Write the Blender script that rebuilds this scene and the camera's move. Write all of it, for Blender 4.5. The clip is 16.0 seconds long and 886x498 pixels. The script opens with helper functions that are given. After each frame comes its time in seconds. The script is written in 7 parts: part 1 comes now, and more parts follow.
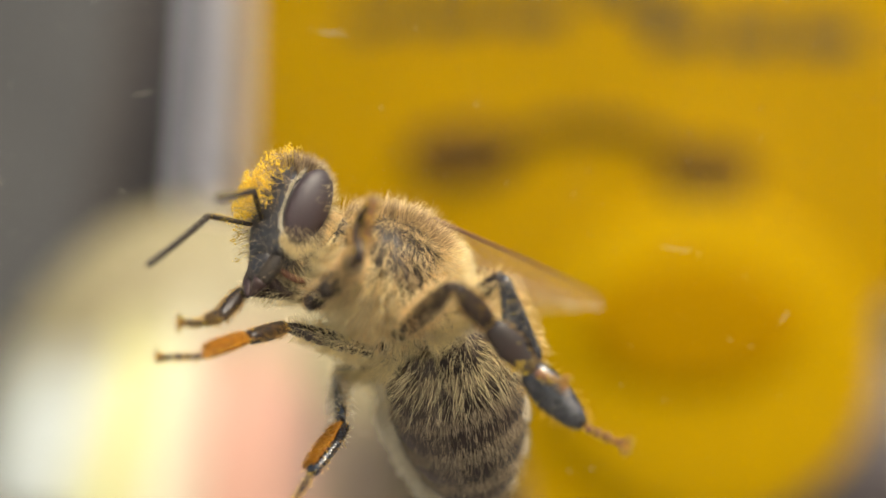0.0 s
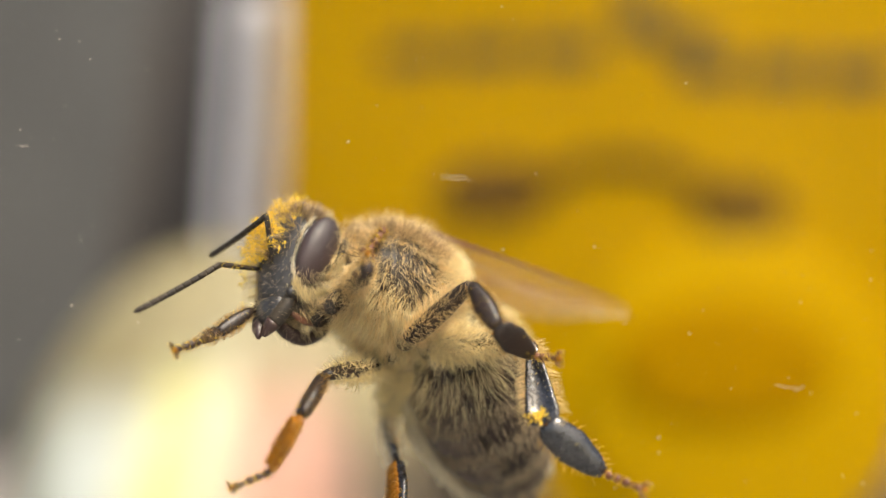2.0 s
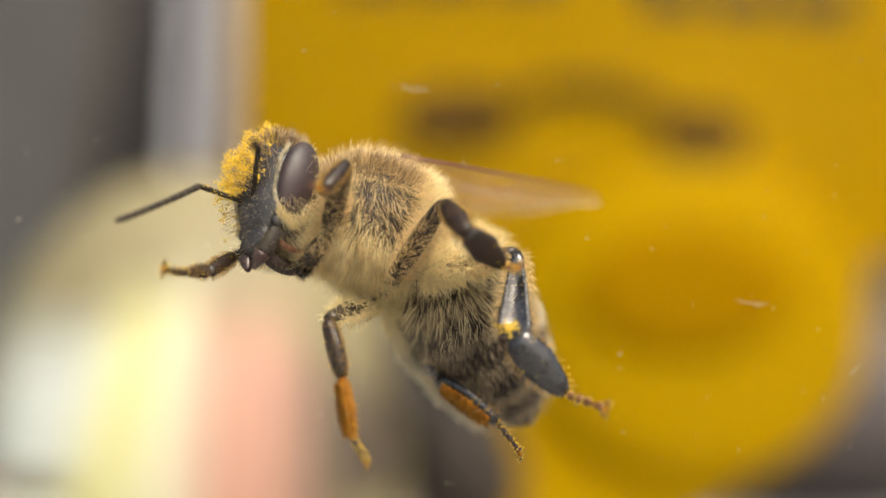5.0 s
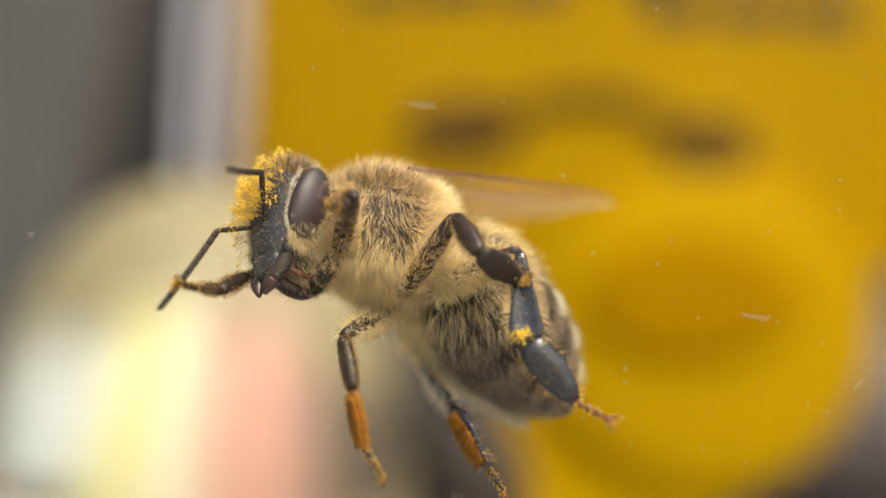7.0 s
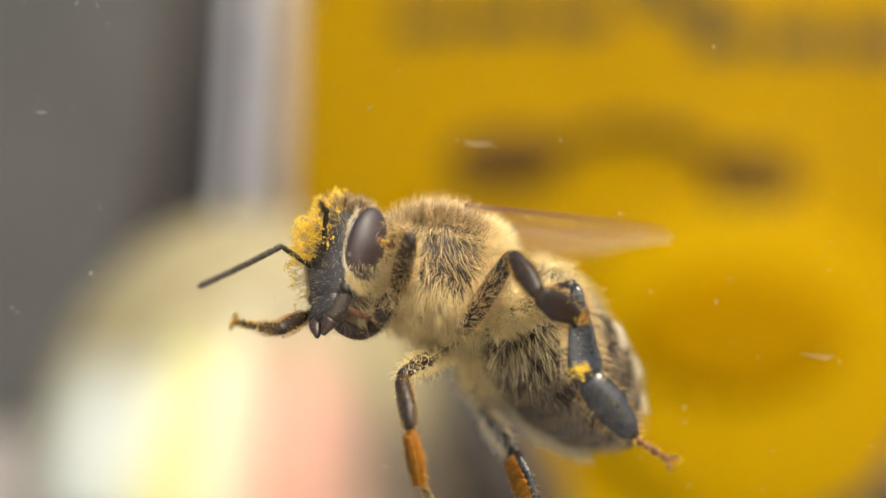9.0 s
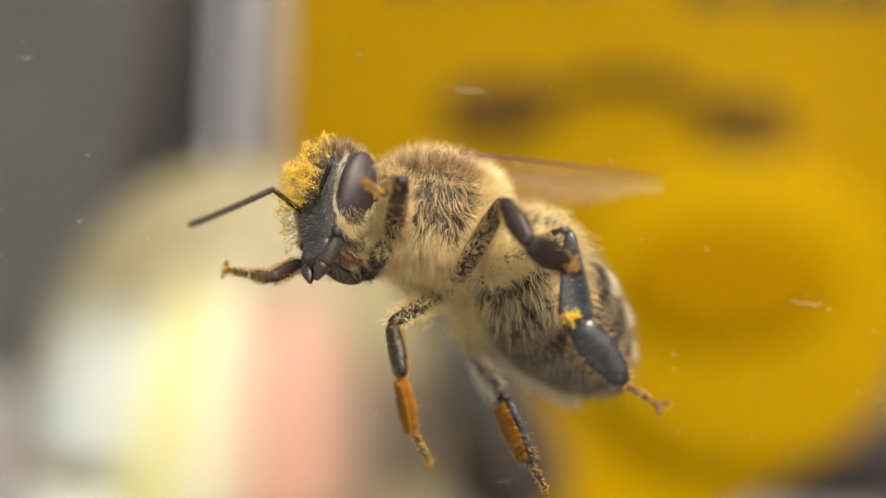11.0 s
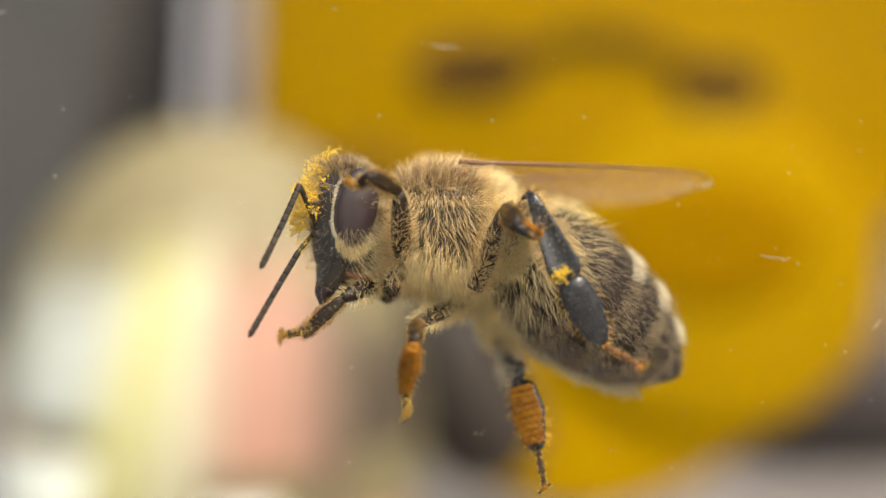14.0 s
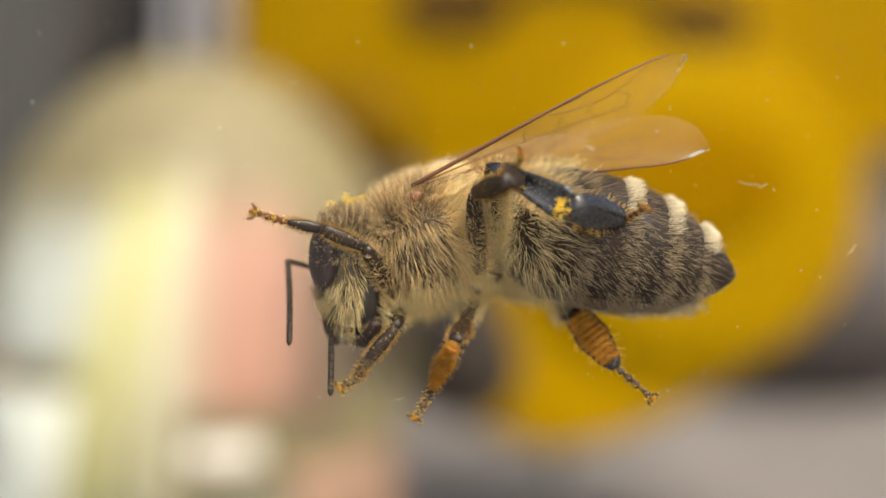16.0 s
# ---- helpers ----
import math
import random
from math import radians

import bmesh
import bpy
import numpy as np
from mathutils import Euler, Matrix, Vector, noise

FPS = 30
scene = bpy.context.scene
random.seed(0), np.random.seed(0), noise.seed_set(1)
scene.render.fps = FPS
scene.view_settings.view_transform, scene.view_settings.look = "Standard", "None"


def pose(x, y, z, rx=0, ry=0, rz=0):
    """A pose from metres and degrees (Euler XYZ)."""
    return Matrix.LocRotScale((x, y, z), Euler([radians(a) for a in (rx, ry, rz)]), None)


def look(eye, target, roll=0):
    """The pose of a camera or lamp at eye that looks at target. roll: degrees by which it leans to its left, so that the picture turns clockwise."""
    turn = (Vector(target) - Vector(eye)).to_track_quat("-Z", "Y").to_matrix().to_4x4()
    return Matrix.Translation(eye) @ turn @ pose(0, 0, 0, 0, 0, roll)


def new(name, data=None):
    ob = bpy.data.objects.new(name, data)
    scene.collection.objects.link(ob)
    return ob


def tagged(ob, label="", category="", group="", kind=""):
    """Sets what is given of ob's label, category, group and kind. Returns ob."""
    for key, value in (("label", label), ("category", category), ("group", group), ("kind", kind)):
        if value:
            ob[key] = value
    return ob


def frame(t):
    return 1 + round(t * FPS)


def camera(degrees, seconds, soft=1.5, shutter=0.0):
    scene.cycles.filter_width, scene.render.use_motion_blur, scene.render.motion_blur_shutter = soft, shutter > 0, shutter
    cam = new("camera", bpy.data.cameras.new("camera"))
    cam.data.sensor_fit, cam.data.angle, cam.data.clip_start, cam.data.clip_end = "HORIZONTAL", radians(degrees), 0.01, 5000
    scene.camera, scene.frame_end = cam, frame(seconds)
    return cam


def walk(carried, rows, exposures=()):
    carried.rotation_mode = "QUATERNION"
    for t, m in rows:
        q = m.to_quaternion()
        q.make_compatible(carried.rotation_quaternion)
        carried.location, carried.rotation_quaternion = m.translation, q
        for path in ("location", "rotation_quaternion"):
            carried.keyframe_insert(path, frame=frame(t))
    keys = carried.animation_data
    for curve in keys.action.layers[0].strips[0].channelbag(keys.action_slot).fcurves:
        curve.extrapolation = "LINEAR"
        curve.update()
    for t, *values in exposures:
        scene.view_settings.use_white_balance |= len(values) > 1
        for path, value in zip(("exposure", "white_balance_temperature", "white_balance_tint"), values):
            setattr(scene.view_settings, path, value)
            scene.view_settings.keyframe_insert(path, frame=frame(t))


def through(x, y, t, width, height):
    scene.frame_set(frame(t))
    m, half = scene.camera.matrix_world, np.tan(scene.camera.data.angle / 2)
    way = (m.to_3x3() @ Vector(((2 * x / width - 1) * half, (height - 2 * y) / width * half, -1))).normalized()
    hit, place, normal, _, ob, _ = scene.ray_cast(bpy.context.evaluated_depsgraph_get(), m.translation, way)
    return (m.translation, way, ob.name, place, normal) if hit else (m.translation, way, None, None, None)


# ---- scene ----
import itertools

rng = np.random.default_rng(7)


def mm(x, y, z, rx=0, ry=0, rz=0):
    """A pose from millimetres and degrees."""
    return pose(x / 1000, y / 1000, z / 1000, rx, ry, rz)


# ---- camera ----
cam = camera(40, 16.0, soft=1.45)
cam.data.dof.use_dof = True
cam.data.dof.focus_distance = 0.0390
cam.data.dof.aperture_fstop = 19.0
walk(cam, [
    (0, mm(3.645, -35.422, -3.571, 93.829, 0, 0.072)),
    (0.5, mm(2.582, -35.590, -3.608, 94.387, 0, 0.337)),
    (1, mm(1.725, -35.928, -2.510, 94.983, 0, 1.034)),
    (1.5, mm(0.981, -36.192, -0.672, 95.076, 0, 0.663)),
    (2, mm(0.409, -37.046, 0.111, 94.455, 0, 0.704)),
    (2.5, mm(0.192, -37.025, 0.113, 92.895, 0, 0.883)),
    (3, mm(0.002, -37.109, 0.129, 91.690, 0, 0.668)),
    (3.5, mm(-0.015, -37.038, -0.001, 89.998, 0, -0.027)),
    (4, mm(-0.054, -37.154, 0.010, 89.802, 0, -0.213)),
    (4.5, mm(0.177, -36.767, -0.439, 90.608, 0, -1.071)),
    (4.7, mm(0.462, -36.205, -0.324, 91.119, 0, -1.095)),
    (6.8, mm(0.510, -36.544, -0.372, 91.277, 0, -1.212)),
    (7, mm(0.423, -36.591, -0.173, 91.597, 0, -0.821)),
    (7.5, mm(0.324, -36.679, -0.013, 92.013, 0, -0.250)),
    (8, mm(0.224, -36.811, 0.038, 92.213, 0, 0.062)),
    (8.5, mm(0.252, -36.708, 0.104, 92.658, 0, 0.475)),
    (9, mm(-0.036, -36.582, 0.093, 92.999, 0, 1.120)),
    (9.2, mm(-0.132, -36.564, 0.241, 92.835, 0, 1.516)),
    (11.3, mm(0.068, -36.391, -0.085, 90.288, 0, 0.364)),
    (11.5, mm(-0.062, -36.340, -0.159, 90.092, 0, 0.068)),
    (12, mm(-0.120, -36.689, -0.070, 89.924, 0, -0.004)),
    (12.5, mm(-0.047, -36.487, -0.028, 90.048, 0, -0.094)),
    (13, mm(-0.057, -36.657, 0.174, 89.363, 0, 0.276)),
    (13.5, mm(-0.186, -36.847, 0.091, 89.399, 0, 0.023)),
    (14, mm(0.023, -36.827, -0.195, 88.869, 0, -0.436)),
    (14.5, mm(-0.059, -36.810, -0.191, 88.315, 0, -0.602)),
    (15, mm(0.035, -37.000, -0.410, 86.492, 0, -0.924)),
    (15.5, mm(0.002, -37.000, -0.361, 85.911, 0, -0.828)),
    (16, mm(0.111, -37.000, -0.583, 86.017, 0, -1.273)),
], exposures=((0, 1.2, 7300, 10), (1.2, 1.29, 7300, 10), (2.2, 1.3, 7300, 10), (3.4, 1.18, 7300, 10), (4.7, 1.18, 7300, 10), (7, 1.2, 7300, 10), (9.2, 1.3, 7300, 10), (11.3, 1.18, 7300, 10), (13.5, 1.18, 7300, 10), (14.8, 1.05, 7300, 10), (16, 1.05, 7300, 10)))

# ---- light ----
world = bpy.data.worlds.new("overcast_sky")
scene.world = world
world.use_nodes = True
wn = world.node_tree.nodes
sky = wn.new("ShaderNodeTexSky")
sky.sky_type, sky.sun_disc = "NISHITA", False
sky.sun_elevation, sky.sun_rotation = radians(50), radians(149)
sky.air_density, sky.dust_density = 1.0, 4.0
wn["Background"].inputs["Strength"].default_value = 0.13
world.node_tree.links.new(sky.outputs[0], wn["Background"].inputs["Color"])
sun = new("sun", bpy.data.lights.new("sun", "SUN"))
sun.data.energy, sun.data.angle, sun.data.color = 2.5, radians(22), (1.0, 0.96, 0.9)
sun.matrix_world = look((0.30, -0.36, 0.84), (0, 0, 0))


# ---- materials ----
def material(name, colour, rough=0.5, metal=0.0, dark=None, grain=0.0, bump=0.0, coat=0.0, spec=0.5, fine=0.0, island=0.0, sss=0.0, through=0.0):
    """Principled surface; grain: patches per metre between colour and dark, fine: relief per metre, island: spread of the brightness from piece to piece."""
    m = bpy.data.materials.new(name)
    m.use_nodes = True
    nt = m.node_tree
    n, ln = nt.nodes, nt.links.new
    p = n["Principled BSDF"]
    p.inputs["Roughness"].default_value = rough
    p.inputs["Metallic"].default_value = metal
    p.inputs["Specular IOR Level"].default_value = spec
    p.inputs["Coat Weight"].default_value = coat
    p.inputs["Coat Roughness"].default_value = 0.12
    rgb = n.new("ShaderNodeRGB")
    rgb.outputs[0].default_value = (*colour, 1)
    out = rgb.outputs[0]
    co = n.new("ShaderNodeTexCoord")
    if grain:
        tx = n.new("ShaderNodeTexNoise")
        tx.inputs["Scale"].default_value, tx.inputs["Detail"].default_value = grain, 6
        ln(co.outputs["Object"], tx.inputs["Vector"])
        mix = n.new("ShaderNodeMix")
        mix.data_type = "RGBA"
        ramp = n.new("ShaderNodeValToRGB")
        ramp.color_ramp.elements[0].position, ramp.color_ramp.elements[1].position = 0.35, 0.68
        ln(tx.outputs["Fac"], ramp.inputs["Fac"])
        ln(ramp.outputs["Color"], mix.inputs["Factor"])
        ln(out, mix.inputs["A"])
        mix.inputs["B"].default_value = (*(dark or [c * 0.6 for c in colour]), 1)
        out = mix.outputs["Result"]
    if island:
        geo = n.new("ShaderNodeNewGeometry")
        mr = n.new("ShaderNodeMapRange")
        mr.inputs["To Min"].default_value, mr.inputs["To Max"].default_value = 1 - island, 1 + island * 0.6
        ln(geo.outputs["Random Per Island"], mr.inputs["Value"])
        hsv = n.new("ShaderNodeHueSaturation")
        ln(mr.outputs[0], hsv.inputs["Value"])
        ln(out, hsv.inputs["Color"])
        out = hsv.outputs[0]
    ln(out, p.inputs["Base Color"])
    if bump:
        b1 = n.new("ShaderNodeTexNoise")
        b1.inputs["Scale"].default_value, b1.inputs["Detail"].default_value = fine, 4
        ln(co.outputs["Object"], b1.inputs["Vector"])
        bn = n.new("ShaderNodeBump")
        bn.inputs["Strength"].default_value, bn.inputs["Distance"].default_value = bump, 0.00004
        ln(b1.outputs["Fac"], bn.inputs["Height"])
        ln(bn.outputs[0], p.inputs["Normal"])
        rr = n.new("ShaderNodeMapRange")
        rr.inputs["To Min"].default_value, rr.inputs["To Max"].default_value = rough * 0.75, min(1, rough * 1.3)
        ln(b1.outputs["Fac"], rr.inputs["Value"])
        ln(rr.outputs[0], p.inputs["Roughness"])
    if through:
        tr = n.new("ShaderNodeBsdfTranslucent")
        ln(out, tr.inputs["Color"])
        ms = n.new("ShaderNodeMixShader")
        ms.inputs[0].default_value = through
        ln(p.outputs[0], ms.inputs[1])
        ln(tr.outputs[0], ms.inputs[2])
        ln(ms.outputs[0], n["Material Output"].inputs["Surface"])
    return m


def clear_material(name, tint, gloss, rough):
    """A thin clear film: tinted light passes, and a sheen lies on it."""
    m = bpy.data.materials.new(name)
    m.use_nodes = True
    n, ln = m.node_tree.nodes, m.node_tree.links.new
    n.remove(n["Principled BSDF"])
    t = n.new("ShaderNodeBsdfTransparent")
    t.inputs[0].default_value = (*tint, 1)
    g = n.new("ShaderNodeBsdfGlossy")
    g.inputs["Roughness"].default_value = rough
    fr = n.new("ShaderNodeFresnel")
    fr.inputs["IOR"].default_value = gloss
    ms = n.new("ShaderNodeMixShader")
    ln(fr.outputs[0], ms.inputs[0])
    ln(t.outputs[0], ms.inputs[1])
    ln(g.outputs[0], ms.inputs[2])
    ln(ms.outputs[0], n["Material Output"].inputs["Surface"])
    return m


def wing_material():
    """Smoky brown film with a milky share that catches the light."""
    m = clear_material("wing_film", (0.975, 0.94, 0.88), 1.1, 0.45)
    n, ln = m.node_tree.nodes, m.node_tree.links.new
    old = n["Material Output"].inputs["Surface"].links[0].from_socket
    d = n.new("ShaderNodeBsdfTranslucent")
    d.inputs[0].default_value = (0.82, 0.62, 0.38, 1)
    d2 = n.new("ShaderNodeBsdfDiffuse")
    d2.inputs[0].default_value = (0.72, 0.53, 0.33, 1)
    a = n.new("ShaderNodeMixShader")
    a.inputs[0].default_value = 0.5
    ln(d.outputs[0], a.inputs[1])
    ln(d2.outputs[0], a.inputs[2])
    tx = n.new("ShaderNodeTexNoise")
    tx.inputs["Scale"].default_value = 900
    co = n.new("ShaderNodeTexCoord")
    ln(co.outputs["Object"], tx.inputs["Vector"])
    mr = n.new("ShaderNodeMapRange")
    mr.inputs["To Min"].default_value, mr.inputs["To Max"].default_value = 0.06, 0.17
    ln(tx.outputs["Fac"], mr.inputs["Value"])
    b = n.new("ShaderNodeMixShader")
    ln(mr.outputs[0], b.inputs[0])
    ln(old, b.inputs[1])
    ln(a.outputs[0], b.inputs[2])
    ln(b.outputs[0], n["Material Output"].inputs["Surface"])
    return m


MATT = material("matt_black_chitin", (0.0176, 0.0144, 0.0128), 0.6, dark=(0.032, 0.024, 0.016), grain=2500, bump=0.3, fine=9000, spec=0.25)
LEG = material("leg_chitin", (0.011, 0.0075, 0.006), 0.4, dark=(0.018, 0.009, 0.006), grain=1500, bump=0.25, fine=7000, spec=0.38)
FACE = material("face_chitin", (0.028, 0.0255, 0.025), 0.42, dark=(0.014, 0.0125, 0.012), grain=2200, bump=0.9, fine=3600, spec=0.6)
BROWN = material("brown_chitin", (0.0323, 0.0136, 0.00765), 0.5, dark=(0.0153, 0.0085, 0.0068), grain=1400, bump=0.5, fine=9000)
TERGITE = material("tergite_chitin", (0.0256, 0.016, 0.0112), 0.5, spec=0.22, dark=(0.0112, 0.008, 0.0072), grain=900, bump=0.5, fine=11000)
STERNITE = material("sternite_chitin", (0.05, 0.032, 0.018), 0.5, dark=(0.025, 0.015, 0.009), grain=900, bump=0.4, fine=9000)
SKIN = material("thorax_cuticle", (0.045, 0.034, 0.022), 0.55, grain=1200, bump=0.4, fine=8000)
HIND = material("polished_shin", (0.010, 0.0105, 0.014), 0.26, dark=(0.008, 0.0078, 0.009), grain=1200, bump=0.16, fine=6000, spec=0.6, coat=0.25)
AMBER = material("orange_brush", (0.62, 0.28, 0.018), 0.5, dark=(0.36, 0.14, 0.008), grain=2500, bump=0.6, fine=9000, through=0.6)
JAW = material("jaw_tip", (0.034, 0.016, 0.013), 0.35, dark=(0.03, 0.013, 0.011), grain=1800, bump=0.3, fine=6000)
TONGUE = material("tongue_chitin", (0.026, 0.010, 0.006), 0.62, dark=(0.012, 0.006, 0.005), grain=1400, bump=0.3, fine=5000)
RED = material("reddish_chitin", (0.16, 0.06, 0.025), 0.4, dark=(0.08, 0.02, 0.01), grain=1800, bump=0.4, fine=9000)
EYE = material("compound_eye", (0.036, 0.021, 0.023), 0.5, dark=(0.02, 0.012, 0.013), grain=500, bump=0.35, fine=26000, coat=0.05)
HAIR = material("straw_hair", (0.90, 0.71, 0.39), 0.6, island=0.38, through=0.42, spec=0.3)
HAIR_DARK = material("brown_hair", (0.21, 0.138, 0.08), 0.5, island=0.5, through=0.3)
HAIR_TAN = material("tan_hair", (0.57, 0.42, 0.235), 0.6, island=0.4, through=0.36, spec=0.3)
HAIR_GREY = material("grey_hair", (0.43, 0.34, 0.21), 0.5, island=0.45, through=0.35)
HAIR_CREAM = material("cream_hair", (0.97, 0.86, 0.55), 0.6, island=0.25, through=0.58, spec=0.3)
HAIR_ASH = material("ash_hair", (0.42, 0.33, 0.215), 0.5, island=0.45, through=0.35)
HAIR_WHITE = material("whitish_hair", (0.92, 0.86, 0.70), 0.6, island=0.2, through=0.5, spec=0.3)
HAIR_STRAW = material("yellow_bristle", (0.85, 0.52, 0.12), 0.5, island=0.35, through=0.4)
HAIR_GOLD = material("golden_bristle", (0.46, 0.28, 0.09), 0.5, island=0.4, through=0.35)
POLLEN = material("pollen", (0.98, 0.70, 0.075), 0.6, island=0.25, through=0.3)
VEIN = material("wing_vein", (0.12, 0.045, 0.022), 0.45)
WING = wing_material()
GLASS = clear_material("window_glass", (0.985, 0.99, 0.985), 1.06, 0.02)
DUST = material("glass_dust", (0.36, 0.32, 0.26), 0.8, through=0.3)


# ---- mesh helpers: built in millimetres ----
class Geo:
    """Gathers vertices, faces and the faces' material slots of one mesh."""

    def __init__(self):
        self.v, self.f, self.m, self.n = [], [], [], 0

    def add(self, verts, faces, slot=0):
        verts = np.asarray(verts, float).reshape(-1, 3)
        self.f += [tuple(int(i) + self.n for i in q) for q in faces]
        self.m += [slot] * len(faces)
        self.v.append(verts)
        self.n += len(verts)
        return self

    def loft(self, rings, slot=0, close=True):
        rings = np.asarray(rings, float)
        r, k, _ = rings.shape
        faces = [(i * k + j, i * k + (j + 1) % k, (i + 1) * k + (j + 1) % k, (i + 1) * k + j) for i in range(r - 1) for j in range(k)]
        if close:
            faces += [tuple(range(k))[::-1], tuple((r - 1) * k + j for j in range(k))]
        return self.add(rings.reshape(-1, 3), faces, slot)

    def grid(self, pts, slot=0):
        pts = np.asarray(pts, float)
        a, b, _ = pts.shape
        return self.add(pts.reshape(-1, 3), [(i * b + j, i * b + j + 1, (i + 1) * b + j + 1, (i + 1) * b + j) for i in range(a - 1) for j in range(b - 1)], slot)

    def verts(self):
        return np.concatenate(self.v)

    def mesh(self, name, mats, smooth=True):
        me = bpy.data.meshes.new(name)
        me.from_pydata((self.verts() / 1000).tolist(), [], self.f)
        for m in mats:
            me.materials.append(m)
        me.polygons.foreach_set("material_index", self.m)
        me.polygons.foreach_set("use_smooth", [smooth] * len(self.f))
        me.update()
        return me


def part(name, geo, mats, parent=None, label="", smooth=True, kind=""):
    """Links a Geo as one mesh object under a thing or a part."""
    ob = new(name, geo.mesh(name, mats if isinstance(mats, (list, tuple)) else [mats], smooth))
    if parent:
        ob.parent = parent
    return tagged(ob, label, kind=kind)


def ring(x, ry, rz, k=20, cy=0.0, cz=0.0, p=2.0):
    """A closed superellipse across the x axis."""
    a = np.linspace(0, 2 * np.pi, k, endpoint=False)
    c, s = np.cos(a), np.sin(a)
    e = 2 / p
    return np.stack([np.full(k, x), cy + ry * np.sign(c) * np.abs(c) ** e, cz + rz * np.sign(s) * np.abs(s) ** e], 1)


def spindle(xs, ry, rz, k=16, cy=None, cz=None, p=2.0):
    cy = cy if cy is not None else [0] * len(xs)
    cz = cz if cz is not None else [0] * len(xs)
    return [ring(x, a, b, k, y, z, p) for x, a, b, y, z in zip(xs, ry, rz, cy, cz)]


def curve_values(u, keys):
    """Smooth values at u through (u, value) keys."""
    k, v = np.array([a for a, _ in keys]), np.array([b for _, b in keys])
    fine = np.interp(u, k, v)
    soft = sum(np.interp(np.clip(u + d, 0, 1), k, v) for d in (-0.03, 0.03, -0.015, 0.015)) / 4
    return fine * 0.35 + soft * 0.65


def ellipsoid(c, r, k=24, rows=14):
    a = np.linspace(0, np.pi, rows + 2)[1:-1]
    return [ring(c[0] - r[0] * math.cos(t), r[1] * math.sin(t), r[2] * math.sin(t), k, c[1], c[2]) for t in a]


def bend(pts, radii, n=16):
    """Points and radii of a smooth curve through a few given ones."""
    q = np.column_stack([np.asarray(pts, float), radii])
    q = np.vstack([2 * q[0] - q[1], q, 2 * q[-1] - q[-2]])
    out = []
    for u in np.linspace(0, len(q) - 3 - 1e-6, n):
        i, f = int(u), u - int(u)
        a, c, d, e = q[i:i + 4]
        out.append(0.5 * (2 * c + (d - a) * f + (2 * a - 5 * c + 4 * d - e) * f * f + (3 * c - a - 3 * d + e) * f ** 3))
    out = np.array(out)
    return out[:, :3], np.maximum(out[:, 3], 0.004)


def pipe(geo, pts, radii, k=6, slot=0):
    """A tapered tube along points."""
    pts = np.asarray(pts, float)
    rings = []
    for i, p in enumerate(pts):
        d = pts[min(i + 1, len(pts) - 1)] - pts[max(i - 1, 0)]
        d /= np.linalg.norm(d) + 1e-12
        h = np.array([0.3, 0.2, 1.0]) if abs(d[2]) < 0.9 else np.array([1.0, 0.2, 0.1])
        u = np.cross(d, h)
        u /= np.linalg.norm(u)
        w = np.cross(d, u)
        a = np.linspace(0, 2 * np.pi, k, endpoint=False)
        rings.append(p + radii[i] * (np.cos(a)[:, None] * u + np.sin(a)[:, None] * w))
    return geo.loft(rings, slot)


def scatter(geo, count, keep=None):
    """Random points and normals over a Geo's faces; keep(p, n) gives the share that stays."""
    v = geo.verts()
    tri = np.array([(q[0], q[i], q[i + 1]) for q in geo.f for i in range(1, len(q) - 1)])
    a, b, c = v[tri[:, 0]], v[tri[:, 1]], v[tri[:, 2]]
    nrm = np.cross(b - a, c - a)
    area = np.linalg.norm(nrm, axis=1)
    pick = rng.choice(len(tri), count, p=area / area.sum())
    u, w = rng.random((2, count))
    flip = u + w > 1
    u[flip], w[flip] = 1 - u[flip], 1 - w[flip]
    p = a[pick] + u[:, None] * (b - a)[pick] + w[:, None] * (c - a)[pick]
    n = nrm[pick] / (area[pick][:, None] + 1e-12)
    if keep is not None:
        stay = rng.random(count) < keep(p, n)
        p, n = p[stay], n[stay]
    return p, n


TUFT_A, TUFT_B = rng.normal(0, 4.5, (3, 3)), rng.normal(0, 9.0, (3, 3))


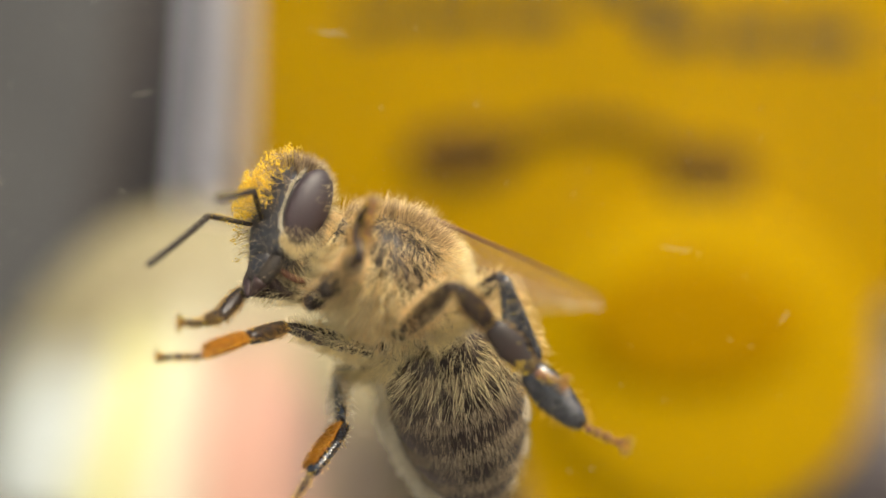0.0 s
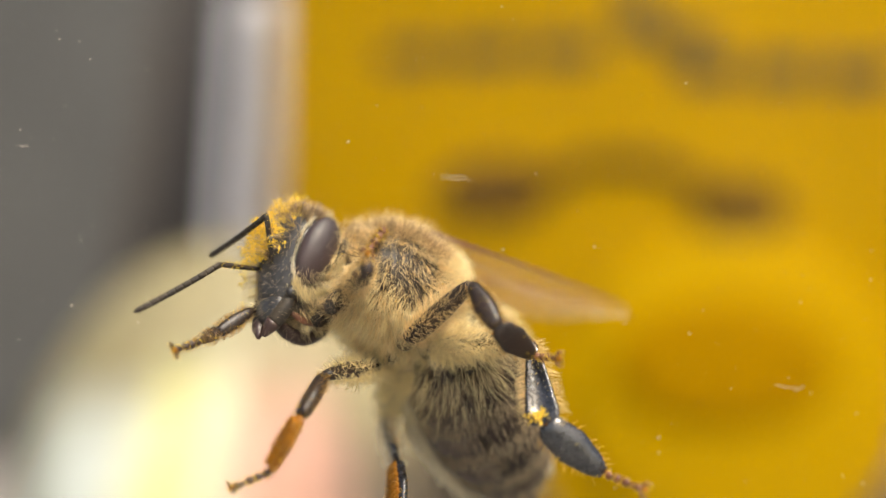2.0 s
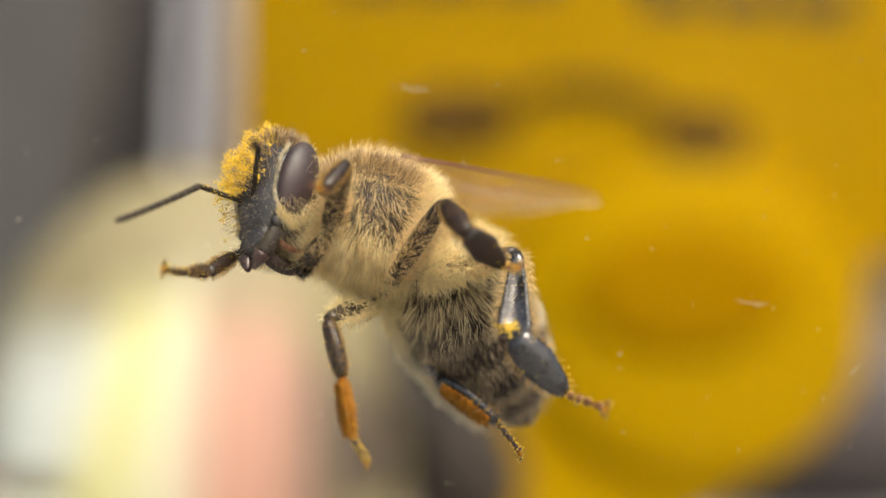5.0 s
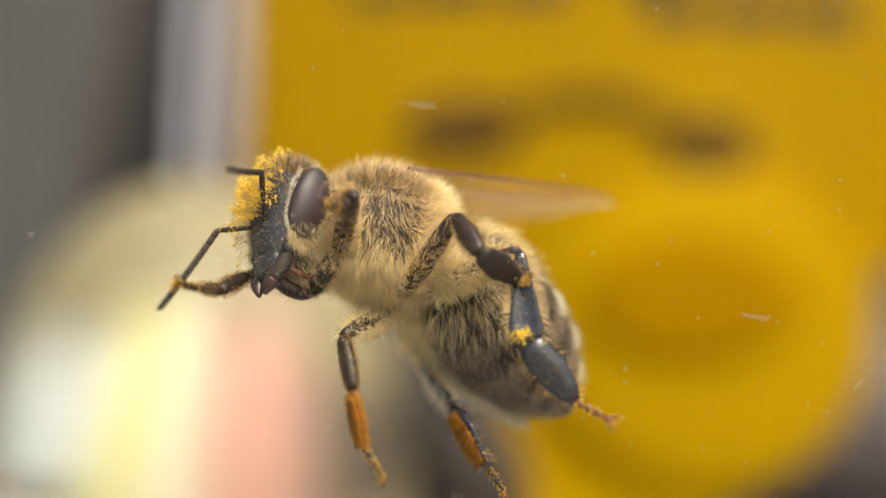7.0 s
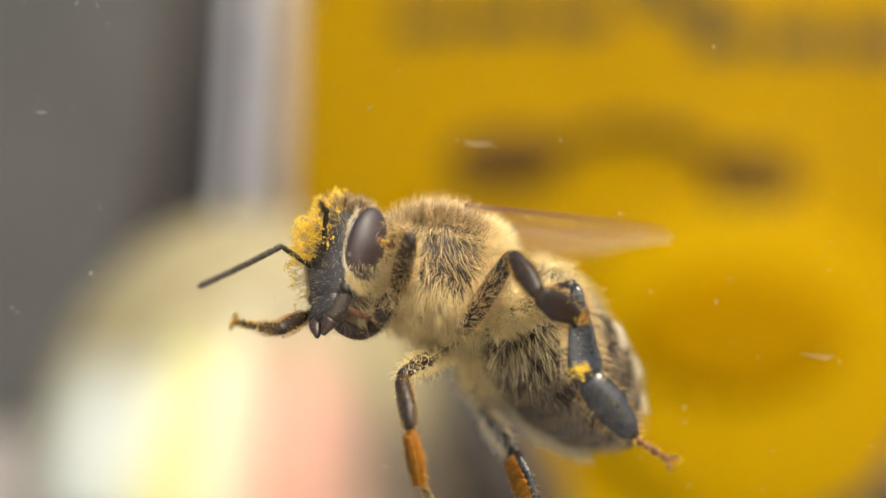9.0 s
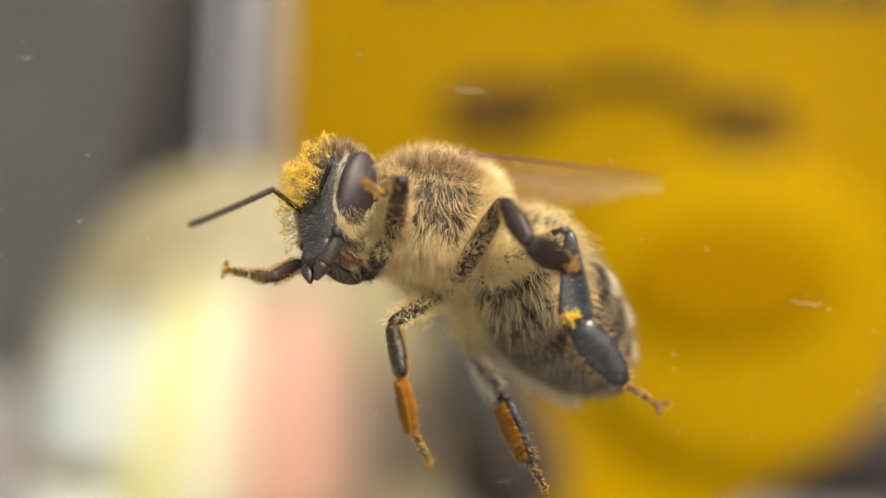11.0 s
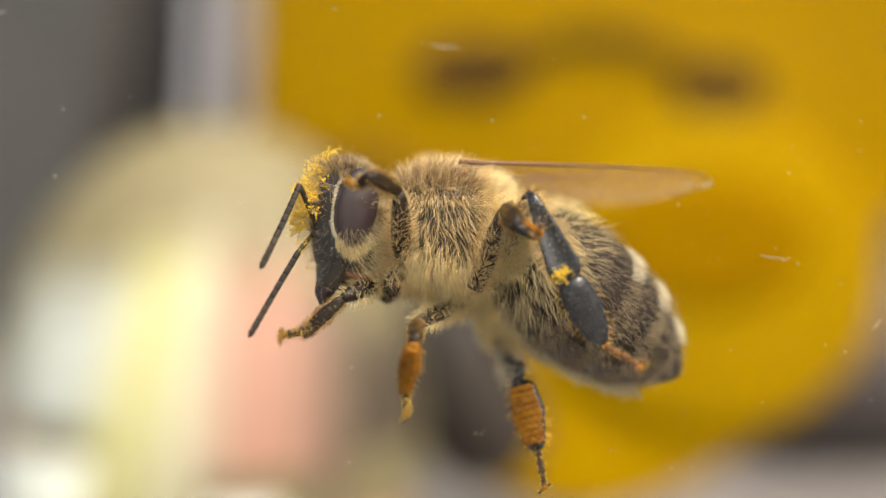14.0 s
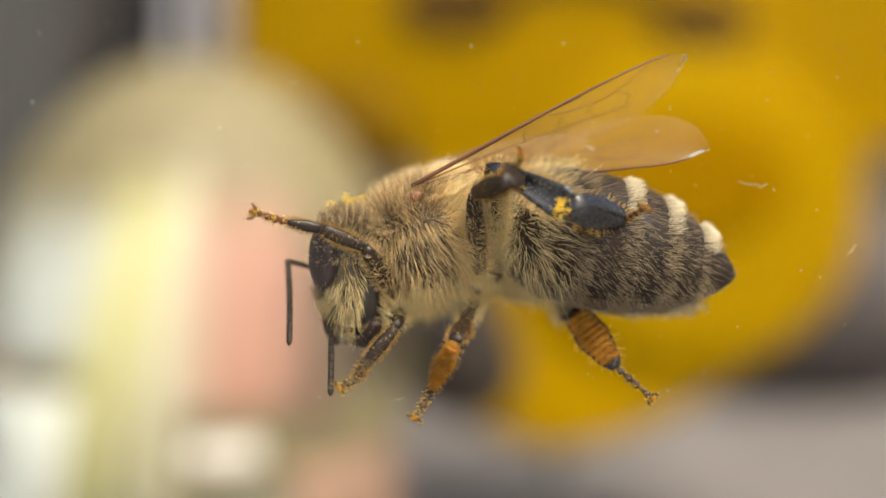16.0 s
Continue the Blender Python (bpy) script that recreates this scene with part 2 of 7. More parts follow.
def fur(geo, p, n, length, lean=(0, 0, 0), spread=0.35, radius=0.013, droop=0.25, slot=0, clumps=0, pull=0.65):
    """Bent tapered hairs from points p along normals n; clumps: tufts into which the tips draw together."""
    k = len(p)
    if not k:
        return geo
    length = np.broadcast_to(length, k) * rng.uniform(0.65, 1.2, k)
    lean = np.broadcast_to(np.asarray(lean, float), (k, 3))
    tuft = np.sin(p @ TUFT_A + 1.7) + 0.7 * np.sin(p @ TUFT_B)
    d = n + lean + rng.normal(0, spread * 0.55, (k, 3)) + tuft * spread * 0.9
    d /= np.linalg.norm(d, axis=1)[:, None]
    bend = lean * 0.5 + rng.normal(0, 1, (k, 3)) * droop
    mid = p + d * (length * 0.55)[:, None]
    e = d + bend
    e /= np.linalg.norm(e, axis=1)[:, None]
    tip = mid + e * (length * 0.45)[:, None]
    if clumps:
        c = rng.choice(k, min(clumps, k), replace=False)
        near = c[np.argmin(((p[:, None] - p[c][None]) ** 2).sum(2), 1)]
        tip = tip + (tip[near] + rng.normal(0, 0.02, (k, 3)) - tip) * pull
        mid = mid + (mid[near] - mid) * pull * 0.45
    u = np.cross(d, rng.normal(0, 1, (k, 3)))
    u /= np.linalg.norm(u, axis=1)[:, None]
    w = np.cross(d, u)
    verts = np.empty((k, 7, 3))
    for i, a in enumerate((0, 2.0944, 4.18879)):
        off = math.cos(a) * u + math.sin(a) * w
        verts[:, i] = p - n * 0.02 + off * radius
        verts[:, 3 + i] = mid + off * radius * 0.75
    verts[:, 6] = tip
    quads = [(0, 1, 4, 3), (1, 2, 5, 4), (2, 0, 3, 5)]
    tris = [(3, 4, 6), (4, 5, 6), (5, 3, 6)]
    base = (np.arange(k) * 7)
    faces = [tuple(b + i for i in q) for b in base.tolist() for q in quads + tris]
    return geo.add(verts.reshape(-1, 3), faces, slot)


def crumbs(geo, p, size, slot=0):
    """Small rough grains at points p."""
    oct_v = np.array([(1, 0, 0), (-1, 0, 0), (0, 1, 0), (0, -1, 0), (0, 0, 1), (0, 0, -1)], float)
    oct_f = [(0, 2, 4), (2, 1, 4), (1, 3, 4), (3, 0, 4), (2, 0, 5), (1, 2, 5), (3, 1, 5), (0, 3, 5)]
    for q in p:
        s = size * 0.8 * rng.uniform(0.5, 1.4)
        geo.add(q + oct_v * s * rng.uniform(0.7, 1.3, (6, 1)), oct_f, slot)
    return geo


MOVERS = {}

# ---- setting ----
K_BACK = 197 / 2154.0


def box(geo, x0, x1, y0, y1, z0, z1, bevel=0.0, slot=0):
    b = min(bevel, (x1 - x0) / 3, (z1 - z0) / 3, (y1 - y0) / 3)
    cx, cz = (x0 + x1) / 2, (z0 + z1) / 2

    def rect(y, s):
        hx, hz = (x1 - x0) / 2 - s, (z1 - z0) / 2 - s
        c = max(b, 0.01)
        pts = []
        for sx, sz, a0 in ((1, 1, 0), (-1, 1, 90), (-1, -1, 180), (1, -1, 270)):
            for a in (0, 30, 60, 90):
                t = radians(a0 + a)
                pts.append((cx + sx * (hx - c) + c * math.cos(t), y, cz + sz * (hz - c) + c * math.sin(t)))
        return pts
    return geo.loft([rect(y0, b), rect(y0 + b, 0), rect(y1 - b, 0), rect(y1, b)], slot)


def build_setting():
    wall_m = material("grey_wall_paint", (0.046, 0.047, 0.045), 0.85, dark=(0.034, 0.035, 0.034), grain=12, bump=0.3, fine=900)
    part("wall_back", box(Geo(), -1500, 1500, 700, 720, -900, 1500), wall_m, label="plain grey painted wall behind the things", kind="structure", smooth=False)
    floor_m = material("grey_table_top", (0.1742, 0.1597, 0.1525), 0.7, dark=(0.1307, 0.1198, 0.1162), grain=25, bump=0.3, fine=1200)
    table = tagged(new("table"), "long plain grey table standing behind the window", "table")
    table.location = (0, 0.35, -0.9)
    off = Matrix.Translation(-table.location)
    part("tabletop", box(Geo(), -800, 800, 14, 690, -100, -70, 2), floor_m, table, smooth=False).matrix_parent_inverse = off
    for x, y in itertools.product((-760, 720), (40, 620)):
        part("leg", box(Geo(), x, x + 40, y, y + 40, -900, -100, 2), floor_m, table, smooth=False).matrix_parent_inverse = off
    pane = part("window_1", box(Geo(), -300, 300, -3, 0, -200, 300, 0.5), GLASS, label="clear dusty window pane on which the bee clings", kind="structure", smooth=False)
    pane.visible_shadow = False
    ground = material("pale_ground", (0.30, 0.29, 0.27), 0.9, dark=(0.22, 0.21, 0.2), grain=3)
    g = Geo().add([(-30000, -30000, -900), (30000, -30000, -900), (30000, 30000, -900), (-30000, 30000, -900)], [(0, 1, 2, 3)])
    part("ground", g, ground, label="pale open ground far below the window", kind="structure")


def plate(cx, cz, rx, rz, y0, y1, p=2.0, k=64, dome=0.0):
    """A rounded plate facing the window, with softened rim and an optional dome."""
    a = np.linspace(0, 2 * np.pi, k, endpoint=False)
    c, s = np.cos(a), np.sin(a)
    ox = np.sign(c) * np.abs(c) ** (2 / p)
    oz = np.sign(s) * np.abs(s) ** (2 / p)
    rings = []
    for f, y in ((1.0, y1), (1.0, y0 + 1.0), (0.985, y0 + 0.3), (0.96, y0), (0.8, y0 - dome * 0.45), (0.55, y0 - dome * 0.8), (0.25, y0 - dome * 0.97), (0.02, y0 - dome)):
        rings.append(np.stack([cx + rx * f * ox, np.full(k, y), cz + rz * f * oz], 1))
    return Geo().loft(rings)


def panel(x0, x1, y0, y1, z0, z1, k=24):
    """An upright slab, cut into strips so that it can be bowed."""
    rings = []
    for x in np.linspace(x0, x1, k):
        rings.append([(x, y0, z0), (x, y0, z1 - 2), (x, y0 + 2, z1), (x, y1 - 2, z1), (x, y1, z1 - 2), (x, y1, z0)])
    return Geo().loft(rings)


def arc_bar(cx, cz, r, a0, a1, w, y, rz=None, k=16):
    """A curved printed bar with tapered ends."""
    rz = rz or r
    g = Geo()
    rings = []
    for i, a in enumerate(np.radians(np.linspace(a0, a1, k))):
        h = w * (0.35 + 0.65 * math.sin(math.pi * (i + 0.5) / k))
        d = np.array([math.cos(a), 0, math.sin(a)])
        q = np.array([cx + r * math.cos(a), y, cz + rz * math.sin(a)])
        rings.append([q - d * h + (0, -0.3, 0), q + d * h + (0, -0.3, 0), q + d * h + (0, 0.3, 0), q - d * h + (0, 0.3, 0)])
    return g.loft(rings)


def bx(across):
    return (across - 784) * K_BACK


def bz(down):
    return (441 - down) * K_BACK


def build_yellow_display():
    yellow = material("yellow_card", (0.27, 0.154, 0.0016), 0.8, dark=(0.235, 0.133, 0.0014), grain=18, bump=0.2, fine=1500, spec=0.03)
    light = material("light_yellow_card", (0.295, 0.178, 0.001832), 0.8, dark=(0.265, 0.155, 0.001832), grain=20, bump=0.2, fine=1500, spec=0.03)
    amber = material("amber_card", (0.222, 0.115, 0.0005801), 0.8, dark=(0.198, 0.102, 0.0005801), grain=22, bump=0.2, fine=1500, spec=0.03)
    # darker copy of the yellow, with shade put into the colour
    shaded_yellow = material("shaded_yellow_card", (0.13, 0.072, 0.004), 0.8, dark=(0.11, 0.06, 0.004), grain=22, bump=0.2, fine=1500, spec=0.03)
    bowl = material("bright_yellow_card", (0.34, 0.200, 0.002), 0.8, dark=(0.305, 0.178, 0.002), grain=20, bump=0.2, fine=1500, spec=0.03)
    dark = material("brown_print", (0.05, 0.027, 0.006), 0.8, dark=(0.075, 0.04, 0.009), grain=40, spec=0.05)
    olive = material("olive_print", (0.045, 0.037, 0.02), 0.8, dark=(0.06, 0.047, 0.022), grain=40, spec=0.05)
    root = tagged(new("yellow_display"), "large rounded yellow display figure with brown print standing on the table", "display")
    root.location = (bx(1045) / 1000, 0.166, -0.070)
    off = Matrix.Translation(-root.location)

    def sub(name, geo, mat, parent, label="", smooth=True):
        for v in geo.v:
            v[:, 1] += 0.0024 * np.minimum(0, v[:, 0] - bx(1330)) ** 2
        ob = part(name, geo, mat, parent, label, smooth)
        if parent is root:
            ob.matrix_parent_inverse = off
        return ob
    body = sub("upper_panel", panel(bx(442), bx(1720), 160, 172, bz(420), bz(-700)), yellow, root, "flat golden yellow upper panel", smooth=False)
    sub("lower_bowl", plate(bx(1044), bz(420), 556 * K_BACK, 548 * K_BACK, 160.6, 174, p=1.66, dome=0.05), bowl, root, "rounded golden yellow lower part")
    sub("snout", plate(bx(1280), bz(530), 300 * K_BACK, 285 * K_BACK, 158, 164, dome=1.2), light, root, "lighter yellow round bulge")
    sub("snout_disc", plate(bx(1250), bz(472), 190 * K_BACK, 112 * K_BACK, 155.9, 157.5, dome=0.3), amber, root, "amber oval disc")
    # shade on the figure's left side, painted as a dull round plate
    sub("cheek", plate(bx(655), bz(385), 120 * K_BACK, 95 * K_BACK, 157, 164, dome=3), shaded_yellow, root, "round patch with shade on the yellow put into its colour")
    sub("brow", arc_bar(bx(1070), bz(305), 235 * K_BACK, 148, 24, 15 * K_BACK, 159.2, rz=190 * K_BACK, k=28), dark, root, "wide curved dark brown printed stroke")
    for x, z, rx, rz in ((856, 162, 108, 54), (1290, 205, 82, 54)):
        sub("brow_end", plate(bx(x), bz(z), rx * K_BACK, rz * K_BACK, 158.8, 160), dark, root, "dark brown printed spot")
    for x0, x1, y0, y1 in ((650, 760, -118, -78), (780, 900, -118, -74), (925, 1040, -114, -70), (1190, 1290, -72, -26), (1315, 1420, -70, -20), (1445, 1560, -66, -16), (1080, 1150, -190, -110), (1150, 1240, -130, -80)):
        sub("print_bar", box(Geo(), bx(x0), bx(x1), 159.4, 160.2, bz(y1), bz(y0), 0.2), olive, root, "unreadable olive printed bar", smooth=False)
    # dark tapered tube running down before the bowl's left side
    dark_geo = Geo()
    s2 = 185 / 2154.0
    pipe(dark_geo, *bend([((720 - 784) * s2, 154, (441 - 500) * s2), ((765 - 784) * s2, 149, (441 - 620) * s2), ((830 - 784) * s2, 149, (441 - 750) * s2), ((890 - 784) * s2, 151, (441 - 860) * s2), ((910 - 784) * s2, 152, (441 - 905) * s2)], [8.0, 10.5, 10.5, 8.5, 3.0], 18), 16)
    sub("dark_tube", dark_geo, material("dark_brown_tube", (0.012, 0.008, 0.005), 0.7, dark=(0.025, 0.016, 0.010), grain=40), root, "dark brown tapered tube before the figure's lower left")
    sub("stand", box(Geo(), bx(1045), bx(1075), 176, 179, -70, bz(500), 0.8), material("steel_rod", (0.3, 0.3, 0.3), 0.4, metal=0.6), root, "thin grey stand")
    return root


def dome_patch(c, r, x0, x1, z0, z1, lift, k=14, lean=0.0):
    """A raised piece of an ellipsoid's front between two widths and two heights."""
    def pt(x, z, s):
        x = x + lean * (z1 - z)
        q = 1 - ((x - c[0]) / r[0]) ** 2 - ((z - c[2]) / r[2]) ** 2
        return (x, c[1] - r[1] * math.sqrt(max(q, 0.0)) - s, z)
    g = Geo()
    xs, zs = np.linspace(x0, x1, k), np.linspace(z0, z1, k)
    top = [[pt(x, z, lift) for z in zs] for x in xs]
    low = [[pt(x, z, -0.3) for z in zs] for x in xs]
    g.grid(top)
    edge_t = top[0] + [r_[-1] for r_ in top[1:]] + top[-1][::-1][1:] + [r_[0] for r_ in top[::-1]][1:-1]
    edge_l = low[0] + [r_[-1] for r_ in low[1:]] + low[-1][::-1][1:] + [r_[0] for r_ in low[::-1]][1:-1]
    g.loft([edge_t, edge_l], close=False)
    return g


def build_striped_pouch():
    s = 162 / 2154.0
    base = (0.170, 0.145, 0.074)
    cx, cz = (330 - 784) * s, (441 - 830) * s
    c, r = (cx, 152.0, cz), (440 * s, 28.0, 600 * s)

    def colour(name, a):
        return material(name, a, 0.65, dark=[v * 0.9 for v in a], grain=30, bump=0.3, fine=1500)
    tan = colour("tan_cloth", base)
    root = tagged(new("striped_pouch"), "rounded tan cloth pouch with pastel vertical stripes", "pouch")
    root.location = (cx / 1000, 0.152, (cz - r[2]) / 1000)
    off = Matrix.Translation(-root.location)
    b = part("pouch_body", Geo().loft([[(q[1], c[1] + (q[0] - 0) * 1.0, q[2]) for q in rg] for rg in [ring(x, r[0] * math.sqrt(max(0, 1 - (x / r[1]) ** 2)), r[2] * math.sqrt(max(0, 1 - (x / r[1]) ** 2)), 48, cx, cz) for x in np.sin(np.linspace(-1.54, 1.54, 25)) * r[1]]]), tan, root, "tan cloth body")
    b.matrix_parent_inverse = off
    # bluish white carries the pale blue stripe on downwards, about twice as bright
    for name, a, x0, x1, top, low, lean in (("orange", (0.624, 0.384, 0.272), -34, 8, 700, 860, 0), ("pale blue", (0.44, 0.48, 0.44), 40, 240, 560, 800, -0.24), ("bluish white", (0.92, 0.98, 0.86), -60, 180, 806, 1330, -0.24), ("pale yellow", (0.45, 0.44, 0.205), 245, 345, 505, 1330, -0.25), ("cream", (0.48, 0.465, 0.33), 350, 400, 475, 1330, -0.1),
                                            ("pink", (0.37, 0.20, 0.145), 396, 560, 530, 885, 0), ("white", (0.9, 0.87, 0.8), 380, 505, 890, 990, 0), ("beige", (0.125, 0.09, 0.058), 566, 640, 600, 940, 0), ("dark brown", (0.045, 0.033, 0.022), 644, 745, 640, 860, 0), ("rose tan", (0.42, 0.27, 0.19), 560, 740, 945, 1230, 0), ("dull green", (0.26, 0.26, 0.2), 400, 550, 1000, 1300, 0)):
        x0, x1, z1, z0 = (x0 - 784) * s, (x1 - 784) * s, (441 - top) * s, (441 - low) * s
        z2 = z1 - 55 * s
        st = part("stripe", dome_patch(c, r, x0, x1, z0, z2, 0.35, lean=lean), colour(name.replace(" ", "_") + "_cloth", a), root, name + " cloth stripe")
        st.matrix_parent_inverse = off
        # two steps at the upper end mix the stripe's colour with the tan
        if top < 700:
            for za, zb, f in ((z2, z1, 0.66), (z1, z1 + 50 * s, 0.33)):
                blended = colour("blended_" + name.replace(" ", "_") + "_cloth", [v * f + w * (1 - f) for v, w in zip(a, base)])
                st = part("stripe", dome_patch(c, r, x0, x1, za, zb, 0.35, lean=lean), blended, root, "upper end, blended towards tan, of the " + name + " stripe")
                st.matrix_parent_inverse = off
    # added half-tone strips that soften the colour steps between stripes
    for name, a, x, wide, top, low, lean in (("pale green", (0.46, 0.475, 0.33), 242, 26, 560, 800, -0.245), ("ivory", (0.47, 0.46, 0.28), 348, 20, 520, 1330, -0.17), ("peach", (0.42, 0.32, 0.24), 399, 26, 560, 885, -0.03),
                                              ("dusky pink", (0.25, 0.14, 0.105), 563, 24, 610, 885, 0), ("brown", (0.085, 0.062, 0.04), 642, 20, 650, 860, 0), ("tan blue", (0.31, 0.32, 0.26), 38, 30, 570, 800, -0.24)):
        st = part("stripe", dome_patch(c, r, (x - wide - 784) * s, (x + wide - 784) * s, (441 - low) * s, (441 - top) * s, 0.6, lean=lean), colour(name.replace(" ", "_") + "_cloth", a), root, name + " half-tone strip softening the edge of two stripes")
        st.matrix_parent_inverse = off


def build_left_things():
    dark = material("dark_brown_wood", (0.0058, 0.0036, 0.0022), 0.6, dark=(0.014, 0.0085, 0.005), grain=40, bump=0.4, fine=900)
    board = material("grey_brown_wood", (0.046, 0.039, 0.033), 0.7, dark=(0.032, 0.026, 0.021), grain=30, bump=0.4, fine=900)
    steel = material("blue_grey_plastic", (0.036, 0.038, 0.047), 0.5, dark=(0.026, 0.027, 0.035), grain=30)
    white = material("white_card", (0.76, 0.73, 0.73), 0.6, dark=(0.69, 0.66, 0.67), grain=20)
    s = 260 / 2154.0
    x = lambda p: (p - 784) * s
    z = lambda p: (441 - p) * s
    for name, mat, a, b, top, bot, depth, lab in (
            ("wooden_board", board, 100, 200, -900, 1100, 8, "grey-brown upright wooden board"),
            ("wooden_post", dark, 200, 312, -900, 1100, 14, "dark brown upright wooden post"),
            ("plastic_post", steel, 312, 476, -900, 1100, 10, "blue-grey upright plastic post beside the wooden one")):
        g = box(Geo(), x(a), x(b), -depth / 2, depth / 2, 0, z(top) + 70, 1.5)
        ob = part(name, g, mat, label=lab)
        tagged(ob, category="post")
        ob.matrix_world = mm(-5, 223 + (8 if name == "wooden_board" else 0), -70, 0, 8, 0)
    g = box(Geo(), x(382), x(476), -6, 6, 0, z(-130) + 70, 5)
    ob = part("white_box", g, white, label="tall white card box with rounded edges standing on the table", smooth=True)
    tagged(ob, category="box")
    ob.matrix_world = mm(-4.5, 205, -70, 0, 3, 0)
    clay = material("violet_grey_clay", (0.03703, 0.03049, 0.03049), 0.7, dark=(0.05227, 0.04356, 0.04356), grain=30)
    g = Geo().loft(ellipsoid((0, 0, 0), (45, 22, 30.5), 24))
    ob = part("grey_stone", g, clay, label="dark violet-grey rounded stone on the table")
    tagged(ob, category="stone")
    ob.matrix_world = mm(120, 317, -39.6)


# ---- bee ----
def build_thorax(bee):
    xs = np.linspace(-1, 1, 22)
    prof = np.sqrt(np.clip(1 - np.abs(xs) ** 2.3, 0.01, 1))
    body = Geo().loft(spindle(xs * 2.15, prof * 1.8, prof * 1.85, 28, cz=0.12 * (1 - xs ** 2)))
    body.loft(ellipsoid((-1.05, 0, 1.25), (0.7, 0.95, 0.5), 20, 8))
    pipe(body, [(1.7, 0, 0), (2.4, 0, -0.05)], [0.75, 0.6], 14)
    pipe(body, [(-1.9, 0, -0.3), (-2.4, 0, -0.4)], [0.6, 0.45], 14)
    th = part("thorax", body, SKIN, bee, "hairy dark thorax")
    h = Geo()
    def flank(p, n):
        """The dark pleural plates on both sides."""
        return np.clip((np.abs(n[:, 1]) - 0.3) * 5, 0, 1) * np.clip((1.75 - p[:, 0]) * 3, 0, 1) * np.clip((p[:, 0] + 0.75) * 3, 0, 1) * np.clip((n[:, 2] + 0.9) * 4, 0, 1) * np.clip((0.5 - n[:, 2]) * 4, 0, 1)

    def back(p, n):
        """The shield of the back, before the pale rear."""
        return np.clip((n[:, 2] - 0.22) * 4, 0, 1) * np.clip((p[:, 0] + 0.8) * 3, 0, 1)
    # fluffy coat all round
    p, n = scatter(body, 21000, lambda p, n: np.clip(1.25 - np.abs(p[:, 0]) / 3.4, 0, 1) * (1 - 0.9 * flank(p, n)) * (1 - 0.8 * back(p, n)))
    side = np.clip(np.abs(n[:, 1]), 0, 1)
    fore = np.clip(p[:, 0] - 0.9, 0, 1)
    lean = np.stack([-0.30 - 0.2 * side + 0.3 * fore, np.zeros(len(p)), -0.05 - 0.85 * side * (n[:, 2] < 0.55)], 1)
    fur(h, p, n, 0.88 - 0.3 * fore - 0.1 * side, lean, 0.22, 0.0078, 0.25, 0, 900, 0.5)
    # long hair flowing down and back over the dark flanks
    p, n = scatter(body, 8500, lambda p, n: flank(p, n) * 1.0)
    lean = np.stack([-0.5 + 0.25 * p[:, 0], np.zeros(len(p)), np.full(len(p), -1.15)], 1)
    k = [len(p) * f // 20 for f in (0, 6, 13, 18, 20)]
    fur(h, p[k[0]:k[1]], n[k[0]:k[1]], 0.8, lean[k[0]:k[1]], 0.22, 0.0092, 0.2, 0, 330, 0.62)
    fur(h, p[k[1]:k[2]], n[k[1]:k[2]], 0.66, lean[k[1]:k[2]], 0.22, 0.0088, 0.2, 4, 260, 0.62)
    fur(h, p[k[2]:k[3]], n[k[2]:k[3]], 0.5, lean[k[2]:k[3]], 0.25, 0.009, 0.22, 1, 200, 0.5)
    fur(h, p[k[3]:], n[k[3]:], 0.5, lean[k[3]:], 0.3, 0.008, 0.25, 5)
    p, n = scatter(body, 4500, lambda p, n: np.clip(1 - np.abs(n[:, 2] - 0.32) * 4, 0, 1) * (p[:, 0] > -0.8))
    fur(h, p, n, 0.85, (-0.3, 0, -0.75), 0.25, 0.008, 0.3, 0, 200, 0.5)
    # tan velvet on the back
    p, n = scatter(body, 14000, lambda p, n: back(p, n) * 1.0)
    k = len(p) * 7 // 10
    fur(h, p[:k], n[:k], 0.72, (-0.15, 0, 0), 0.2, 0.0078, 0.22, 5, 900, 0.3)
    fur(h, p[k:], n[k:], 0.85, (-0.15, 0, 0), 0.22, 0.0075, 0.22, 0, 700, 0.3)
    p, n = scatter(body, 3500, lambda p, n: back(p, n) * 1.0)
    fur(h, p, n, 0.8, (-0.15, 0, 0), 0.25, 0.008, 0.25, 1, 500, 0.4)
    # pale rear and belly fluff
    p, n = scatter(body, 16000, lambda p, n: np.clip(np.maximum((-0.6 - p[:, 0]) * 2, (-0.5 - n[:, 2]) * 2.5), 0, 0.9))
    fur(h, p, n, 0.95, (-0.15, 0, -0.1), 0.2, 0.0078, 0.2, 3, 1300, 0.35)
    p, n = scatter(body, 6500, lambda p, n: np.clip((-0.32 - n[:, 2]) * 2.2, 0, 1))
    fur(h, p, n, 1.2, (0.0, 0, -0.45), 0.3, 0.0075, 0.4, 3, 260, 0.55)
    part("thorax_hair", h, [HAIR, HAIR_DARK, HAIR_WHITE, HAIR_CREAM, HAIR_GREY, HAIR_TAN], th, "dense straw-coloured hair", kind="stuff")
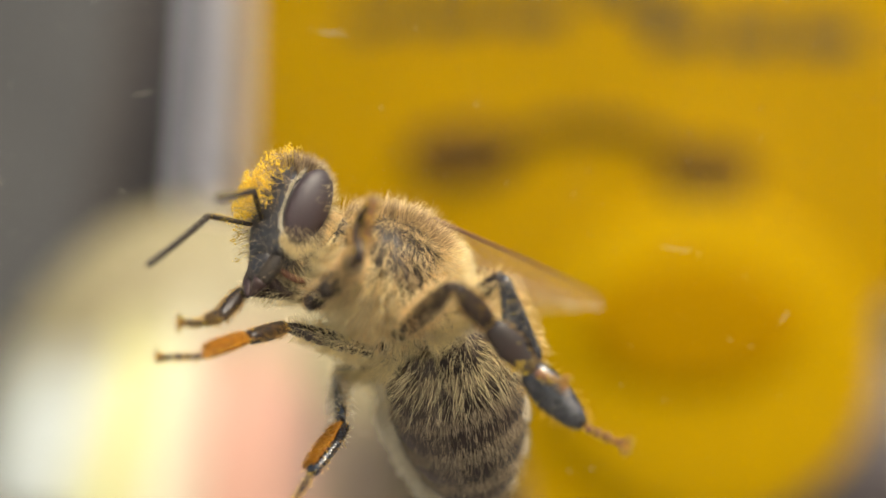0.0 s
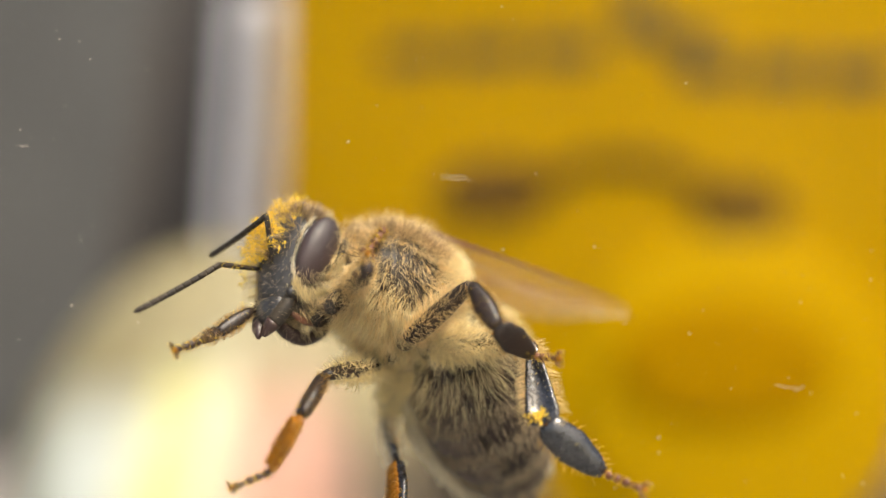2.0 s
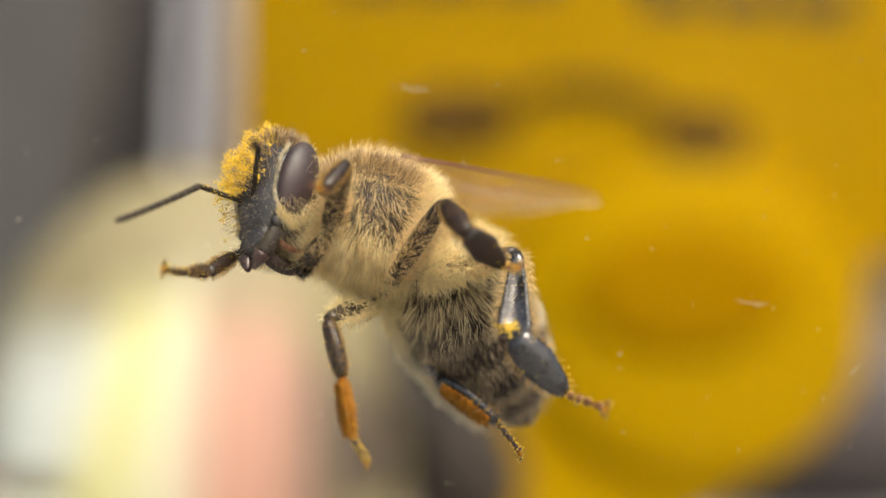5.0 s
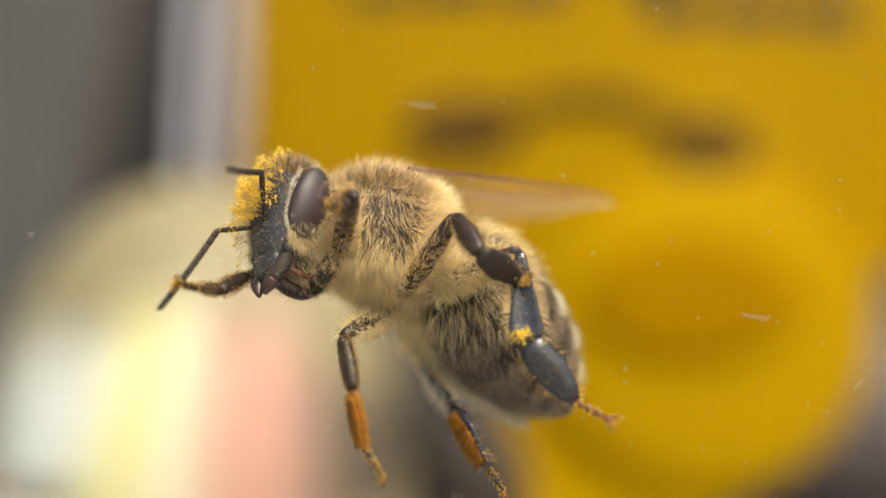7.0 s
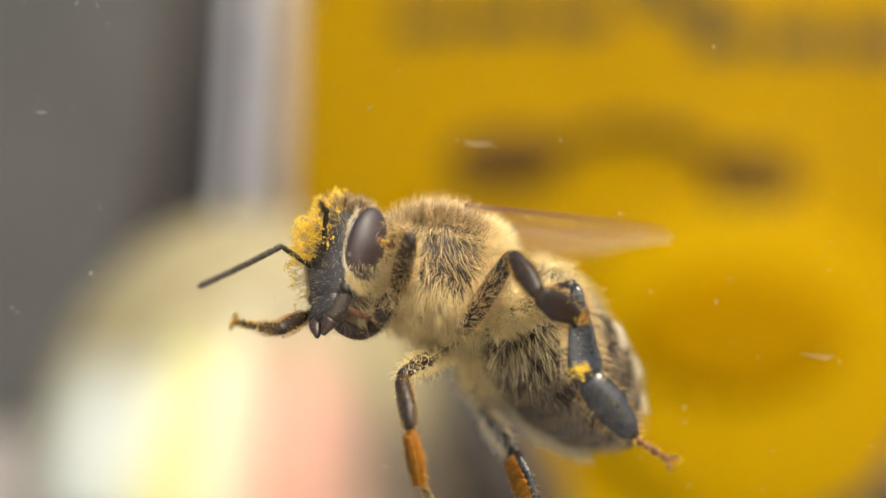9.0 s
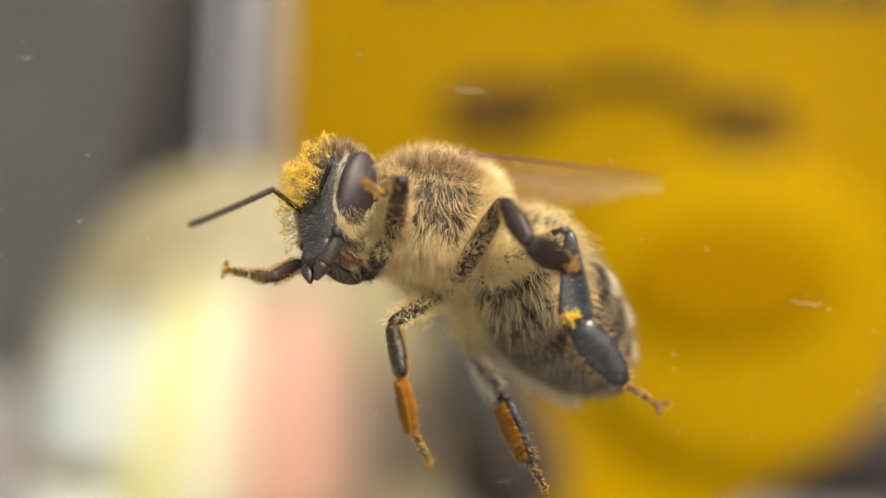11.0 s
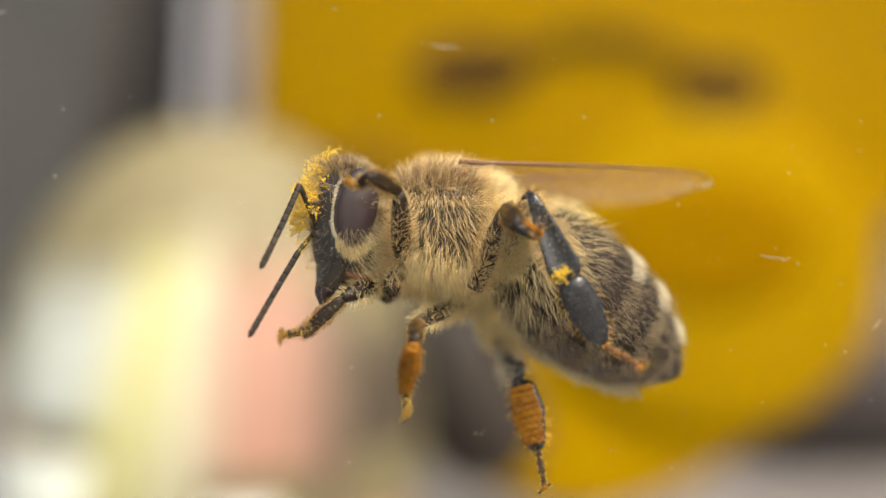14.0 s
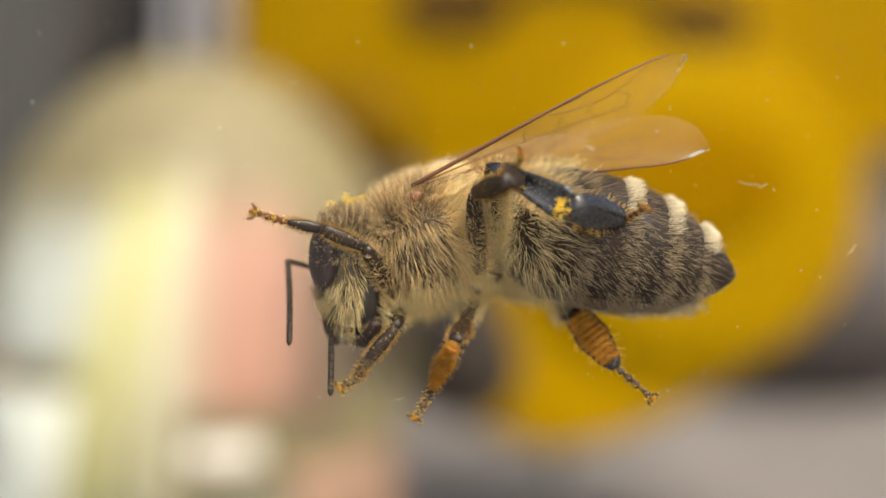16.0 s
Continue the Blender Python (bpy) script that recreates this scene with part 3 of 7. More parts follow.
    for s, (x, z, r, dx) in itertools.product((1, -1), ((1.3, -2.6, 0.30, 0.3), (-0.95, -2.1, 0.42, -0.1), (-1.65, -1.85, 0.42, -0.2))):
        g = pipe(Geo(), *bend([(x, 0.6 * s, -1.2), (x + dx * 0.6, 0.6 * s, z + 0.85), (x + dx, 0.52 * s, z + 0.4), (x + dx, 0.5 * s, z + 0.1), (x + dx, 0.5 * s, z)], [r * 0.9, r, r * 0.95, r * 0.62, r * 0.15], 18), 14)
        q, m = scatter(g, 600)
        fur(g, q, m, 0.16, (0, 0, -0.4), 0.3, 0.009, 0.2, 1)
        q, m = scatter(g, 1500 if x > 0 else 420, lambda p, n: np.clip((p[:, 2] - z) / 1.2 - 0.15, 0, 1))
        fur(g, q, m, 0.5, (0, 0, -0.6), 0.3, 0.008, 0.2, 2)
        part("coxa", g, [MATT, HAIR_DARK, HAIR], th, "dark brown hairy leg socket")
    g = Geo()
    for s in (1, -1):
        g.loft(ellipsoid((0.0, 1.2 * s, 1.75), (0.3, 0.2, 0.2), 14, 6))
    part("tegula", g, RED, th, "small brown wing-base plates")
    g = Geo()
    p, n = scatter(body, 260, lambda p, n: np.abs(n[:, 1]) > 0.2)
    crumbs(g, p + n * rng.uniform(0.25, 0.75, (len(p), 1)), 0.022)
    part("pollen_grains", g, POLLEN, th, "scattered yellow pollen grains", kind="stuff")


ABD_LEN = 8.4


def abd_radius(u):
    return curve_values(u, [(0, 0.4), (0.03, 1.0), (0.09, 1.75), (0.2, 2.2), (0.4, 2.34), (0.6, 2.16), (0.76, 1.7), (0.88, 1.1), (0.95, 0.6), (1, 0.12)])


def abd_point(u, a, lift=0.0):
    """A point of the abdomen: u from the waist to the tip, a round from the back (0) to the belly (pi)."""
    r = float(abd_radius(np.array([u]))[0]) + lift
    cz = -0.25 * math.sin(math.pi * u) * 0.4 - 0.75 * u * u
    return (-ABD_LEN * u, r * 1.03 * math.sin(a), cz + r * 0.98 * math.cos(a))


def build_abdomen(bee):
    us = np.linspace(0, 1, 40)
    angles = np.linspace(0, 2 * np.pi, 32, endpoint=False)
    core = Geo().loft([[abd_point(u, a, -0.08) for a in angles] for u in us])
    ab = part("abdomen", core, STERNITE, bee, "dark banded abdomen with pale belly")
    MOVERS["abdomen"] = ab
    cuts = [0.03, 0.17, 0.33, 0.50, 0.67, 0.83, 0.985]

    def shell(u0, u1, a0, a1):
        g = Geo()
        uu = np.linspace(u0, u1, 9)
        aa = np.linspace(a0, a1, 30)
        lift = np.interp(uu, [u0, u1 - 0.02, u1], [-0.05, 0.05, 0.02])
        outer = [[abd_point(u, a, l) for a in aa] for u, l in zip(uu, lift)]
        inner = [[abd_point(u, a, l - 0.05) for a in aa] for u, l in zip(uu, lift)]
        g.grid([r[::-1] for r in outer])
        g.grid(inner)
        rim = lambda q: list(q[0]) + [r[-1] for r in q[1:]] + list(q[-1][::-1])[1:] + [r[0] for r in q[::-1]][1:-1]
        g.loft([rim(outer), rim(inner)], close=False)
        return g
    for i in range(6):
        u0, u1 = cuts[i] - (0.03 if i else 0), cuts[i + 1]
        t = shell(u0, u1, -2.45, 2.45)
        part("tergite", t, TERGITE, ab, "dark brown glossy back plate")
        part("sternite", shell(u0, u1, 2.5, 2 * math.pi - 2.5), STERNITE, ab, "brownish belly plate")
    h = Geo()
    outer = Geo().loft([[abd_point(u, a, 0.02) for a in angles] for u in np.linspace(0.02, 0.99, 40)])

    def frac(p):
        u = -p[:, 0] / ABD_LEN
        return u, np.array([min(((x - c) for c in cuts if x >= c), default=0.0) for x in u])
    def outward(p, n):
        return n * np.sign(np.sum(n * (p - np.stack([p[:, 0], 0 * p[:, 0], -0.6 * (p[:, 0] / ABD_LEN) ** 2], 1)), 1))[:, None]
    # fine brownish bands on the hind half of each ring, thin between them and on the end
    p, n = scatter(outer, 34000)
    u, since = frac(p)
    n = outward(p, n)
    keep = rng.random(len(p)) < np.where(since < 0.065, 0.85, 0.12) * np.where(u > 0.86, 0.15, 1) * np.where(n[:, 2] > 0.45, 0.55, 1)
    p, n, u = p[keep], n[keep], u[keep]
    fur(h, p, n, 0.27 - 0.06 * u, (-1.5, 0, -0.2), 0.09, 0.007, 0.16, 0)
    # long sparse pale hairs on the sides
    p, n = scatter(outer, 3300, lambda p, n: (np.abs(n[:, 1]) > 0.3) * (p[:, 0] > -0.9 * ABD_LEN) * 1.0)
    n = outward(p, n)
    fur(h, p, n, 0.6, (-0.7, 0, -0.6), 0.15, 0.0052, 0.3, 4, 260, 0.4)
    for c in cuts[3:6]:
        q, m = [], []
        for _ in range(1500):
            uu, a = c + rng.uniform(0.0, 0.055), rng.normal(0, 0.6)
            if abs(a) < 1.15:
                q.append(abd_point(uu, a, 0.03))
                m.append((-0.3, math.sin(a), math.cos(a)))
        fur(h, np.array(q), np.array(m), 0.3, (-1.3, 0, 0), 0.25, 0.007, 0.25, 3)
    p, n = scatter(outer, 7500, lambda p, n: np.clip((p[:, 0] + 2.9) * 0.6, 0, 1))
    fur(h, p, outward(p, n), 0.85, (-0.7, 0, -0.3), 0.25, 0.0068, 0.3, 1, 420, 0.4)
    # pale fringe along the far edge of the belly
    q, m = [], []
    for _ in range(3000):
        uu, a = rng.uniform(0.05, 0.86), -rng.normal(2.62, 0.06)
        q.append(abd_point(uu, a, 0.05))
        m.append((-0.3, math.sin(a), math.cos(a)))
    fur(h, np.array(q), np.array(m), 0.75, (-0.5, 0, 0), 0.4, 0.0066, 0.4, 3, 150, 0.55)
    part("abdomen_hair", h, [HAIR_ASH, HAIR_CREAM, HAIR, HAIR_WHITE, HAIR_GREY], ab, "greyish hair with pale bands", kind="stuff")


HEAD_SCALE = 1.18


def build_head(bee):
    def part_of_head(name, geo, mats, parent, label, kind=""):
        geo.v = [v * HEAD_SCALE for v in geo.v]
        return part(name, geo, mats, parent, label, kind=kind)

    zs = np.array([-1.62, -1.45, -1.15, -0.7, -0.2, 0.25, 0.65, 0.98, 1.22, 1.36, 1.42])
    w = np.array([0.52, 0.70, 0.85, 1.00, 1.09, 1.14, 1.10, 0.96, 0.74, 0.46, 0.15])
    d = np.array([0.62, 0.80, 0.92, 0.97, 0.98, 0.95, 0.86, 0.74, 0.56, 0.34, 0.1])
    a = np.linspace(0, 2 * np.pi, 36, endpoint=False)
    cap = Geo().loft([[(0.05 + dd * math.cos(t), ww * math.sin(t), z) for t in a] for z, ww, dd in zip(zs, w, d)])
    shell = Geo()
    shell.v, shell.f, shell.m, shell.n = list(cap.v), cap.f, cap.m, cap.n
    hd = part_of_head("head", shell, FACE, bee, "dark triangular head with grey hair")
    MOVERS["head"] = hd

    def blob(c, r, rows=15):
        return Geo().loft([[(c[0] + r[0] * f * math.cos(t), c[1] + r[1] * f * math.sin(t), c[2] + r[2] * q) for t in a] for q, f in ((q, math.sqrt(max(0.004, 1 - q * q))) for q in np.sin(np.linspace(-1.5, 1.5, rows)))])
    clyp = blob((0.52, 0, -0.92), (0.47, 0.68, 0.66))
    q, m = scatter(clyp, 260, lambda p, n: n[:, 0] > 0.1)
    fur(clyp, q, m, 0.10, (0, 0, -0.7), 0.3, 0.006, 0.2, 1)
    part_of_head("clypeus", clyp, [FACE, HAIR_ASH], hd, "domed glossy black face shield")
    for s in (1, -1):
        rings = []
        for z in np.sin(np.linspace(-1.5, 1.5, 25)) * 1.06:
            f = math.sqrt(max(0.003, 1 - (z / 1.06) ** 2))
            rings.append([(0.0 - 0.17 * z + 0.60 * f * math.cos(t), s * (1.03 - 0.07 * (z - 0.3) ** 2 + 0.10 * z) + 0.36 * f * math.sin(t), 0.14 + z) for t in a])
        part_of_head("compound_eye", Geo().loft(rings), EYE, hd, "large glossy dark brown compound eye")
        m = Geo()
        path, rad = bend([(0.34, 0.56 * s, -1.05), (0.50, 0.54 * s, -1.45), (0.66, 0.42 * s, -1.82), (0.78, 0.27 * s, -2.1), (0.86, 0.12 * s, -2.38)], [0.2, 0.24, 0.23, 0.19, 0.06], 20)
        pipe(m, path[:13], rad[:13], 16)
        pipe(m, path[12:], rad[12:] * np.array([1.0, 1.02, 1, 1, 1, 1, 1, 1]), 16, 1)
        q, n = scatter(m, 140)
        fur(m, q, n, 0.1, (0, 0, -0.6), 0.3, 0.006, 0.2, 2)
        part_of_head("mandible", m, [MATT, JAW, HAIR_ASH], hd, "broad dark jaw with a reddish-brown tip")
        part_of_head("cheek_joint", blob((0.50, 0.74 * s, -1.12), (0.2, 0.16, 0.2), 9), FACE, hd, "small glossy knob at the jaw's root")
    lab = Geo()
    lab.loft([[(0.64 + 0.30 * f * math.cos(t), 0.58 * f * math.sin(t), z) for t in a] for z, f in zip(np.linspace(-2.0, -1.1, 8), (0.5, 0.82, 0.95, 1, 1, 0.98, 0.86, 0.6))])
    q, m = scatter(lab, 120, lambda p, n: n[:, 0] > 0)
    fur(lab, q, m, 0.14, (0, 0, -0.7), 0.3, 0.006, 0.2, 1)
    part_of_head("labrum", lab, [FACE, HAIR_ASH], hd, "black upper lip")
    pr = Geo()
    pipe(pr, *bend([(0.5, 0, -1.72), (0.05, 0, -2.02), (-0.55, 0, -2.08), (-1.05, 0, -1.78), (-1.3, 0, -1.45)], [0.14, 0.18, 0.2, 0.17, 0.11], 22), 20)
    for v in pr.v:
        v[:, 1] *= 1.45
    for sd in (1, -1):
        pipe(pr, *bend([(0.45, 0.46 * sd, -1.52), (-0.1, 0.55 * sd, -1.76), (-0.75, 0.5 * sd, -1.72)], [0.07, 0.1, 0.07], 12), 12, 1)
    q, m = scatter(pr, 70, lambda p, n: np.abs(n[:, 1]) > 0.2)
    crumbs(pr, q + m * 0.015, 0.016, 2)
    q, m = scatter(pr, 260)
    fur(pr, q, m, 0.13, (-0.4, 0, 0), 0.3, 0.006, 0.2, 2)
    part_of_head("proboscis", pr, [TONGUE, RED, HAIR_ASH], hd, "folded glossy blackish-brown tongue")
    h = Geo()

    def eye_ring(p):
        """1 on the eye's outline, less inside it."""
        return np.sqrt(((p[:, 2] - 0.14) / 1.06) ** 2 + ((p[:, 0] + 0.17 * (p[:, 2] - 0.14)) / 0.60) ** 2)

    def off_eye(p):
        return (eye_ring(p) > 1.02) | (np.abs(p[:, 1]) < 0.62)
    # short grey face hair
    p, n = scatter(cap, 7600, lambda p, n: (n[:, 0] > -0.1) * off_eye(p) * np.where(n[:, 0] > 0.45, 0.15, 1.0))
    k = len(p) // 2
    fur(h, p[:k], n[:k], 0.2, (0.1, 0, -0.6), 0.35, 0.0065, 0.3, 1)
    fur(h, p[k:], n[k:], 0.17, (0.1, 0, -0.6), 0.35, 0.006, 0.3, 5)
    # beard along the cheek's lower and hind edge, sparser over its side
    cheek = lambda p, n: (p[:, 0] < 0.18) * (np.abs(p[:, 1]) > 0.25) * (p[:, 2] < 0.5) * off_eye(p)
    under = lambda p, n: cheek(p, n) * np.clip((0.1 - p[:, 2]) * 2.2, 0, 1) * np.clip((-0.2 - p[:, 0] - 0.35 * (p[:, 2] + 0.9)) * 5, 0, 1)
    p, n = scatter(cap, 1900, under)
    fur(h, p, n, 0.45, (0.15, 0, -0.7), 0.2, 0.0078, 0.22, 1, 160, 0.4)
    p, n = scatter(cap, 5200, under)
    fur(h, p, n, 0.72, (-0.3, 0, -0.55), 0.2, 0.0075, 0.25, 4, 260, 0.45)
    p, n = scatter(cap, 2800, lambda p, n: cheek(p, n) * (1 - under(p, n)))
    fur(h, p, n, 0.42, (-0.1, 0, -0.8), 0.22, 0.0075, 0.25, 1, 240, 0.4)
    p, n = scatter(cap, 1300, lambda p, n: cheek(p, n) * (1 - under(p, n)))
    fur(h, p, n, 0.5, (-0.1, 0, -0.8), 0.22, 0.008, 0.25, 0, 120, 0.5)
    # pale fur behind the eyes and brown crest on the crown
    p, n = scatter(cap, 4500, lambda p, n: (n[:, 0] < -0.1) * (p[:, 2] > 0.1) * 1.0)
    k = len(p) // 2
    fur(h, p[:k], n[:k], 0.5, (0.0, 0, 0.15), 0.3, 0.008, 0.3, 4, 200, 0.4)
    fur(h, p[k:], n[k:], 0.45, (0.0, 0, 0.0), 0.3, 0.008, 0.3, 1, 200, 0.4)
    p, n = scatter(cap, 9000, lambda p, n: (p[:, 2] > 0.85) * (np.abs(p[:, 1]) < 0.9) * (n[:, 0] < 0.6) * 1.0)
    k = len(p) * 3 // 10
    fur(h, p[:k], n[:k], 0.46, (0.05, 0, 0.1), 0.22, 0.0085, 0.25, 2, 220, 0.35)
    fur(h, p[k:], n[k:], 0.5, (0.05, 0, 0.1), 0.2, 0.0085, 0.25, 7, 160, 0.4)
    # forehead fur loaded with pollen, reaching down the bee's right cheek
    brow = lambda p, n: ((p[:, 2] > -0.3) * (p[:, 2] < 1.5) * (n[:, 0] > 0.1) * np.clip(1.5 - np.abs(p[:, 1] + 0.1) * 1.55, 0, 1) * np.where((p[:, 2] < 0.0) & (p[:, 1] > 0.1), 0.2, 1)
                         + (p[:, 1] < -0.45) * (p[:, 2] > -1.1) * (p[:, 2] <= -0.3) * (n[:, 0] > 0.0) * 0.55)
    p, n = scatter(cap, 900, brow)
    fur(h, p, n, 0.62, (0.1, 0, 0.1), 0.4, 0.007, 0.35, 3)
    p, n = scatter(cap, 2200, brow)
    fur(h, p, n, 0.66, (0.1, 0, 0.1), 0.35, 0.007, 0.35, 2, 400, 0.3)
    p, n = scatter(cap, 2300, lambda p, n: brow(p, n) * np.clip(1.35 - np.hypot(p[:, 1] + 0.0, (p[:, 2] - 0.25) * 0.8) * 1.05, 0.12, 1))
    q = p + n * rng.uniform(0.16, 0.56, (len(p), 1))
    crumbs(h, np.repeat(q, 9, 0) + rng.normal(0, 0.055, (len(q) * 9, 3)), 0.031, 3)
    p, n = scatter(cap, 80, lambda p, n: (n[:, 0] > 0.0) * off_eye(p))
    crumbs(h, p + n * 0.06, 0.016, 3)
    for s in (1, -1):
        # silvery seams: thin in front of the eye, broad behind it
        def seam(count, t0, t1, grow, scatter_by):
            t = rng.uniform(t0, t1, count)
            g = grow + rng.normal(0, scatter_by, count)
            x = -0.17 * 1.06 * np.sin(t) + 0.60 * g * np.cos(t)
            z = 0.14 + 1.06 * g * np.sin(t)
            ww, dd = np.interp(z, zs, w), np.interp(z, zs, d)
            y = ww * np.sqrt(np.clip(1 - ((x - 0.05) / dd) ** 2, 0.02, 1))
            return np.stack([x, s * (y + 0.03), z], 1), np.stack([np.cos(t) * 0.7, np.full(count, 0.7 * s), np.sin(t) * 0.4], 1)
        q, m = seam(1000, -0.9, 1.25, 1.10, 0.03)
        fur(h, q, m, 0.12, (0, 0, -0.5), 0.25, 0.0075, 0.2, 6)
        q, m = seam(1300, math.pi - 1.3, math.pi + 1.25, 1.14, 0.05)
        fur(h, q, m, 0.14, (-0.3, 0, -0.3), 0.25, 0.007, 0.2, 1)
        # hairs over the lower part of the eye and just below it
        zz, t = rng.triangular(-1.05, -1.0, -0.55, 200), rng.uniform(-1.4, 1.4, 200)
        f = np.sqrt(np.clip(1 - (zz / 1.06) ** 2, 0, 1))
        q = np.stack([-0.17 * zz + 0.61 * f * np.sin(t), s * (1.03 - 0.07 * (zz - 0.3) ** 2 + 0.10 * zz + 0.36 * f * np.cos(t)), 0.14 + zz], 1)
        fur(h, q, np.stack([np.sin(t) * 0.8, s * np.cos(t), 0 * t - 0.3], 1), 0.26, (0, 0, -0.7), 0.22, 0.0075, 0.2, 1)
        q, m = seam(700, -2.4, -0.8, 1.12, 0.08)
        fur(h, q, m, 0.3, (0.05, 0, -0.8), 0.25, 0.0075, 0.25, 4)
    part_of_head("face_hair", h, [HAIR, HAIR_GREY, HAIR_TAN, POLLEN, HAIR_CREAM, HAIR_ASH, HAIR_WHITE, HAIR_DARK], hd, "pale cheek hair and pollen-caked forehead hair", kind="stuff")


def build_antenna(bee, side):
    g = Geo()
    xs = np.linspace(0, 1.65, 10)
    g.loft(spindle(xs, np.interp(xs, [0, 0.15, 1.45, 1.65], [0.1, 0.075, 0.095, 0.06]), np.interp(xs, [0, 0.15, 1.45, 1.65], [0.1, 0.075, 0.095, 0.06]), 12))
    p, n = scatter(g, 160)
    crumbs(g, p + n * 0.02, 0.02, 1) if side == "right" else fur(g, p[:60], n[:60], 0.08, (0.3, 0, 0), 0.3, 0.006, slot=1)
    ob = part("antenna", g, [MATT, POLLEN], bee, "black elbowed antenna")
    f = Geo()
    for i in range(11):
        x0, x1 = 3.2 * i / 11, 3.2 * (i + 1) / 11
        bend = lambda x: -0.10 * (x / 3.2) ** 2 * 3.2 * 0.5 + 0.0
        xx = np.linspace(x0, x1, 5)
        rr = [0.093, 0.101, 0.103, 0.102, 0.094]
        if i == 10:
            rr = [0.093, 0.1, 0.095, 0.07, 0.02]
        f.loft(spindle(xx, rr, rr, 12, cz=[bend(x) for x in xx]))
    fl = part("flagellum", f, MATT, ob, "eleven-jointed black whip")
    MOVERS["antenna_" + side], MOVERS["antenna_" + side + ".flagellum"] = ob, fl


LENGTHS = {"front": (2.6, 1.5, 1.1, 1.2), "mid": (2.9, 1.9, 2.0, 1.3), "hind": (3.4, 2.9, 2.4, 1.6)}
#        tibia half-width (start, middle, end), half-thickness; basitarsus the same
SHAPES = {"front": ((0.17, 0.25, 0.21), 0.18, (0.16, 0.18, 0.13), 0.12), "mid": ((0.20, 0.36, 0.28), 0.26, (0.34, 0.48, 0.26), 0.17), "hind": ((0.20, 0.40, 0.57), 0.2, (0.46, 0.60, 0.38), 0.2)}


def build_leg(bee, side, kind):
    lf, lt, lb, ls = LENGTHS[kind]
    wt, ht, wb, hb = SHAPES[kind]
    if side == "right" and kind == "mid":
        wb = tuple(v * 0.72 for v in wb)
    k = 18
    u = np.linspace(0, 1, 14)
    g = Geo()
    r = np.interp(u, [0, 0.3, 0.6, 0.9, 1], [0.3, 0.34, 0.33, 0.24, 0.15])
    g.loft(spindle(u * lf, r, r * 0.85, k))
    p, n = scatter(g, 1900, lambda p, n: np.clip(1.1 - p[:, 0] / lf, 0, 1))
    fur(g, p, n, 0.40, (0.6, 0, 0), 0.22, 0.0072, 0.2, 1)
    if kind == "hind" or (side == "right" and kind == "mid"):
        p, n = scatter(g, 3800 if kind == "hind" else 1300, lambda p, n: np.clip(1.35 - p[:, 0] / lf * 1.4, 0, 1))
        fur(g, p, n, 0.75 if kind == "hind" else 0.5, (0.5, 0, 0), 0.3, 0.0088, 0.3, 2, 160, 0.45)
    fem = part(kind.replace("mid", "middle") + "_leg", g, [LEG, HAIR if side == "left" else HAIR_CREAM, HAIR_CREAM], bee, "dark jointed leg with straw-coloured bristles")
    key = side + "_" + kind
    MOVERS[key] = fem
    # tibia
    g = Geo()
    w = np.interp(u, [0, 0.06, 0.5, 0.9, 1], [0.1, wt[0], wt[1], wt[2], wt[2] * 0.7])
    h = np.interp(u, [0, 0.1, 0.6, 0.95, 1], [0.1, ht * 0.9, ht, ht * 0.8, ht * 0.5])
    g.loft(spindle(u * lt, w, h, 30 if kind == "hind" else k, p=2.3))
    if kind == "hind":
        # hollow outer face between raised edges
        for v in g.v:
            x, ww = v[:, 0] / lt, np.interp(v[:, 0] / lt, u, w)
            dip = np.clip(1 - (v[:, 1] / (ww * 0.8)) ** 2, 0, 1) * np.clip((x - 0.12) * 4, 0, 1) * np.clip((1 - x) * 8, 0, 1)
            v[:, 2] -= np.where(v[:, 2] > 0, 0.17 * dip, 0)
    edge = lambda p, n: (np.abs(n[:, 1]) > 0.75) * 1.0
    p, n = scatter(g, 1500 if kind == "hind" else 500, edge)
    fur(g, p, n, 0.46 if kind == "hind" else 0.2, (0.5, 0, 0.25), 0.15, 0.008, 0.2, 1)
    p, n = scatter(g, 300)
    fur(g, p, n, 0.12, (0.6, 0, 0), 0.2, 0.007, 0.2, 1)
    if kind == "hind" and side == "left":
        q = np.stack([rng.normal(lt * 0.93, 0.11, 90), rng.normal(-0.2, 0.17, 90), ht * 0.8 + rng.uniform(-0.05, 0.22, 90)], 1)
        crumbs(g, q, 0.045, 2)
    if side == "right" and kind == "hind":
        p, n = scatter(g, 1100, lambda p, n: np.clip(1.2 - p[:, 0] / lt, 0, 1))
        fur(g, p, n, 0.5, (0.6, 0, 0), 0.3, 0.0068, 0.3, 3, 120, 0.35)
    p, n = scatter(g, 40)
    crumbs(g, p + n * 0.02, 0.022, 2)
    tib = part("tibia", g, [HIND if kind == "hind" else LEG, HAIR if kind == "hind" else HAIR_GOLD, POLLEN, HAIR_WHITE], fem, "flat polished black shin")
    # basitarsus: outer side dark, inner side an orange brush in rows
    g = Geo()
    w = np.interp(u, [0, 0.08, 0.45, 0.85, 1], [wb[0] * 0.5, wb[0], wb[1], wb[2], wb[2] * 0.5])
    h = np.interp(u, [0, 0.1, 0.5, 0.9, 1], [0.08, hb, hb, hb * 0.9, 0.07])
    g.loft(spindle(u * lb, w, h * (1.3 if kind == "hind" else 1), k + 6, p=1.75 if kind == "hind" else 2.4))
    inner = Geo()
    rows = 9 if kind == "hind" else 14
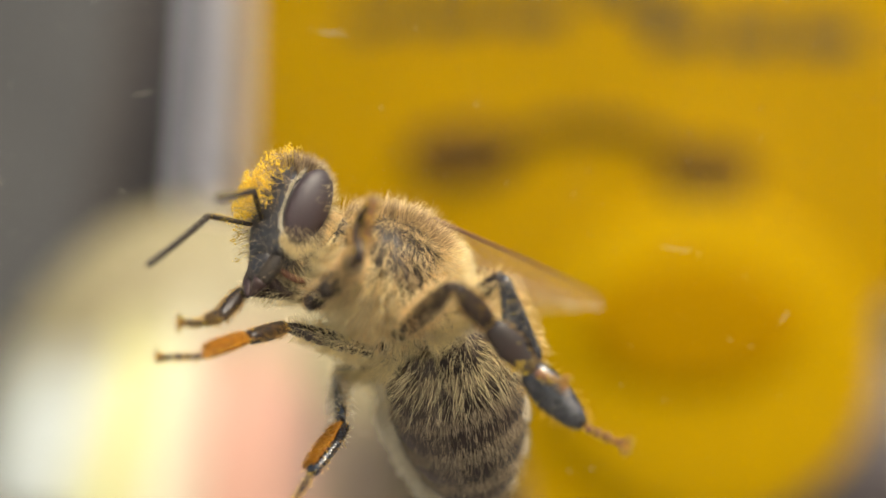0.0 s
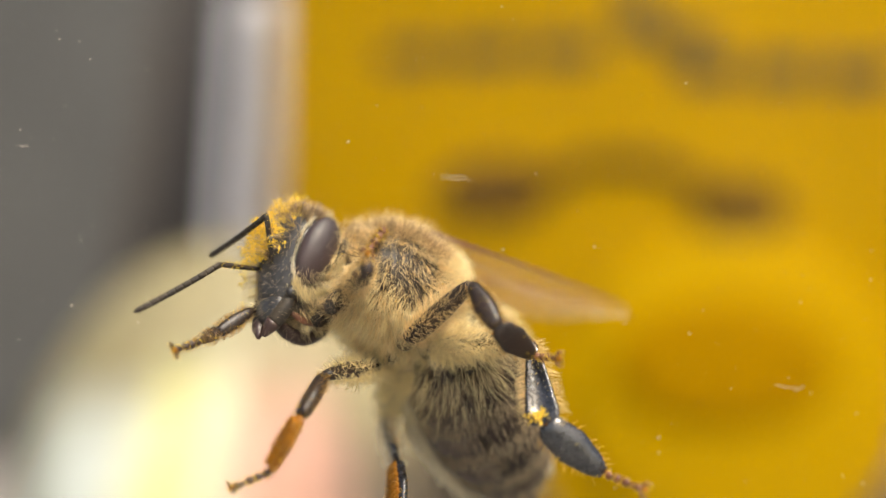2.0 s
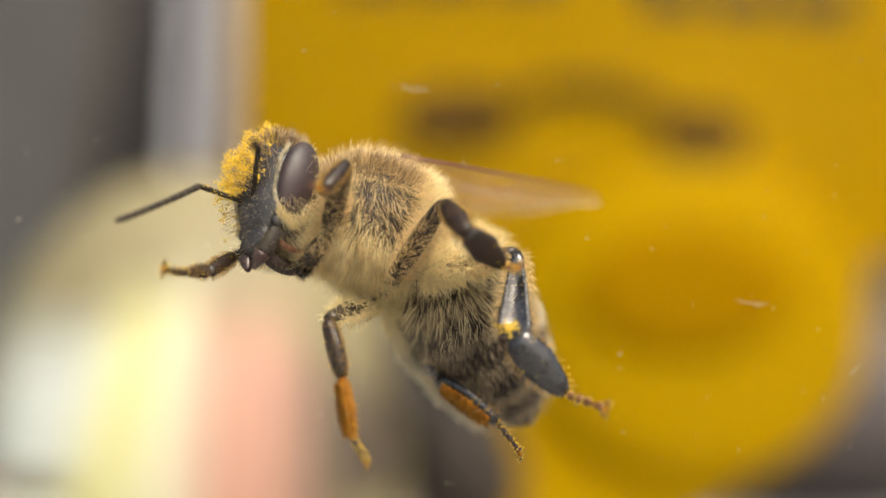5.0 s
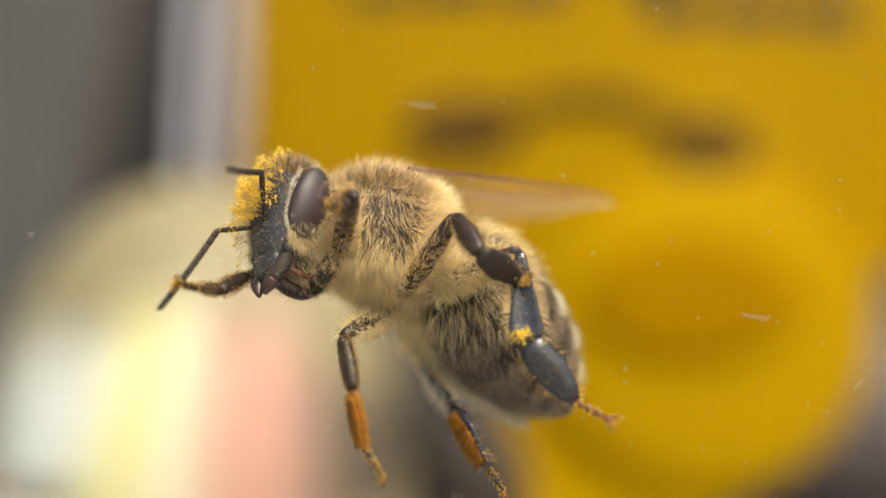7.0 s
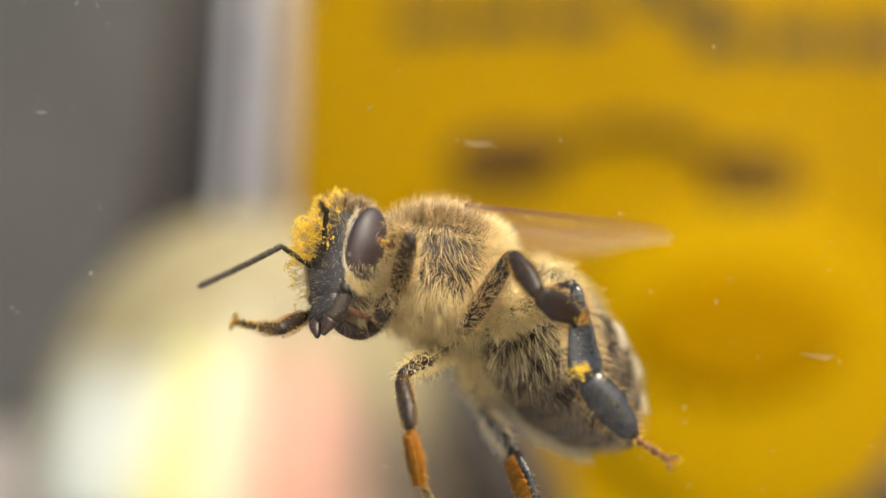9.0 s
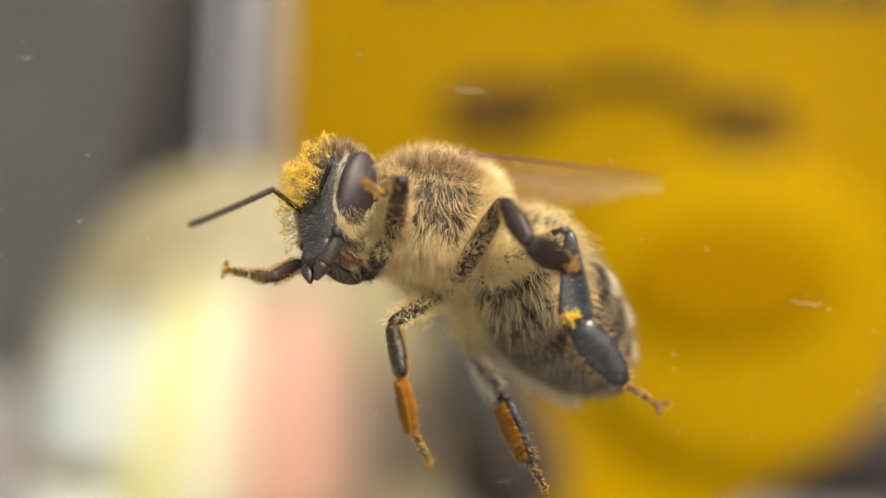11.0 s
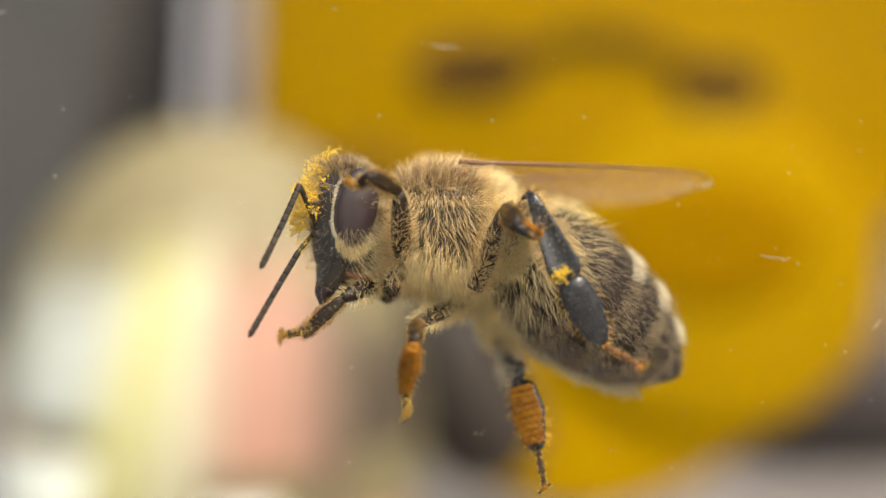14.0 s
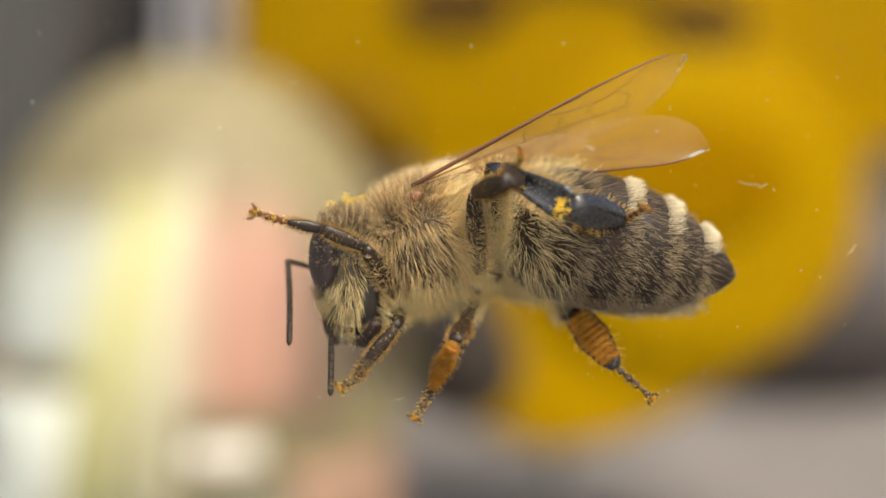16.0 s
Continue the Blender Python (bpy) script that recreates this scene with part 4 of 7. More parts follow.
    for i in range(rows):
        x = lb * (0.08 + 0.82 * i / rows)
        ww = float(np.interp(x / lb, u, w)) * 0.9
        xr = np.linspace(x, x + lb * 0.82 / rows * 0.92, 4)
        inner.loft([ring(xx, ww * f, 0.05 + 0.05 * f2, 14, 0, -hb - 0.01) for xx, f, f2 in zip(xr, (0.9, 1, 1, 0.92), (0.2, 0.8, 1.0, 0.3))])
    g.add(inner.verts(), inner.f, 1)
    p, n = scatter(inner, 900, lambda p, n: (n[:, 2] < 0.2) * 1.0)
    fur(g, p, n, 0.13, (0.7, 0, 0), 0.15, 0.009, 0.15, 1)
    p, n = scatter(g, 1000, edge)
    fur(g, p, n, 0.3 if kind == "hind" else 0.22, (0.6, 0, 0), 0.2, 0.009, 0.2, 2)
    p, n = scatter(g, 70, lambda p, n: np.clip(p[:, 0] / lb, 0, 1))
    crumbs(g, p + n * 0.02, 0.026, 3)
    outer = AMBER if side == "right" and kind == "mid" else HIND if kind == "hind" else LEG
    bas = part("basitarsus", g, [outer, BROWN if kind == "front" else AMBER, HAIR_STRAW if kind == "hind" else HAIR_GOLD, POLLEN], fem, "dark plate with an orange inner brush")
    # small foot joints and claws
    g = Geo()
    e = ls * 0.62
    for i in range(3):
        x0, x1 = e * i / 3, e * (i + 1) / 3
        g.loft(spindle(np.linspace(x0, x1, 5), [0.06, 0.095, 0.12, 0.135, 0.07], [0.05, 0.08, 0.1, 0.1, 0.06], 12))
    g.loft(spindle(np.linspace(e, ls * 0.93, 6), [0.05, 0.06, 0.075, 0.095, 0.12, 0.07], [0.05, 0.055, 0.065, 0.08, 0.1, 0.06], 12))
    for s in (1, -1):
        pipe(g, [(ls * 0.9, 0.06 * s, 0), (ls * 0.97, 0.2 * s, 0.02), (ls * 1.03, 0.24 * s, -0.06), (ls * 1.03, 0.22 * s, -0.17)], [0.045, 0.045, 0.03, 0.008], 8)
    g.loft(ellipsoid((ls * 0.97, 0, -0.03), (0.12, 0.09, 0.07), 12, 6), 1)
    p, n = scatter(g, 200)
    fur(g, p, n, 0.15, (0.6, 0, -0.1), 0.3, 0.008, 0.2, 2)
    p, n = scatter(g, 110)
    crumbs(g, p + n * 0.03, 0.026, 3)
    tar = part("tarsus", g, [RED if side == "left" else BROWN, AMBER, HAIR_GOLD, POLLEN], fem, "reddish-brown foot joints with claws")
    MOVERS[key + ".tibia"], MOVERS[key + ".basitarsus"], MOVERS[key + ".tarsus"] = tib, bas, tar


def build_wing(bee, side):
    s = 1 if side == "left" else -1
    ln = 10.1

    def lead(u):
        return -0.22 * math.sin(math.pi * u) + 0.55 * max(0.0, (u - 0.8) / 0.2) ** 3

    def trail(u):
        return float(np.interp(u, [0, 0.1, 0.3, 0.5, 0.7, 0.82, 0.9, 0.95, 0.98, 1.0], [0.25, 0.65, 1.4, 2.05, 2.55, 2.55, 2.25, 1.8, 1.35, 0.6]))

    def at(u, v):
        a, b = lead(u), max(trail(u), lead(u) + 0.1)
        return (ln * u, a + (b - a) * v, 0.10 * math.sin(v * 5 + u * 3) * u + 0.25 * u * u)
    us, vs = np.linspace(0, 1, 40), np.linspace(0, 1, 14)
    g = Geo().grid([[at(u, v) for v in vs] for u in us])
    wing = part("wing", g, WING, bee, "smoky clear fore wing with brown veins")
    MOVERS["wing_" + side] = wing
    v = Geo()
    line = lambda q, r0, r1: pipe(v, [at(*x) for x in q], np.linspace(r0, r1, len(q)) * (1.0 if r0 > 0.06 else 0.62), 6)
    line([(u, 0.0) for u in np.linspace(0, 0.94, 18)], 0.078, 0.03)
    line([(u, 0.06 + 0.03 * math.sin(u * 9)) for u in np.linspace(0.05, 0.62, 10)], 0.05, 0.03)
    line([(0.03, 0.3), (0.2, 0.36), (0.38, 0.42), (0.5, 0.46), (0.66, 0.52), (0.78, 0.62)], 0.04, 0.02)
    line([(0.05, 0.6), (0.2, 0.68), (0.36, 0.74), (0.46, 0.86), (0.5, 0.97)], 0.035, 0.018)
    line([(0.03, 0.85), (0.15, 0.93), (0.3, 0.97)], 0.03, 0.016)
    line([(0.42, 0.1), (0.40, 0.28), (0.40, 0.43)], 0.022, 0.018)
    line([(0.36, 0.42), (0.38, 0.6), (0.36, 0.74)], 0.022, 0.018)
    line([(0.5, 0.1), (0.58, 0.22), (0.68, 0.26), (0.78, 0.2), (0.86, 0.04)], 0.024, 0.018)
    line([(0.55, 0.22), (0.52, 0.36), (0.54, 0.47)], 0.02, 0.016)
    line([(0.66, 0.26), (0.62, 0.38), (0.66, 0.52)], 0.02, 0.016)
    line([(0.74, 0.24), (0.78, 0.4), (0.76, 0.58)], 0.02, 0.016)
    line([(0.5, 0.47), (0.54, 0.64), (0.53, 0.76), (0.47, 0.86)], 0.02, 0.016)
    line([(0.53, 0.76), (0.62, 0.78), (0.68, 0.84)], 0.018, 0.012)
    part("veins", v, VEIN, wing, "fine brown veins", kind="stuff")
    # hind wing, hooked under the rear edge
    hl = 6.2
    h = Geo()

    def hat(u, w):
        top = 0.35 + 0.55 * u
        low = top + float(np.interp(u, [0, 0.15, 0.45, 0.75, 0.92, 1], [0.3, 0.9, 1.5, 1.6, 1.25, 0.4]))
        return (0.1 + hl * u, top + (low - top) * w, -0.12 + 0.05 * math.sin(w * 4))
    h.grid([[hat(u, w) for w in vs] for u in np.linspace(0, 1, 26)])
    for q, r in (([(u, 0.02) for u in np.linspace(0, 0.9, 10)], 0.02), ([(0.05, 0.4), (0.3, 0.42), (0.6, 0.5), (0.75, 0.62)], 0.022), ([(0.05, 0.75), (0.3, 0.8), (0.5, 0.95)], 0.02), ([(0.42, 0.02), (0.44, 0.25), (0.4, 0.44)], 0.018)):
        pipe(h, [hat(*x) for x in q], np.linspace(r, r * 0.6, len(q)), 6, 1)
    part("hind_wing", h, [WING, VEIN], wing, "smaller smoky hind wing")
    return wing


def build_bee():
    bee = tagged(new("honey_bee"), "fuzzy brown honey bee dusted with yellow pollen, clinging to the glass", "bee")
    MOVERS["bee"] = bee
    build_thorax(bee)
    build_abdomen(bee)
    build_head(bee)
    for side in ("left", "right"):
        build_antenna(bee, side)
        for kind in ("front", "mid", "hind"):
            build_leg(bee, side, kind)
        build_wing(bee, side)


def build_dust():
    """Specks and dried smears on the outer face of the pane."""
    g = Geo()
    for _ in range(420):
        x, z = rng.uniform(-17, 17), rng.uniform(-10, 11)
        r = 0.018 + 0.03 * rng.random() ** 3
        crumbs(g, [np.array([x, -0.0 + 0.01, z])], r)
    for x, z, l, a in ((0.36, 5.14, 1.0, -3), (0.3, 5.25, 0.9, -3), (10.3, -1.18, 0.8, -8), (10.7, -1.25, 0.4, 20), (-5.2, 3.4, 0.7, 15), (-13, 6.2, 0.35, 0), (9.0, -7.0, 0.3, 60), (13.5, -3.2, 0.5, 50), (-0.4, -7.8, 0.4, 10)):
        d = np.array([math.cos(radians(a)), 0, math.sin(radians(a))])
        pipe(g, [np.array([x, 0.012, z]) + d * l * (i / 5 - 0.5) + np.array([0, 0, 0.03 * math.sin(i * 2.1)]) for i in range(6)], [0.004, 0.011, 0.015, 0.014, 0.011, 0.004], 6)
    part("dust", g, DUST, label="pale dust specks and dried smears on the pane", kind="stuff")


build_setting()
build_yellow_display()
build_striped_pouch()
build_left_things()
build_bee()
build_dust()


def motions():
    walk(MOVERS["bee"], [
        (0, mm(1.874,4,-1.832,26.9,-37.6,-162.2)), (0.5, mm(0.894,4,-1.069,26.9,-37.6,-162.2)), (1, mm(-0.56,4,0.806,27.3,-36.7,-162.4)),
        (1.5, mm(-1.056,4,1.98,28,-34.8,-162.9)), (2, mm(-1.793,4,1.896,28,-34,-164.3)), (2.5, mm(-1.623,4,1.635,26,-31.1,-164.8)),
        (3, mm(-1.795,4,1.362,25.2,-29.3,-166.2)), (3.5, mm(-1.596,4,0.874,23.7,-27.3,-166.5)), (4, mm(-1.372,4,1.224,23.2,-25.4,-166.7)),
        (4.5, mm(-1.086,4,1.336,22.7,-23.4,-166.9)), (5, mm(-1.057,4,1.353,22.5,-22.4,-167)), (5.5, mm(-1.036,4,1.368,22.4,-21.4,-167.1)),
        (6, mm(-1.02,4,1.38,22.2,-20.5,-167.2)), (6.5, mm(-1.008,4,1.39,22.1,-19.7,-167.2)), (7, mm(-0.995,4,1.398,22,-19.1,-167.3)),
        (7.5, mm(-0.979,4,1.403,21.9,-18.7,-167.3)), (8, mm(-0.958,4,1.406,21.9,-18.6,-167.3)), (8.5, mm(-0.932,4,1.408,21.9,-18.6,-167.3)),
        (9, mm(-0.907,4,1.409,21.9,-18.6,-167.3)), (9.5, mm(-0.878,4,1.411,21.9,-18.6,-167.3)), (10, mm(-0.847,4,1.412,21.9,-18.6,-167.3)),
        (10.5, mm(-0.81,4,1.413,21.9,-18.6,-167.3)), (11, mm(-0.766,4,1.414,21.9,-18.6,-167.3)), (11.5, mm(-0.715,4,1.414,21.9,-18.6,-167.3)),
        (12, mm(-0.654,4,1.415,21.9,-18.6,-167.3)), (12.5, mm(-0.582,4,1.415,21.9,-18.6,-167.3)), (13, mm(-0.007,4,1.062,21.5,-17.7,-168.4)),
        (13.5, mm(0.006,4,0.345,19.1,-15.8,-169.6)), (14, mm(0.41,4,-0.413,13.7,-8.9,-171.9)), (14.5, mm(0.009,4,-1.903,4.6,7,-175)),
        (15, mm(-0.237,4,-2.484,2.5,7,-176)), (15.5, mm(-0.301,4,-2.412,0.6,12,-176.9)), (16, mm(0.507,4,-3.227,-4,16,-180)),
    ])
    walk(MOVERS["abdomen"], [
        (0, mm(-1.7,0,0.15,-17.7,-9.6,33.1)), (0.5, mm(-1.7,0,0.15,-16.2,-13.4,28.6)), (1, mm(-1.7,0,0.15,-16,-18.7,26)),
        (1.5, mm(-1.7,0,0.15,-16.2,-9.5,30.7)), (2, mm(-1.7,0,0.15,-11.4,-6.1,27.1)), (2.5, mm(-1.7,0,0.15,-12.8,-11.8,27.6)),
        (3, mm(-1.7,0,0.15,-9.4,-15.4,19.6)), (3.5, mm(-1.7,0,0.15,-9.1,-8.1,24)), (4, mm(-1.7,0,0.15,-12.5,-12.8,27.2)),
        (4.5, mm(-1.7,0,0.15,-14.7,-15.1,29.3)), (5, mm(-1.7,0,0.15,-14.9,-15.6,29.4)), (5.5, mm(-1.7,0,0.15,-14.4,-15.4,28.6)),
        (6, mm(-1.7,0,0.15,-13.5,-14.6,27.5)), (6.5, mm(-1.7,0,0.15,-12.3,-13.6,26.1)), (7, mm(-1.7,0,0.15,-11.2,-12.5,24.8)),
        (7.5, mm(-1.7,0,0.15,-10.4,-11.7,23.9)), (8, mm(-1.7,0,0.15,-10.1,-11.3,23.6)), (8.5, mm(-1.7,0,0.15,-10.1,-11.3,23.6)),
        (9, mm(-1.7,0,0.15,-10.2,-11.3,23.8)), (9.5, mm(-1.7,0,0.15,-10.3,-11.2,24.1)), (10, mm(-1.7,0,0.15,-10.5,-11.1,24.5)),
        (10.5, mm(-1.7,0,0.15,-10.6,-11,24.8)), (11, mm(-1.7,0,0.15,-10.7,-10.9,25.2)), (11.5, mm(-1.7,0,0.15,-10.9,-10.9,25.5)),
        (12, mm(-1.7,0,0.15,-10.9,-10.8,25.7)), (12.5, mm(-1.7,0,0.15,-11,-10.8,25.8)), (13, mm(-1.7,0,0.15,-10.6,-12.3,22.7)),
        (13.5, mm(-1.7,0,0.15,-7.8,-14.9,17.5)), (14, mm(-1.7,0,0.15,-6.4,-19.6,12.2)), (14.5, mm(-2.30,0,0.15,6.5,-27.2,1.4)),
        (15, mm(-2.08,0,0.15,6.6,-33.5,3.2)), (15.5, mm(-2.40,0,0.15,11.3,-32.2,-3.3)), (16, mm(-2.27,0,0.15,7.8,-23.5,-3.6)),
    ])
    walk(MOVERS["head"], [
        (0, mm(3.644,-0.723,-0.112,-14.3,29.8,2.4)), (0.5, mm(3.478,-0.863,-0.391,-11.3,27.7,7)), (1, mm(3.343,-0.603,-0.144,-6,27.1,15.7)),
        (1.5, mm(3.348,-0.616,-0.19,0.7,25.5,28.6)), (2, mm(3.15,-0.895,-0.712,-5,27.4,14.9)), (2.5, mm(3.025,-0.65,-0.449,-5.1,25.7,14.6)),
        (3, mm(3.249,-0.669,-0.67,-3.9,24.5,12.1)), (3.5, mm(3.45,-0.466,-0.437,-1.1,22.6,13.8)), (4, mm(3.402,-0.431,-0.246,2.9,21.9,20.5)),
        (4.5, mm(3.31,-0.458,-0.176,5.5,20.8,23.9)), (5, mm(3.287,-0.435,-0.176,4.9,19.9,23.8)), (5.5, mm(3.256,-0.423,-0.203,4.3,19,23.8)),
        (6, mm(3.219,-0.42,-0.249,3.7,18.2,23.8)), (6.5, mm(3.182,-0.422,-0.305,3.1,17.6,23.7)), (7, mm(3.15,-0.425,-0.363,2.6,17,23.7)),
        (7.5, mm(3.126,-0.428,-0.414,2.1,16.8,23.7)), (8, mm(3.113,-0.425,-0.449,1.7,16.7,23.6)), (8.5, mm(3.14,-0.422,-0.44,2,16.9,23.8)),
        (9, mm(3.17,-0.42,-0.43,2.4,17.2,24)), (9.5, mm(3.202,-0.419,-0.422,2.8,17.4,24.2)), (10, mm(3.237,-0.417,-0.412,3.1,17.7,24.4)),
        (10.5, mm(3.272,-0.417,-0.404,3.5,17.9,24.6)), (11, mm(3.311,-0.418,-0.396,3.9,18.1,24.7)), (11.5, mm(3.352,-0.419,-0.387,4.2,18.3,24.9)),
        (12, mm(3.394,-0.421,-0.38,4.6,18.5,25.1)), (12.5, mm(3.356,-0.503,-0.392,4.8,18.1,26.5)), (13, mm(3.227,-0.473,-0.358,6.6,18.2,29.3)),
        (13.5, mm(3.255,-0.24,-0.343,3.8,14.2,14)), (14, mm(3.34,-0.113,-0.036,-2.1,12.7,11.3)), (14.5, mm(3.258,0.144,-0.063,20.5,2.1,1.8)),
        (15, mm(3.264,0.236,0.433,13.8,-7.9,0.2)), (15.5, mm(3.307,0.235,0.534,4.9,-7.2,-6.8)), (16, mm(2.502,0.418,0.007,16.9,-5.1,-61.7)),
    ])
    walk(MOVERS["left_mid"], [
        (0, mm(-1.05,1,-2,163.5,-3.8,86.3)), (0.5, mm(-1.05,1,-2,142.8,6.1,101.9)), (1, mm(-1.05,1,-2,162.9,-34.1,93)),
        (1.5, mm(-1.05,1,-2,168.9,-13.3,83.2)), (2, mm(-1.05,1,-2,159.2,-26.7,97.6)), (2.5, mm(-1.05,1,-2,158.7,-30.4,98)),
        (3, mm(-1.05,1,-2,154.3,-35.1,104.7)), (3.5, mm(-1.05,1,-2,158.8,-40,99.5)), (4, mm(-1.05,1,-2,161.7,-41.4,96.2)),
        (4.5, mm(-1.05,1,-2,161.3,-42.8,96.6)), (5, mm(-1.05,1,-2,160.2,-42.6,97.7)), (5.5, mm(-1.05,1,-2,159.1,-42.3,98.8)),
        (6, mm(-1.05,1,-2,158.1,-42,99.8)), (6.5, mm(-1.05,1,-2,157.3,-41.6,100.5)), (7, mm(-1.05,1,-2,156.8,-41.3,101)),
        (7.5, mm(-1.05,1,-2,156.6,-41,101.1)), (8, mm(-1.05,1,-2,156.9,-40.7,100.8)), (8.5, mm(-1.05,1,-2,157.4,-40.5,100.2)),
        (9, mm(-1.05,1,-2,158,-40,99.4)), (9.5, mm(-1.05,1,-2,158.8,-39.4,98.5)), (10, mm(-1.05,1,-2,159.7,-38.8,97.4)),
        (10.5, mm(-1.05,1,-2,160.6,-38.2,96.3)), (11, mm(-1.05,1,-2,161.7,-37.6,95.1)), (11.5, mm(-1.05,1,-2,162.9,-37.2,93.8)),
        (12, mm(-1.05,1,-2,164.2,-36.9,92.4)), (12.5, mm(-1.05,1,-2,165.7,-36.8,90.9)), (13, mm(-1.05,1,-2,167,-45.5,91.4)),
        (13.5, mm(-1.05,1,-2,159.3,-51,100.8)), (14, mm(-1.05,1,-2,157.2,-56.5,104.4)), (14.5, mm(-1.679,0.739,-1.597,165.8,-51.5,92.2)),
        (15, mm(-1.718,1.057,-1.846,166,-56.4,92)), (15.5, mm(-1.51,1.283,-1.985,159.5,-60.7,101.1)), (16, mm(-1.34,1.286,-1.187,150.4,-65.2,114.7)),
    ])
    walk(MOVERS["left_mid.tibia"], [
        (0, mm(2.9,-0,0,-51.5,23.8,-114.7)), (0.5, mm(2.9,-0,-0,-54.6,38.3,-92.7)), (1, mm(2.9,0,0,-21.4,-53.7,-104.2)),
        (1.5, mm(2.9,0,-0,-37,-25,-102.5)), (2, mm(2.9,0,0,-26.4,-35.7,-85.3)), (2.5, mm(2.9,0,0,-26.3,-39.7,-86.2)),
        (3, mm(2.9,0,-0,-23.7,-47.2,-82.7)), (3.5, mm(2.9,-0,-0,-23.4,-49,-78.8)), (4, mm(2.9,0,-0,-23.7,-51.8,-89.1)),
        (4.5, mm(2.9,0,-0,-22.9,-54.3,-91.3)), (5, mm(2.9,0,-0,-23.6,-53.6,-92)), (5.5, mm(2.9,0,-0,-23.3,-52.5,-93.4)),
        (6, mm(2.9,0,0,-22.9,-51,-95.1)), (6.5, mm(2.9,-0,0,-22.5,-49.4,-96.9)), (7, mm(2.9,-0,-0,-22.3,-47.9,-98.5)),
        (7.5, mm(2.9,-0,-0,-22.1,-46.7,-99.9)), (8, mm(2.9,-0,-0,-22.1,-46.1,-100.7)), (8.5, mm(2.9,0,0,-22.4,-45.8,-101.2)),
        (9, mm(2.9,0,-0,-22.6,-45.5,-101.4)), (9.5, mm(2.9,0,-0,-23.3,-45.2,-101.5)), (10, mm(2.9,0,0,-24.2,-45,-101.6)),
        (10.5, mm(2.9,-0,0,-25.1,-45,-101.8)), (11, mm(2.9,0,-0,-26,-45.1,-102.2)), (11.5, mm(2.9,0,-0,-26.3,-45.4,-102.9)),
        (12, mm(2.9,-0,-0,-26.8,-45.9,-103.9)), (12.5, mm(2.9,0,-0,-27.1,-46.7,-105.4)), (13, mm(2.9,0,-0,-21.1,-60.9,-114.6)),
        (13.5, mm(2.9,0,0,-28.5,-70.9,-100.8)), (14, mm(2.9,-0,0,-18.4,-77.2,-86)), (14.5, mm(2.9,0,0,-48.4,-39.9,-49.4)),
        (15, mm(2.9,-0,-0,-37,-32.9,-46.3)), (15.5, mm(2.9,-0,0,-34.1,-33.7,-47.8)), (16, mm(2.9,-0,0,-37.3,-41.1,-47.6)),
    ])
    walk(MOVERS["left_mid.basitarsus"], [
        (0, mm(2.174,-1.579,-0.767,-45.8,2.5,-91)), (0.5, mm(2.83,-1.489,-1.178,-40.3,20.8,-62.2)), (1, mm(2.624,-1.09,1.531,-90.7,67.3,-115.5)),
        (1.5, mm(2.527,-1.681,0.803,-48.4,36.6,-125)), (2, mm(3.026,-1.538,1.109,-29.2,41.5,-99.6)), (2.5, mm(2.997,-1.459,1.214,-29.2,43.5,-103.5)),
        (3, mm(3.064,-1.28,1.394,-22.7,43.8,-92.5)), (3.5, mm(3.142,-1.223,1.434,-20.8,41.3,-95.4)), (4, mm(2.918,-1.175,1.493,-18.9,34.8,-104.7)),
        (4.5, mm(2.875,-1.108,1.543,-17.1,35,-109.7)), (5, mm(2.861,-1.127,1.529,-18,34.4,-108.6)), (5.5, mm(2.831,-1.155,1.507,-18.3,33.7,-107)),
        (6, mm(2.794,-1.191,1.477,-18.8,32.9,-105.1)), (6.5, mm(2.751,-1.228,1.443,-19.2,32.1,-103.2)), (7, mm(2.712,-1.26,1.41,-19.8,31.4,-101.6)),
        (7.5, mm(2.676,-1.284,1.383,-20.4,30.8,-100.6)), (8, mm(2.655,-1.295,1.369,-20.8,30.6,-100.6)), (8.5, mm(2.643,-1.299,1.362,-21.4,30.8,-101.2)),
        (9, mm(2.637,-1.305,1.355,-22,31.1,-102)), (9.5, mm(2.633,-1.312,1.348,-23.3,31.6,-102.9)), (10, mm(2.63,-1.316,1.344,-24.4,32,-104)),
        (10.5, mm(2.625,-1.315,1.344,-25.5,32.4,-105.3)), (11, mm(2.617,-1.311,1.346,-26.5,32.7,-106.7)), (11.5, mm(2.602,-1.3,1.353,-27.1,32.8,-108.3)),
        (12, mm(2.582,-1.284,1.364,-27.8,32.6,-109.9)), (12.5, mm(2.554,-1.256,1.383,-28.2,32.1,-111.7)), (13, mm(2.515,-0.84,1.66,-14.4,35,-134.3)),
        (13.5, mm(2.784,-0.611,1.795,-18.4,52.8,-128.1)), (14, mm(2.929,-0.42,1.853,58.1,59.4,-124.2)), (14.5, mm(3.849,-1.106,1.219,-103.3,49.2,-168)),
        (15, mm(4.002,-1.153,1.033,-106.1,66,-156.3)), (15.5, mm(3.962,-1.171,1.053,-82.5,63.5,-149.2)), (16, mm(3.866,-1.058,1.248,-88.6,71.3,-136.4)),
    ])
